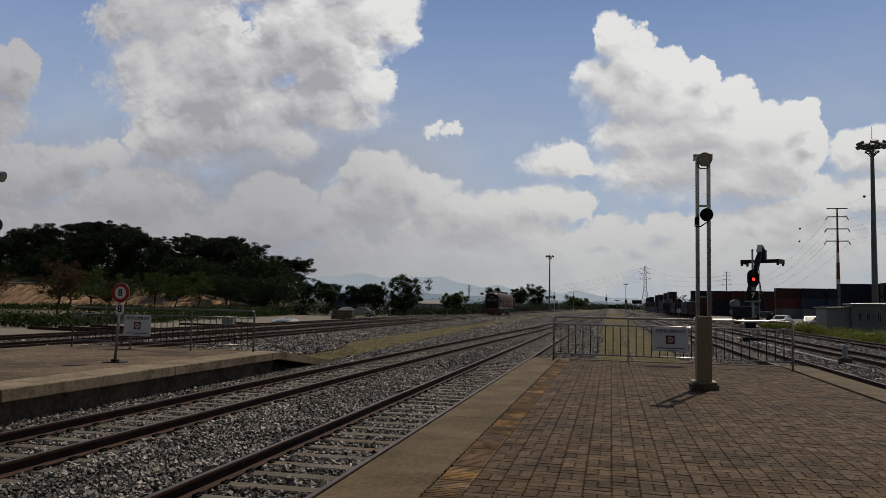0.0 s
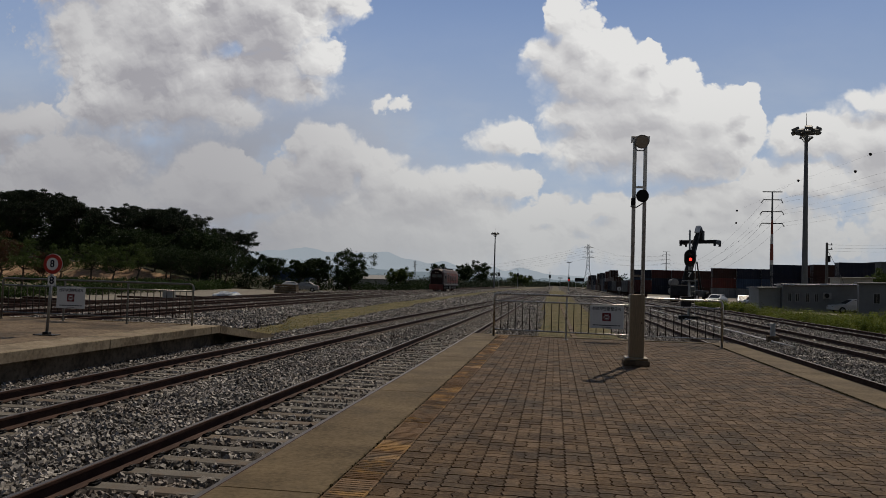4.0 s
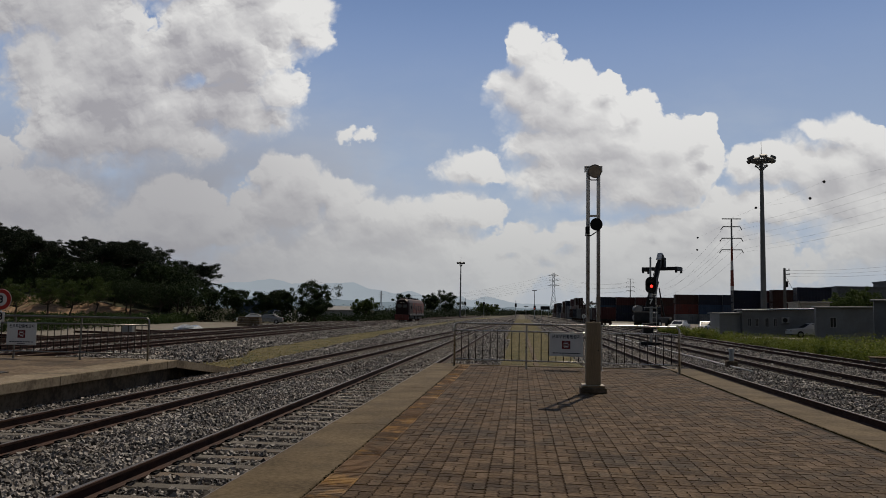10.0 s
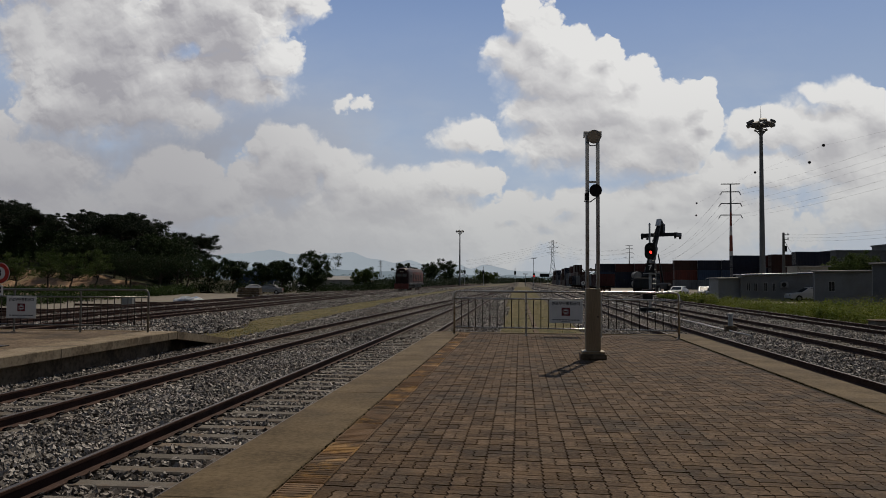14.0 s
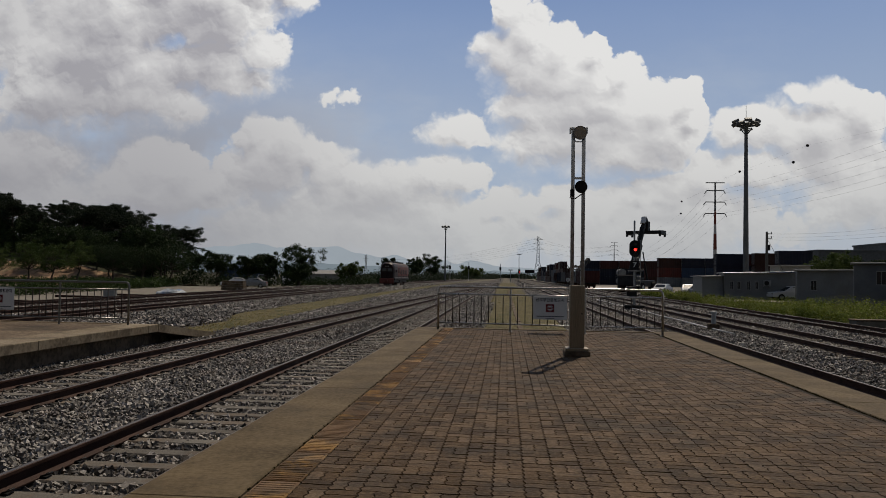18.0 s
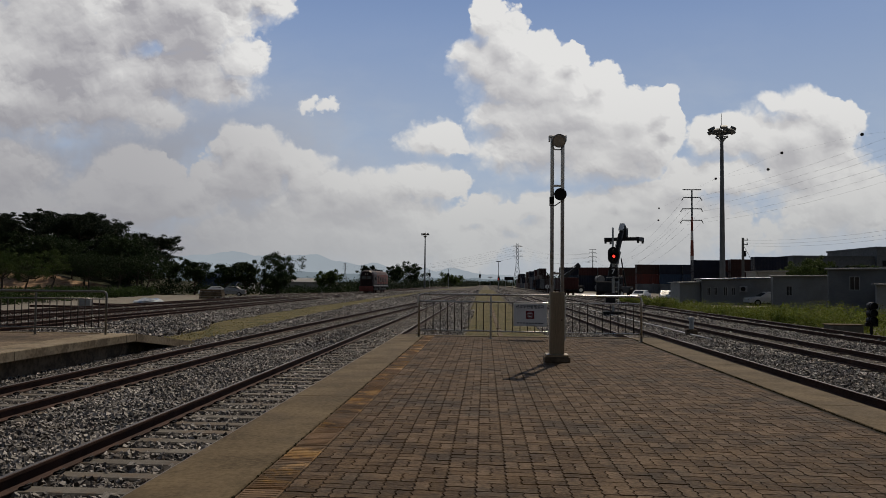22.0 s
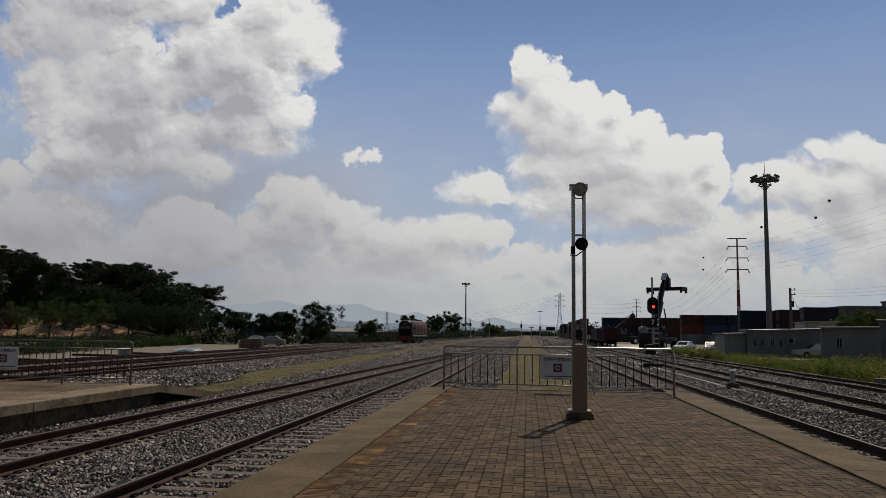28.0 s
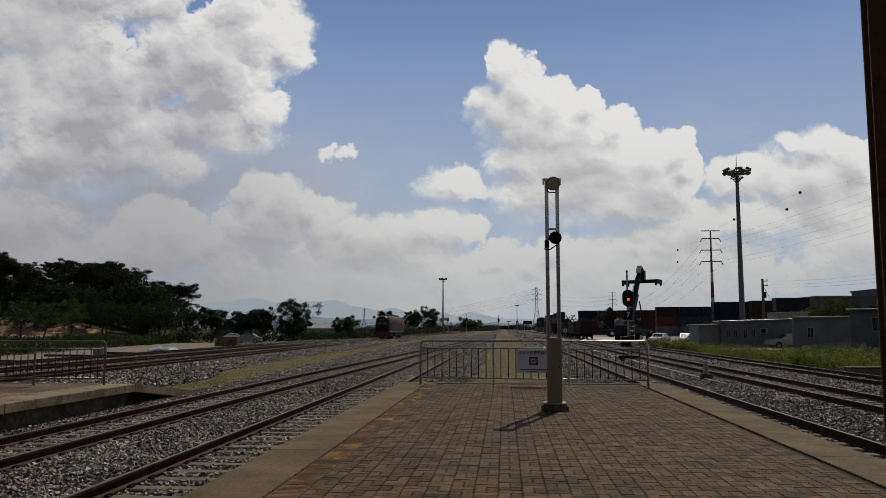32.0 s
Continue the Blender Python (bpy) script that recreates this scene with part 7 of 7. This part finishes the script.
def build_utility_pole(x, y, top, label):
    t = thing("utility_pole", label, "utility pole", "utility poles", at=(x, y, GROUND_Z))
    h = top - GROUND_Z
    bm = bmesh.new()
    tube(bm, (0, 0, 0), (0, 0, h), 0.24, 0.15, 10)
    part("shaft", bm, M_WOODPOLE, t)
    bm = bmesh.new()
    for z in (h - 0.3, h - 0.9):
        box(bm, -0.1, 0.7, -0.05, 0.05, z - 0.05, z + 0.05)
        tube(bm, (0.6, 0, z + 0.05), (0.6, 0, z + 0.25), 0.06, seg=6)
    part("cross_arm", bm, M_DARK, t)
    bm = bmesh.new()
    tube(bm, (0.28, 0, h - 2.6), (0.28, 0, h - 1.8), 0.18, seg=10)
    part("junction_box", bm, M_DARK, t)


def build_signal_7():
    x, y = 9.12, 56.0
    t = thing("colour_light_signal", "black railway signal on a grey post showing a red light", "railway signal", "railway signals", at=(x, y, BED_Z - 0.05))
    z0 = BED_Z - 0.05
    bm = bmesh.new()
    box(bm, -0.35, 0.35, -0.35, 0.35, 0, 0.25, 0.03)
    part("foot_block", bm, M_CONC, t)
    bm = bmesh.new()
    tube(bm, (0, 0, 0.25), (0, 0, 6.25), 0.075, 0.065, 12)
    tube(bm, (0, 0, 6.25), (0, 0, 6.38), 0.09, 0.03, 10)
    part("post", bm, M_GALV, t)
    bm = bmesh.new()
    zc = 3.65 - z0
    for dz in (-0.22, 0.22):
        vs = tube(bm, (0, -0.12, zc + dz), (0, -0.22, zc + dz), 0.38, seg=22)
    box(bm, -0.38, 0.38, -0.219, -0.121, zc - 0.22, zc + 0.22)
    head = part("signal_head", bm, M_DARK, t)
    for dz, mat in ((-0.08, M_REDLAMP), (0.30, M_GLASS), (-0.42, M_GLASS)):
        bm = bmesh.new()
        tube(bm, (0.03, -0.222, zc + dz), (0.03, -0.235, zc + dz), 0.10, seg=18)
        part("lamp_lens", bm, mat, head)
        bm = bmesh.new()
        n = 10
        a = [(math.cos(q) * 0.13, math.sin(q) * 0.13) for q in (math.pi * k / n for k in range(n + 1))]
        v1 = [bm.verts.new((0.03 + p, -0.224, zc + dz + q)) for p, q in a]
        v2 = [bm.verts.new((0.03 + p, -0.42, zc + dz + q * 0.9)) for p, q in a]
        v3 = [bm.verts.new((0.03 + p * 1.1, -0.224, zc + dz + q * 1.1)) for p, q in a]
        v4 = [bm.verts.new((0.03 + p * 1.1, -0.42, zc + dz + q)) for p, q in a]
        for k in range(n):
            bm.faces.new((v1[k], v1[k + 1], v2[k + 1], v2[k]))
            bm.faces.new((v3[k + 1], v3[k], v4[k], v4[k + 1]))
        part("hood", bm, M_DARK, head)
    bm = bmesh.new()
    box(bm, -0.30, 0.30, -0.14, -0.12, zc - 1.52, zc - 0.86, 0.01)
    plate = part("number_plate", bm, M_DARK, t)
    text_mesh("7", 0.5, pose(0, -0.144, zc - 1.18, 90, 0, 0), M_WHITE, "number", plate)
    bm = bmesh.new()
    box(bm, -0.42, 0.42, -0.18, 0.3, zc - 1.62, zc - 1.56)
    part("step_plate", bm, M_GALV, t)
    for sx in (0.16, 0.46):
        bm = bmesh.new()
        tube(bm, (sx, 0.3, 0.1), (sx, 0.12, zc + 0.6), 0.02, seg=6)
        part("ladder_rail", bm, M_GALV, t)
    for k in range(11):
        bm = bmesh.new()
        z = 0.4 + k * 0.33
        yy = 0.3 - 0.18 * z / (zc + 0.6)
        tube(bm, (0.16, yy, z), (0.46, yy, z), 0.012, seg=5)
        part("ladder_rung", bm, M_GALV, t)
    bm = bmesh.new()
    box(bm, -0.55, 0.15, -0.30, 0.25, 0.95, 1.65, 0.03)
    part("relay_case", bm, M_DARK, t)
    bm = bmesh.new()
    box(bm, -0.8, 0.6, -0.9, -0.45, 0.0, 0.35, 0.04)
    part("point_motor_case", bm, M_DARK, t)


def build_small_signal(x, y, z, top, label, lit=False, pole=False):
    t = thing("far_signal", label, "railway signal", "railway signals", at=(x, y, z))
    h = top - z
    bm = bmesh.new()
    tube(bm, (0, 0, 0), (0, 0, h), 0.12, 0.10, 8)
    part("post", bm, M_GALV, t)
    if not pole:
        bm = bmesh.new()
        box(bm, -0.42, 0.42, -0.25, 0.10, h * 0.62, h * 0.62 + 1.5, 0.1)
        head = part("signal_head", bm, M_DARK, t)
        bm = bmesh.new()
        tube(bm, (0, -0.26, h * 0.62 + 0.5), (0, -0.28, h * 0.62 + 0.5), 0.15, seg=12)
        part("lamp_lens", bm, M_REDLAMP if lit else M_GLASS, head)
    else:
        bm = bmesh.new()
        box(bm, -0.9, 0.9, -0.3, 0.3, h - 0.2, h + 0.1, 0.05)
        part("lamp_arm", bm, M_GREYPOLE, t)


def build_trackside():
    # dwarf signal among the weeds
    t = thing("dwarf_signal", "low black dwarf signal beside the weeds", "railway signal", "railway signals", at=(17.75, 36.6, BED_Z - 0.02))
    bm = bmesh.new()
    tube(bm, (0, 0, 0), (0, 0, 0.55), 0.07, seg=10)
    part("post", bm, M_DARK, t)
    for k, z in enumerate((0.55, 0.88, 1.20)):
        bm = bmesh.new()
        tube(bm, (0, -0.15, z + 0.12), (0, 0.12, z + 0.12), 0.19, seg=16)
        tube(bm, (0, -0.30, z + 0.14), (0, -0.15, z + 0.14), 0.17, 0.16, 14, caps=False)
        part("lamp_case", bm, M_DARK, t)
    bm = bmesh.new()
    box(bm, -0.28, 0.28, -0.08, 0.08, 0.40, 0.58, 0.02)
    part("bracket", bm, M_DARK, t)
    b = thing("cable_box", "low grey concrete cable box at the edge of the weeds", "cable box", at=(16.95, 37.6, BED_Z - 0.05))
    bm = bmesh.new()
    box(bm, -0.75, 0.75, -0.4, 0.4, 0, 0.42, 0.03)
    part("case", bm, M_CONC, b)
    bm = bmesh.new()
    box(bm, -0.8, 0.8, -0.45, 0.45, 0.422, 0.48, 0.02)
    part("lid", bm, M_CONC_OLD, b)
    # squat grey post between the freight tracks
    p = thing("track_post", "squat grey concrete post in the ballast", "post", at=(8.87, 33.9, BED_Z - 0.05))
    bm = bmesh.new()
    box(bm, -0.22, 0.22, -0.22, 0.22, 0, 0.35, 0.04)
    part("foot", bm, M_CONC_OLD, p)
    bm = bmesh.new()
    tube(bm, (0, 0, 0.35), (0, 0, 0.78), 0.11, 0.09, 10)
    tube(bm, (0, 0, 0.78), (0, 0, 0.86), 0.13, 0.12, 10)
    part("stub", bm, M_GALV, p)
    # thin white pipe along the ballast
    w = thing("signal_pipe", "thin pale pipe running along the ballast", "pipe", at=(8.75, 0, 0))
    bm = bmesh.new()
    bent_tube(bm, [(0.02 * math.sin(k), 30.5 + 3 * k, BED_Z + 0.10 + 0.01 * math.cos(2 * k)) for k in range(16)], 0.028, 6)
    part("pipe_run", bm, M_WHITE, w)
    for k in range(8):
        bm = bmesh.new()
        yy = 31 + 6 * k
        box(bm, -0.06, 0.06, yy - 0.06, yy + 0.06, BED_Z - 0.05, BED_Z + 0.07)
        part("pipe_rest", bm, M_CONC, w)
    # concrete cable trough in the middle strip, lid by lid
    tr = thing("cable_trough", "narrow weathered concrete cable trough through the grass", "cable trough", kind="structure")
    bm = bmesh.new()
    box(bm, -0.10, 0.10, 0.01, 0.99, 0, 0.06, 0.01)
    lid = part("trough_lid", bm, M_CONC_OLD, tr)
    lid.matrix_basis = pose(0.62, 23.2, BED_Z + 0.03)
    for k in range(1, 90):
        share("trough_lid", lid, tr, pose(0.62 - 0.003 * k + random.uniform(-0.015, 0.015), 23.2 + k, BED_Z + 0.03 + random.uniform(-0.01, 0.01), 0, 0, random.uniform(-1, 1)))
    for u, v, y, lit, pole, lab in ((-0.0723, 0.0179, 330, False, False, "far signal post beside the tracks"), (-0.048, 0.0183, 330, False, False, "far signal post beside the tracks"), (-0.007, 0.0166, 330, False, False, "far signal post between the tracks"), (0.0169, 0.0293, 300, False, True, "far lamp pole beside the tracks"), (0.0061, 0.0088, 300, False, True, "low far lamp pole between the tracks")):
        build_small_signal(u * y, y, GROUND_Z + 0.05, 1.5 + v * y, lab, lit, pole)
    build_small_signal(0.0172 * 290, 290, GROUND_Z + 0.05, 5.0, "far signal showing red beside the tracks", True)
    r = thing("track_board", "round white board with a dark mark on a thin post", "sign", at=(11.13, 140, BED_Z))
    bm = bmesh.new()
    tube(bm, (0, 0, 0), (0, 0, 2.1), 0.05, seg=8)
    part("post", bm, M_GALV, r)
    bm = bmesh.new()
    tube(bm, (0, -0.06, 1.77), (0, -0.08, 1.77), 0.36, seg=24)
    disc = part("disc", bm, M_WHITE, r)
    bm = bmesh.new()
    box(bm, -0.07, 0.07, -0.088, -0.082, 1.57, 1.97)
    part("mark", bm, M_INK, disc)
    c = thing("equipment_box", "small pale metal equipment box beside the sidings", "equipment box", at=(-31.6, 59.4, GROUND_Z + 0.051))
    bm = bmesh.new()
    box(bm, -0.45, 0.45, -0.25, 0.25, 0.06, 0.72, 0.02)
    case = part("case", bm, M_PANEL_P, c)
    bm = bmesh.new()
    box(bm, -0.38, 0.38, -0.27, -0.252, 0.14, 0.64, 0.006)
    part("door", bm, M_PANEL_P, case)
    bm = bmesh.new()
    box(bm, -0.50, 0.50, -0.30, 0.30, 0.0, 0.058, 0.01)
    part("plinth", bm, M_CONC_OLD, c)
    s = thing("far_signboard", "dark signboard on posts far down the line", "sign", at=(6.6, 292, GROUND_Z + 0.1))
    bm = bmesh.new()
    box(bm, 0.6, 4.0, -0.1, 0.1, 3.6, 4.9, 0.03)
    part("board", bm, M_DARK, s)
    for xx in (1.0, 3.6):
        bm = bmesh.new()
        tube(bm, (xx, 0, 0), (xx, 0, 3.6), 0.09, seg=8)
        part("post", bm, M_GALV, s)


def build_stones():
    """Crushed stone: angular pieces lying on the beds, between and beside the sleepers."""
    rng = np.random.default_rng(12)
    cube = np.array([(x, y, z) for z in (-0.72, 0.72) for x, y in ((-0.72, -0.72), (0.72, -0.72), (0.72, 0.72), (-0.72, 0.72))])
    cube_tri = np.array([(0, 2, 1), (0, 3, 2), (4, 5, 6), (4, 6, 7), (0, 1, 5), (0, 5, 4), (1, 2, 6), (1, 6, 5), (2, 3, 7), (2, 7, 6), (3, 0, 4), (3, 4, 7)])
    octa = np.array([(1, 0, 0), (0, 1, 0), (-1, 0, 0), (0, -1, 0), (0, 0, 1), (0, 0, -1)], float)
    tri = np.array([(0, 1, 4), (1, 2, 4), (2, 3, 4), (3, 0, 4), (1, 0, 5), (2, 1, 5), (3, 2, 5), (0, 3, 5)])

    def scatter(name, label, x0, x1, y0, y1, density, size, keep, lift=0.0, blocky=False):
        n = int((x1 - x0) * (y1 - y0) * density)
        x, y = rng.uniform(x0, x1, n), rng.uniform(y0, y1, n)
        ok = keep(x, y)
        x, y = x[ok], y[ok]
        n = len(x)
        s = size * rng.uniform(0.55, 1.25, (n, 1, 1))
        form, sides = (cube, cube_tri) if blocky else (octa, tri)
        k = len(form)
        V = form[None] * (1 + rng.uniform(-0.32, 0.32, (n, k, 1))) + rng.uniform(-0.24, 0.24, (n, k, 3))
        V = V * s * np.stack([rng.uniform(0.8, 1.3, n), rng.uniform(0.7, 1.1, n), rng.uniform(0.5, 0.9, n)], axis=1)[:, None, :]
        q = rng.normal(size=(n, 4))
        q /= np.linalg.norm(q, axis=1)[:, None]
        w, a, b, c = q.T
        R = np.stack([1 - 2 * (b * b + c * c), 2 * (a * b - w * c), 2 * (a * c + w * b), 2 * (a * b + w * c), 1 - 2 * (a * a + c * c), 2 * (b * c - w * a), 2 * (a * c - w * b), 2 * (b * c + w * a), 1 - 2 * (a * a + b * b)], axis=1).reshape(n, 3, 3)
        V = np.einsum("nij,nkj->nki", R, V)
        z = BED_Z + 0.012 + lift + rng.uniform(-0.02, 0.05, n)
        for k in "abfg":
            ln = smooth_line(TRACKS[k], -10, 130, 4)
            z = np.where(np.abs(x - np.interp(y, [p[1] for p in ln], [p[0] for p in ln])) < 1.1, z - 0.03, z)
        V += np.stack([x, y, z], axis=1)[:, None, :]
        F = (sides[None] + len(form) * np.arange(n)[:, None, None]).reshape(-1)
        ob = raw_mesh(name, V.reshape(-1, 3), F, 3, M_STONE)
        tagged(ob, label, "ballast", kind="stuff")

    def clear_of(keys):
        lines = [smooth_line(TRACKS[k], -10, 120, 4) for k in keys]

        def keep(x, y):
            ok = np.ones(len(x), bool)
            for ln in lines:
                c = np.interp(y, [p[1] for p in ln], [p[0] for p in ln])
                d = np.abs(x - c)
                ok &= ~((np.abs(d - 0.753) < 0.09))
                on_sleeper = (np.abs(((y - SLEEPER_Y0) / 0.62) - np.round((y - SLEEPER_Y0) / 0.62)) < 0.225) & (d < 1.17)
                ok &= ~(on_sleeper & (rng.uniform(0, 1, len(x)) < 0.94))
            return ok
        return keep

    scatter("ballast_stones_near", "angular grey crushed stones of the near track bed", -10.1, -2.62, 4.5, 24, 640, 0.034, clear_of("ab"), blocky=True)
    scatter("ballast_stones_beside", "angular grey crushed stones beside the platform", -10.1, -2.62, -3.0, 4.5, 230, 0.046, clear_of("ab"))
    scatter("ballast_stones_beside_east", "angular grey crushed stones beside the platform", 4.9, 9.2, -3.0, 12.0, 150, 0.046, clear_of("fg"))
    scatter("ballast_stones_beyond", "angular grey crushed stones further along the track bed", -11.5, -0.85, 22.5, 62, 125, 0.054, lambda x, y, k=clear_of("ab"): k(x, y) & (x > np.interp(y, [24, 28, 50, 90], [-10.2, -10.4, -11.4, -12.9])) & ((y > 24) | (x > -2.5)))
    scatter("ballast_stones_distant", "grey crushed stones far along the track bed", -12.9, -1.7, 62, 135, 24, 0.115, lambda x, y, k=clear_of("ab"): k(x, y) & (x > np.interp(y, [50, 90], [-11.4, -12.9])))
    scatter("ballast_stones_horizon", "grey crushed stones towards the horizon", -13.2, -1.8, 135, 230, 6, 0.21, lambda x, y: x < 0)
    scatter("ballast_stones_horizon_east", "grey crushed stones towards the horizon on the freight side", 3.2, 16.8, 120, 230, 5, 0.2, lambda x, y: x > 0)
    scatter("ballast_stones_horizon_west", "grey crushed stones under the far sidings", -34, -15.6, 95, 190, 6, 0.17, lambda x, y: x < 0)
    scatter("ballast_stones_east", "angular grey crushed stones between the freight tracks", 2.45, 17.2, 12, 46, 160, 0.047, lambda x, y, k=clear_of("fgh"): k(x, y) & ((x > 4.9) | (y > 22.5)))
    scatter("ballast_stones_east_far", "grey crushed stones further along the freight tracks", 2.9, 17.2, 46, 120, 32, 0.09, clear_of("fgh"))
    scatter("ballast_stones_far_west", "grey crushed stones under the siding tracks", -30, -12.4, 25, 95, 34, 0.085, lambda x, y, k=clear_of("cde"): k(x, y) & (x < np.interp(y, [24, 33, 38, 64, 92], [-11.8, -12.3, -13.8, -14.9, -15.1])), -0.01)


SLEEPER_Y0 = 2.0


M_STALK = leafy("weed_stalks", (0.10, 0.11, 0.035), (0.20, 0.19, 0.07), 0.4, 0.4)
M_MOSS = leafy("moss", (0.030, 0.030, 0.014), (0.06, 0.052, 0.022), 0.4, 0.2)


M_TURF = leafy("dry_turf", (0.20, 0.185, 0.065), (0.36, 0.29, 0.13), 0.35, 0.65)


def build_weeds():
    """Rank weeds on the verge, stems and leaves, and short grass tufts."""
    rng = np.random.default_rng(77)

    def patch(name, label, n, where, h, mat, leaf, per):
        cl = []
        for i in range(n):
            x, y, z0 = where(rng)
            hh = h * rng.uniform(0.45, 1.15)
            cl.append((x, y, z0 + hh * 0.5, hh * 0.35, hh * 0.35, hh * 0.52))
        V = leaf_cloud(rng, cl, per, leaf)
        tagged(raw_mesh(name, V, np.arange(len(V)), 4, mat), label, "weeds", kind="stuff")

    def verge(r):
        y = r.uniform(26, 78)
        x = 17.9 + r.uniform(0, 1) ** 1.6 * 9.0
        lump = 0.5 + 1.9 * noise.noise(Vector((x * 0.30, y * 0.17, 3.0)))
        far = min(max((y - 42) / 25, 0.0), 1.0)
        return x, y, GROUND_Z - 0.50 * (1 - lump) - 0.28 * far

    patch("weeds_verge", "rank bright green weeds along the freight tracks", 1000, verge, 1.30, M_WEED, 0.056, 150)
    patch("weeds_stalks", "tall dry stalked weeds standing over the verge", 120, verge, 1.5, M_STALK, 0.05, 60)

    def strip(r):
        y = 24.5 + 70 * r.uniform(0, 1) ** 1.5
        a = float(np.interp(y, [24, 33, 38, 64, 92], [-11.8, -12.3, -13.8, -14.9, -15.1]))
        b = float(np.interp(y, [24, 28, 50, 90], [-10.1, -10.3, -11.3, -12.8]))
        return a + (b - a) * r.uniform(0, 1), y, BED_Z + 0.05

    def median(r):
        y = 22.8 + 60 * r.uniform(0, 1) ** 1.7
        return r.uniform(-1.2, 2.75), y, BED_Z + 0.04

    patch("grass_tufts_strip", "short yellow-green grass tufts between the tracks", 1500, strip, 0.05, M_TURF, 0.022, 10)
    patch("grass_tufts_median", "short yellowing grass tufts in the middle strip", 1500, median, 0.04, M_TURF, 0.018, 10)

    def verge_far(r):
        return 18.2 + r.uniform(0, 3.5), r.uniform(78, 108), GROUND_Z

    def seam(r):
        right = r.uniform(0, 1) < 0.7
        y = 4 + 17.5 * r.uniform(0, 1) ** 0.8
        return (COPE_R if right else COPE_L) + r.normal() * 0.012, y, -0.006

    patch("moss_seam", "dark moss and tiny weeds in the seam along the coping", 1500, seam, 0.018, M_MOSS, 0.010, 10)
    patch("weeds_verge_far", "green weeds towards the container yard", 140, verge_far, 0.9, M_WEED, 0.12, 70)


build_mast(28.97, 96.07, 21.4, "tall grey floodlight mast with a ring of lamps")
build_mast(-25.2, 320, 22.6, "tall grey floodlight mast far along the yard")
build_pylon(61.7, 234, 30.5, "red and white banded tubular power pylon with cross arms")
build_pylon(66.2, 480, 23.5, "dark tubular power pylon with cross arms far off", False)
build_lattice(33, 800, 43.6, "grey steel lattice power tower far off")
build_lattice(-238, 1300, 35.0, "grey steel lattice power tower far off in haze")
build_wires()
build_utility_pole(36.0, 110, 8.3, "dark concrete utility pole behind the offices")
build_utility_pole(29.2, 56, 3.9, "short dark utility pole beside the prefab")
build_signal_7()
build_trackside()
build_stones()
build_weeds()


# ---------- pieces of the pavement ----------
build_platform_1()

STACKER_2, BOOM_2 = boom_machine("dark reach stacker working behind the containers", (16.8, 190, -0.62), 0, 20, 5.6, 0)


def motions():
    # the second stacker drives out from behind the wagon, turns and lifts its boom
    walk(STACKER_2, [(0, pose(18.4, 190, -0.62, 0, 0, 82)), (15.5, pose(18.4, 190, -0.62, 0, 0, 80)), (17.0, pose(18.3, 190, -0.62, 0, 0, 62)), (18, pose(18.4, 190, -0.62, 0, 0, 48)), (20, pose(19.2, 190, -0.62, 0, 0, 30)), (22, pose(20.4, 190, -0.62, 0, 0, 8)), (24.4, pose(23.2, 190, -0.62, 0, 0, 2)), (26.5, pose(23.3, 190, -0.62, 0, 0, 1)), (32, pose(23.4, 190, -0.62, 0, 0, 1))])
    walk(BOOM_2, [(0, pose(-2.2, 0, 3.1, 0, -2, 0)), (15.5, pose(-2.2, 0, 3.1, 0, -3, 0)), (17.0, pose(-2.2, 0, 3.1, 0, -24, 0)), (18, pose(-2.2, 0, 3.1, 0, -34, 0)), (20, pose(-2.2, 0, 3.1, 0, -36, 0)), (22, pose(-2.2, 0, 3.1, 0, -39, 0)), (24.4, pose(-2.2, 0, 3.1, 0, -44, 0)), (28, pose(-2.2, 0, 3.1, 0, -40, 0)), (32, pose(-2.2, 0, 3.1, 0, -37, 0))])
    walk(LOCO, [(0, pose(-21.75, 140.0, RAIL_Z, 0, 0, -1.8)), (20, pose(-21.75, 140.0, RAIL_Z, 0, 0, -1.8)), (32, pose(-21.75, 139.0, RAIL_Z, 0, 0, -1.8))])


motions()
